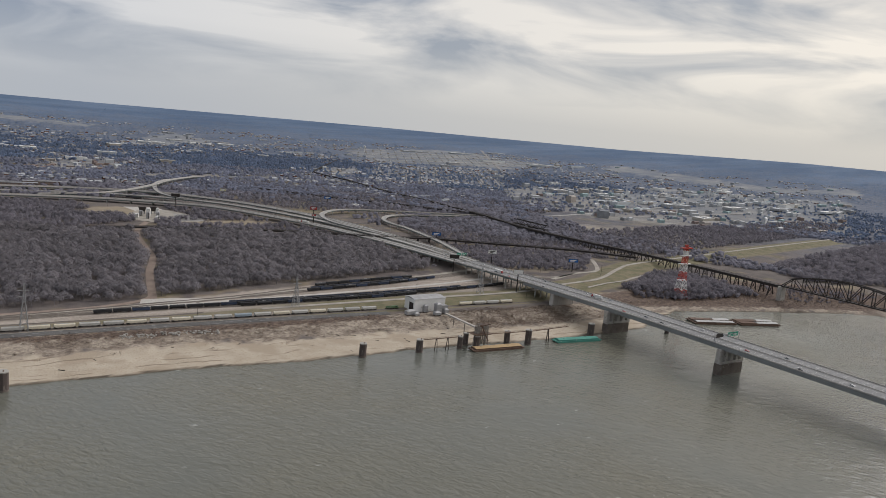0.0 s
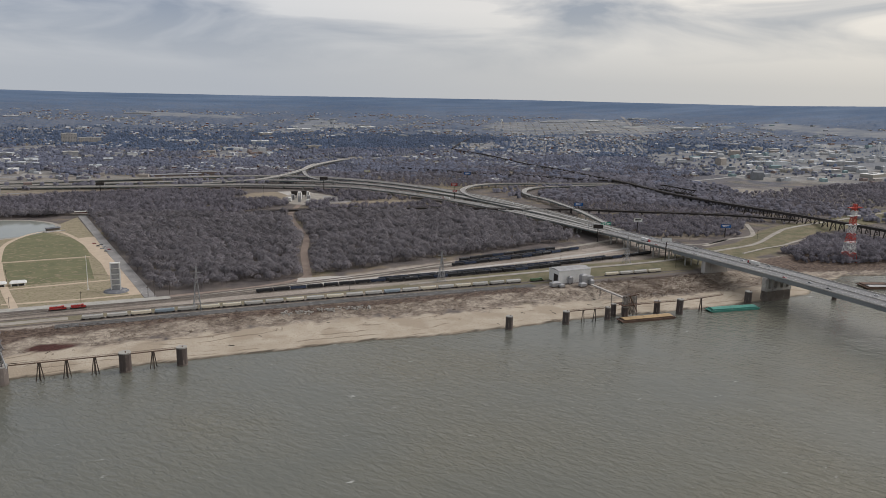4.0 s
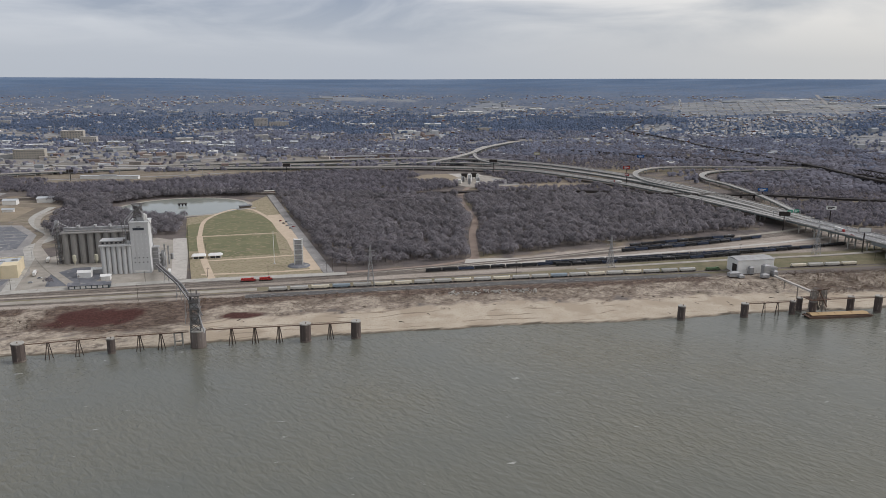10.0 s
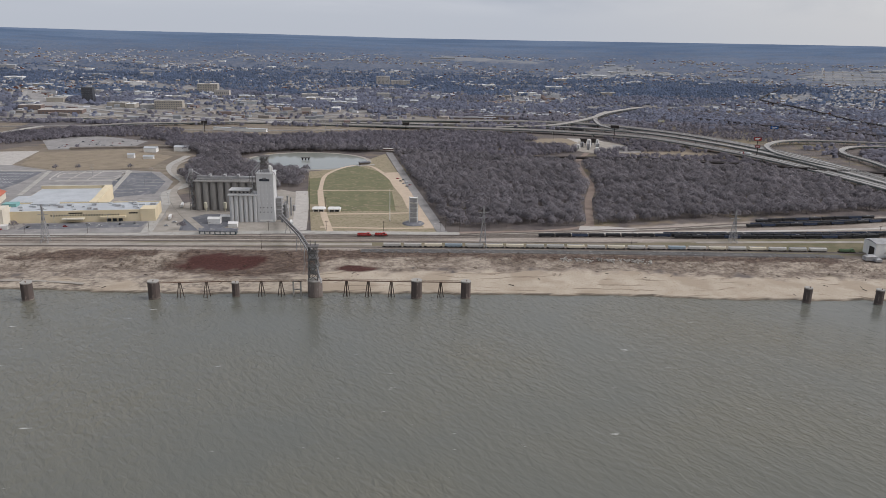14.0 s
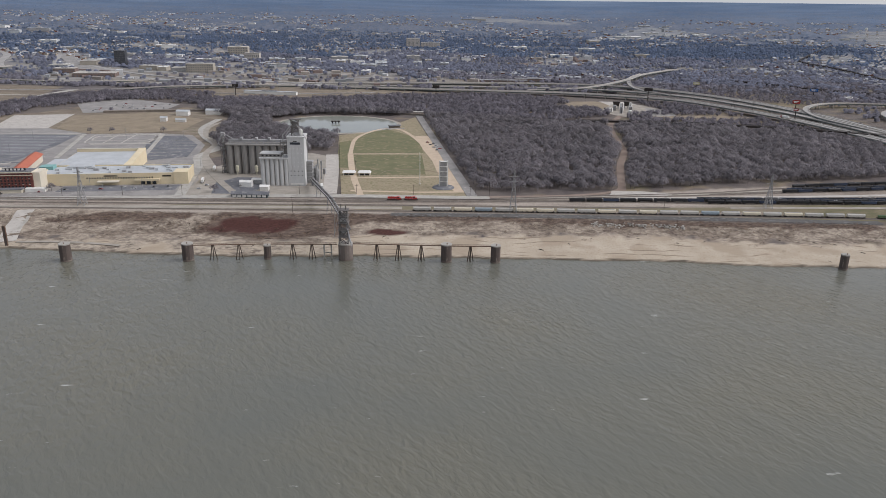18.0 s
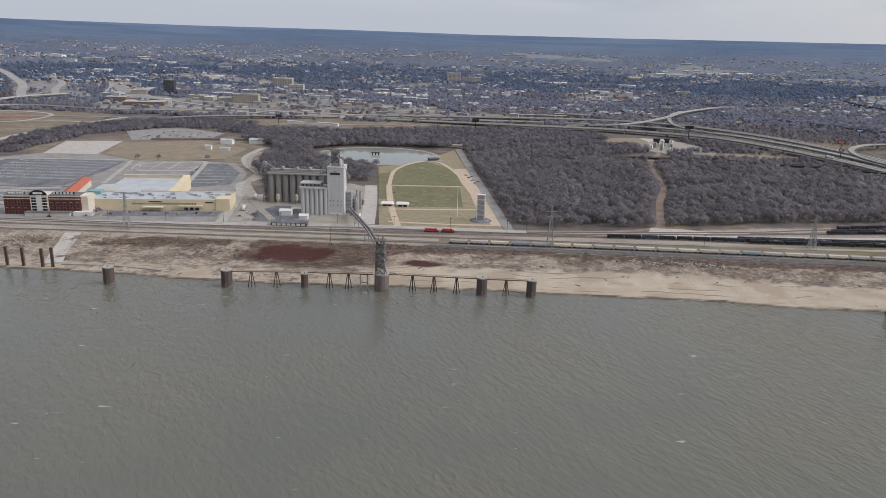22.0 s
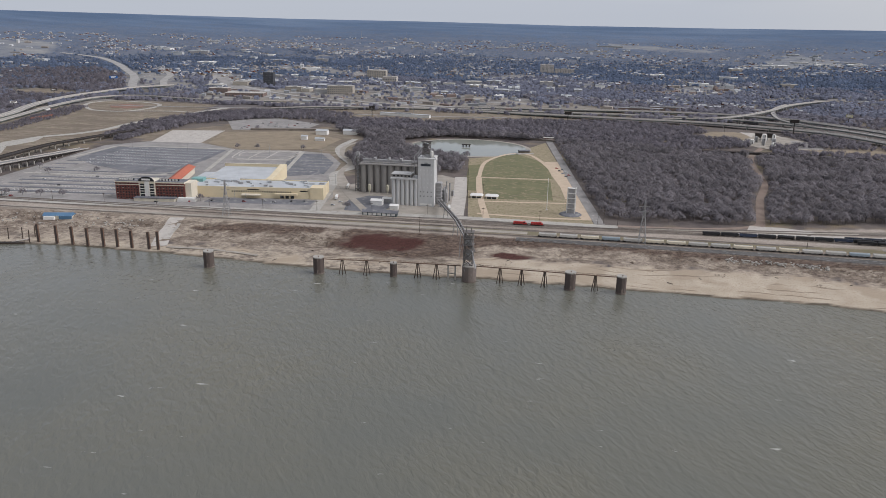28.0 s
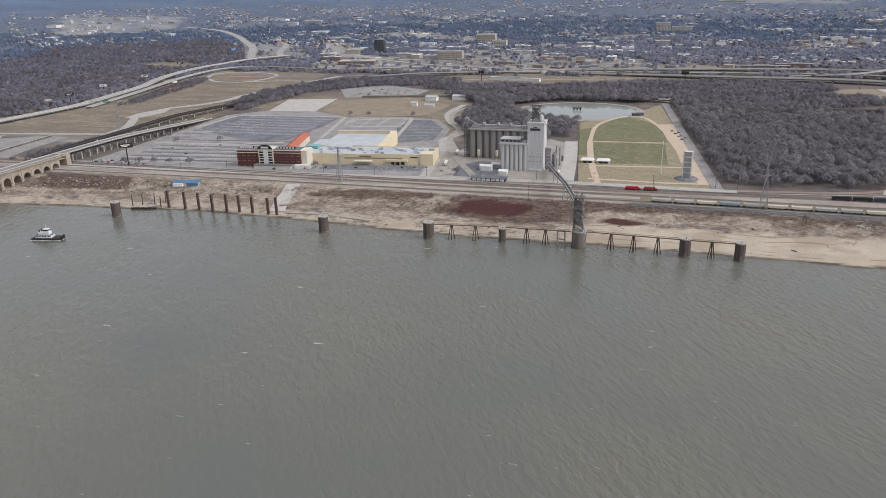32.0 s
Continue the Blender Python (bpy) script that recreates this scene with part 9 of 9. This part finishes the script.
trestle("railway_trestle", "far dark railway viaduct beyond the ramps", [(700, 1880, 15), (766, 1828, 15.5), (806, 1780, 15.5), (853, 1718, 15.5), (903, 1671, 15.5), (978, 1621, 15.5), (1044, 1540, 16), (1110, 1470, 17)], 5, 2.0, 24)


M_FAR_GLASS = mat("dull_window_glass", (0.12, 0.125, 0.135), (0.09, 0.095, 0.105), rough=0.3, spec=0.5, bump=0.0)


def block(name, label, x, y, w, d, h, turn, wall, roof, floors=0, cols=0):
    """A far building: walls, roof slab with parapet, and its windows."""
    ob = thing(name, label, "building", (x, y, float(gz(x, y)) - 0.5), turn, "far buildings")
    part("wall_shell", Build().box(-w / 2, -d / 2, 0, w / 2, d / 2, h), wall, ob)
    part("roof", Build().box(-w / 2 - 0.4, -d / 2 - 0.4, h, w / 2 + 0.4, d / 2 + 0.4, h + 0.8), roof, ob)
    part("roof_unit", Build().box(-w / 6, -d / 6, h + 0.8, w / 8, d / 5, h + 2.6), M_GALV, ob)
    for f in range(floors):
        for k in range(cols):
            x0 = -w / 2 + w * (k + 0.25) / cols
            part("window", Build().box(x0, -d / 2 - 0.12, 1.4 + f * (h - 1) / floors, x0 + 0.42 * w / cols, -d / 2 + 0.1, 1.4 + (f + 0.42) * (h - 1) / floors), M_FAR_GLASS, ob)
    return ob


M_DARKT = mat("dark_curtain_wall", (0.075, 0.078, 0.085), (0.05, 0.052, 0.058), rough=0.35)
M_TANB2 = mat("tan_brick", (0.40, 0.365, 0.31), (0.31, 0.285, 0.24), rough=0.85)
block("office_tower", "dark glass office tower in the town", -845, 2112, 28, 24, 39, 6, M_DARKT, M_DARKT, 8, 7)
block("apartment_tower", "pale concrete slab of flats in the town", -70, 2695, 46, 16, 31, 0, M_CONC_PALE, M_CONC_PALE, 7, 10)
block("apartment_block", "lower pale slab of flats in the town", -10, 2705, 66, 16, 17, 0, M_CONC_PALE, M_CONC, 4, 12)
block("old_hotel", "old tan brick building with pale piers", -586, 1958, 68, 24, 22, 2, M_TANB2, M_CONC, 4, 12)
block("hospital", "tan brick block with a flat roof", -600, 2410, 60, 34, 26, 4, M_TANB2, M_CONC_PALE, 4, 8)
block("school", "cream building with tall windows", -533, 2302, 44, 22, 20, 0, M_CONC_PALE, M_CONC, 2, 8)
M_BROWNB = mat("brown_brick", (0.215, 0.165, 0.145), (0.16, 0.12, 0.105), rough=0.88)
block("brick_store", "low brown brick store with a pale roof", -800, 1840, 96, 40, 9, 8, M_BROWNB, M_CONC_PALE, 1, 12)
block("brick_store", "brown brick shop with a white cornice", -900, 1905, 50, 30, 12, 8, M_BROWNB, M_CONC_PALE, 2, 8)
block("warehouse", "white metal warehouse on open ground", -216, 2214, 40, 22, 10, 0, M_PAINT_W, M_PAINT_W)
block("warehouse", "long white metal warehouse", -867, 2540, 60, 24, 10, 5, M_PAINT_W, M_PAINT_W)
block("brick_terrace", "red brick terrace of flats by the highway", 165, 1800, 110, 16, 8, 0, M_BROWNB, M_HOUSE[3], 2, 18)
block("brick_terrace", "second red brick terrace of flats", 240, 1840, 90, 16, 8, 0, M_BROWNB, M_HOUSE[3], 2, 14)
block("station_canopy", "long white station canopy behind the woods", -330, 1560, 112, 9, 6, -11, M_PAINT_W, M_ROOF_W)
block("white_shed", "white domed shed beyond the ramps", 859, 1566, 26, 20, 7, 0, M_PAINT_W, M_PAINT_W)
wr = np.random.RandomState(29)
EXTRA = [(wr.uniform(1780, 2750), wr.uniform(1340, 1960), wr.uniform(14, 60)) for _ in range(34)] + [(wr.uniform(-980, 120), wr.uniform(1960, 2420), wr.uniform(14, 36)) for _ in range(30)] + [(r * math.sin(a), r * math.cos(a), w) for r, a, w in zip(wr.uniform(2900, 3650, 60), np.radians(wr.uniform(-44, 60, 60)), wr.uniform(16, 56, 60))]
for x, y, w in ((625, 2945, 70), (760, 3060, 90), (882, 3184, 60), (930, 3458, 44), (959, 3093, 90), (1062, 3095, 60), (1258, 2916, 60), (667, 2480, 40), (2219, 2775, 120), (2400, 2626, 160), (2577, 2587, 110), (1911, 1744, 120), (1902, 1687, 70), (2094, 1616, 90), (2374, 1622, 40), (2466, 1596, 50), (2612, 1515, 130), (2659, 1380, 170), (2560, 1600, 90), (2500, 1480, 120), (2300, 1540, 80), (1963, 1408, 60), (2050, 1700, 60), (1980, 1820, 50), (2100, 1860, 40), (1880, 1960, 50),
                (403, 2482, 50), (190, 3731, 120), (-942, 3100, 30), (-1289, 2973, 60), (-1420, 2846, 70), (-730, 3619, 60), (-300, 3560, 60), (100, 3500, 70), (-1600, 2900, 80), (-1250, 2560, 50), (-1100, 2420, 44), (-700, 2120, 40), (-650, 2240, 50), (-420, 2130, 44), (-330, 2060, 50), (-280, 2330, 40), (-150, 2140, 36), (-730, 2010, 40), (-960, 2010, 40), (-760, 2300, 40), (520, 2640, 50), (300, 2700, 40), (2250, 3050, 160), (1980, 3080, 120), (2480, 3080, 120), *EXTRA):
    s = 1.2 * shrink(math.hypot(x, y)) ** 0.4
    block("warehouse", ("pale flat-roofed industrial shed in the town", "long white-roofed warehouse in the town", "grey metal industrial shed in the town")[wr.randint(0, 3)], x, y, w * s, wr.uniform(18, 34) * s, wr.uniform(5, 10) * s * (1 if y < 2900 else 0.5), wr.uniform(-12, 12), (M_PAINT_W, M_GALV, M_TANB2 if y < 2900 else M_ROOF_W, M_GALV, M_ROOF_W)[wr.randint(0, 5)], (M_ROOF_W, M_PAINT_W, M_CONC, M_ROOF_W)[wr.randint(0, 4)])
# works and shops too small and many to count
M_WORKS = [mat("pale_works_cladding", (0.47, 0.475, 0.48), rough=0.7, vary=0.25, bump=0), mat("tan_works_wall", (0.35, 0.315, 0.28), rough=0.8, vary=0.25, bump=0), mat("grey_works_metal", (0.24, 0.25, 0.26), rough=0.7, vary=0.3, bump=0), mat("teal_works_roof", (0.27, 0.36, 0.36), rough=0.7, vary=0.2, bump=0), mat("red_works_brick", (0.24, 0.185, 0.165), rough=0.85, vary=0.2, bump=0)]
works = [Build() for _ in M_WORKS]
for poly, count, big, pick in ((OPEN[1], 340, 1.15, (0, 0, 0, 1, 2, 2, 3, 4)), (OPEN[2], 60, 1.0, (0, 1, 2, 3)), (OPEN[8], 190, 0.85, (0, 1, 1, 2, 2, 4, 4)), (OPEN[9], 60, 0.8, (0, 1, 2)), (OPEN[10], 90, 0.9, (0, 0, 1, 2)), (OPEN[6], 60, 0.8, (0, 0, 1, 2)), (OPEN[5], 70, 0.75, (0, 1, 4, 4)), (OPEN[4], 40, 0.7, (0, 1, 2))):
    px, py = [p[0] for p in poly], [p[1] for p in poly]
    for _ in range(count):
        x, y = wr.uniform(min(px), max(px)), wr.uniform(min(py), max(py))
        if not inside(poly, np.array([x]), np.array([y]))[0]:
            continue
        if not all(off_line(h_, np.array([x]), np.array([y]), 24)[0] for h_ in HIGHWAYS):
            continue
        k_ = big * (0.5 + 0.5 * shrink(math.hypot(x, y)))
        w, d, h, a = wr.uniform(4, 17) * k_, wr.uniform(4, 9) * k_, wr.uniform(3.5, 9) * k_ * (2.0 if wr.rand() < 0.08 else 1), wr.choice([0.1, -0.35, 0.3]) + wr.normal(0, 0.05)
        z, ca, sa = float(gz(x, y)) - 0.4, math.cos(a), math.sin(a)
        P = lambda u, v, q: (x + u * ca - v * sa, y + u * sa + v * ca, z + q)
        works[pick[wr.randint(0, len(pick))]].loft([[P(-w, -d, 0), P(w, -d, 0), P(w, d, 0), P(-w, d, 0)], [P(-w, -d, h), P(w, -d, h), P(w, d, h), P(-w, d, h)], [P(-w, -0.3, h * 1.18), P(w, -0.3, h * 1.18), P(w, 0.3, h * 1.18), P(-w, 0.3, h * 1.18)]])
for b, m, l in zip(works, M_WORKS, ("pale clad works sheds in the far districts", "tan walled shops and works of the town", "grey metal works sheds of the town", "teal-roofed works sheds of the industrial district", "red brick shops and works of the town")):
    solid("works_sheds", b, m, l, "buildings", kind="stuff")
for x, y, r_, h in ((2100, 1834, 9, 22), (2312, 1601, 11, 14), (2487, 1775, 6, 30), (2140, 1800, 8, 12), (2400, 1660, 12, 12), (2240, 1700, 10, 12), (1990, 1760, 7, 26), (2520, 1640, 9, 14)):
    tk = thing("storage_tank", "white storage tank of the industrial district", "tank", (x, y, float(gz(x, y)) - 0.5), 0, "storage tanks")
    part("shell", Build().cyl(0, 0, 0, h, r_ * 0.7, n=16), M_PAINT_W, tk)
    part("roof_cone", Build().cyl(0, 0, h, h + 1.8, r_ * 0.7, 0.4, n=16), M_PAINT_W, tk)
    part("stair", Build().box(-0.5, -r_ * 0.7 - 0.5, 0, 0.5, -r_ * 0.7 + 0.1, h), M_GALV, tk)
wt = thing("water_tower", "white water tower above the bare trees", "water tower", (1690, 3050, float(gz(1690, 3050))))
part("bowl", Build().turned(0, 0, [(1, 18), (5, 20), (6, 23), (4.5, 26), (0.8, 27)], 14), M_PAINT_W, wt)
part("stem", Build().cyl(0, 0, -1, 18.2, 1.3, n=10), M_PAINT_W, wt)
for x, y, h in ((-942, 3225, 34), (-1013, 3754, 30), (-821, 3930, 20), (620, 2150, 40), (900, 1800, 36), (340, 1990, 36), (-700, 2600, 30)):
    ms = thing("radio_mast", "thin grey radio mast over the town", "mast", (x, y, float(gz(x, y))), 0, "radio masts")
    part("mast", Build().cyl(0, 0, -1, h, 0.9, 0.4, n=6), M_GALV, ms)
    part("head", Build().box(-1.2, -1.2, h, 1.2, 1.2, h + 1.2), M_GALV, ms)

strip("highway_fan", [(-800, 1930), (-920, 2060), (-1020, 2220), (-1090, 2330)], 60, 0.7, M_LOT, "wide fan of pale highway lanes", "road")
# streets of the town, in a loose grid, and the lanes of its estates
lanes = Build()
sr = np.random.RandomState(53)
for k in range(30):
    x0 = -1500 + 108 * k + sr.uniform(-25, 25)
    y0, y1 = 1830 + sr.uniform(0, 160), sr.uniform(2500, 3300)
    if 420 < x0 < 900:
        y0 += 380
    if x0 > 1250:
        y0, y1 = 2120 + sr.uniform(0, 80), sr.uniform(2500, 2750)
    pts = [(x0 + 0.06 * (y - y0) + 5 * math.sin(y / 90 + k), y) for y in np.linspace(y0, y1, 12)]
    w_ = sr.choice([2.6, 3.2, 4.5])
    lanes.sweep([(x, y, float(gz(x, y)) + 0.5) for x, y in pts], [(-w_, -0.6), (w_, -0.6), (w_, 0), (-w_, 0)])
for k in range(17):
    y0 = 1900 + 78 * k + sr.uniform(-20, 20)
    xa, xb = sr.uniform(-1500, -900), sr.uniform(300, 1300)
    if y0 < 2150:
        xa, xb = sr.uniform(-700, -560), sr.uniform(150, 330)
    pts = [(x, y0 + 0.03 * x + 10 * math.sin(x / 160 + k)) for x in np.linspace(xa, xb, 24)]
    w_ = sr.choice([2.6, 3.2, 5.0])
    lanes.sweep([(x, y, float(gz(x, y)) + 0.45) for x, y in pts], [(-w_, -0.6), (w_, -0.6), (w_, 0), (-w_, 0)])
solid("town_streets", lanes, M_LOT, "pale grey streets of the town among bare trees", "streets", kind="structure")
# bare trees over the whole town
fr = np.random.RandomState(41)
n = 132000
az = np.radians(fr.uniform(-50, 66, n))
rad = np.where(np.arange(n) < 92000, np.sqrt(fr.uniform(1500**2, 3050**2, n)), np.sqrt(fr.uniform(3050**2, 4750**2, n)))
x, y = rad * np.sin(az), rad * np.cos(az)
size = np.clip(1 - 0.62 * (rad - 2300) / 2400, 0.3, 1)
thick_ = fuzz(x, y, 330, 61) + 0.7 * fuzz(x, y, 110, 62)
ok = ((thick_ > np.where(rad < 3000, 0.0, -0.5)) | (fr.rand(n) < 0.33)) & ~((y < 1640) & (x > -1040) & (x < 760)) & ~((x > 1350) & (y < 1560) & (rad < 2300))
for h_ in HIGHWAYS:
    ok &= off_line(h_, x, y, 20)
ok &= off_line([(-780, 1920), (-920, 2060), (-1090, 2330)], x, y, 42)
ok &= off_line([(-1100, 1985), (-1176, 2120), (-1230, 2260), (-1330, 2390)], x, y, 26)
ok &= ~((x > 1480) & (x < 2700) & (y > 2640) & (y < 3230) & (fr.rand(n) < 0.93))
ok &= ~(inside([(1200, 2140), (1740, 2100), (2030, 2540), (1500, 2610)], x, y) & (fr.rand(n) < 0.72))
ok &= ~((x > 1900) & (rad < 3000) & (y < 1900) & (y > 1330) & (fr.rand(n) < 0.6))
ok &= ~(is_open(x, y) & ((fr.rand(n) < np.where(x > 1400, 0.8, 0.88)) | (rad > 3300)))
for poly in MEADOW[:7]:
    ok &= ~inside(poly, x, y)
x, y, rad, size = x[ok], y[ok], rad[ok], size[ok]
spots_ = np.stack([x, y, gz(x, y) - 0.3, fr.uniform(5.5, 11.5, len(x)) * size, fr.uniform(0, 6.28, len(x)), fr.randint(0, 5, len(x))], -1)
# each farther band takes a bluer material, so haze sits in the colour
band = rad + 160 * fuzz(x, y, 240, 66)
for lo, hi, model, m_, name_, label_ in ((0, 1980, FAR_TREES, M_NEAR_TOWN_HAZE, "town_trees", "bare trees at the edge of the town, faintly tinted with haze"), (1980, 2500, FAR_TREES, M_TOWN_HAZE, "town_trees", "bare trees among the town houses, tinted blue-grey with haze"),
                                        (2500, 3250, FAR_TREES, M_FAR_HAZE, "far_woods", "distant bare woodland beyond the town, tinted blue with haze"), (3250, 9000, HILL_TREES, M_HILLS_HAZE, "hill_woods", "wooded hills at the horizon, tinted blue with haze")):
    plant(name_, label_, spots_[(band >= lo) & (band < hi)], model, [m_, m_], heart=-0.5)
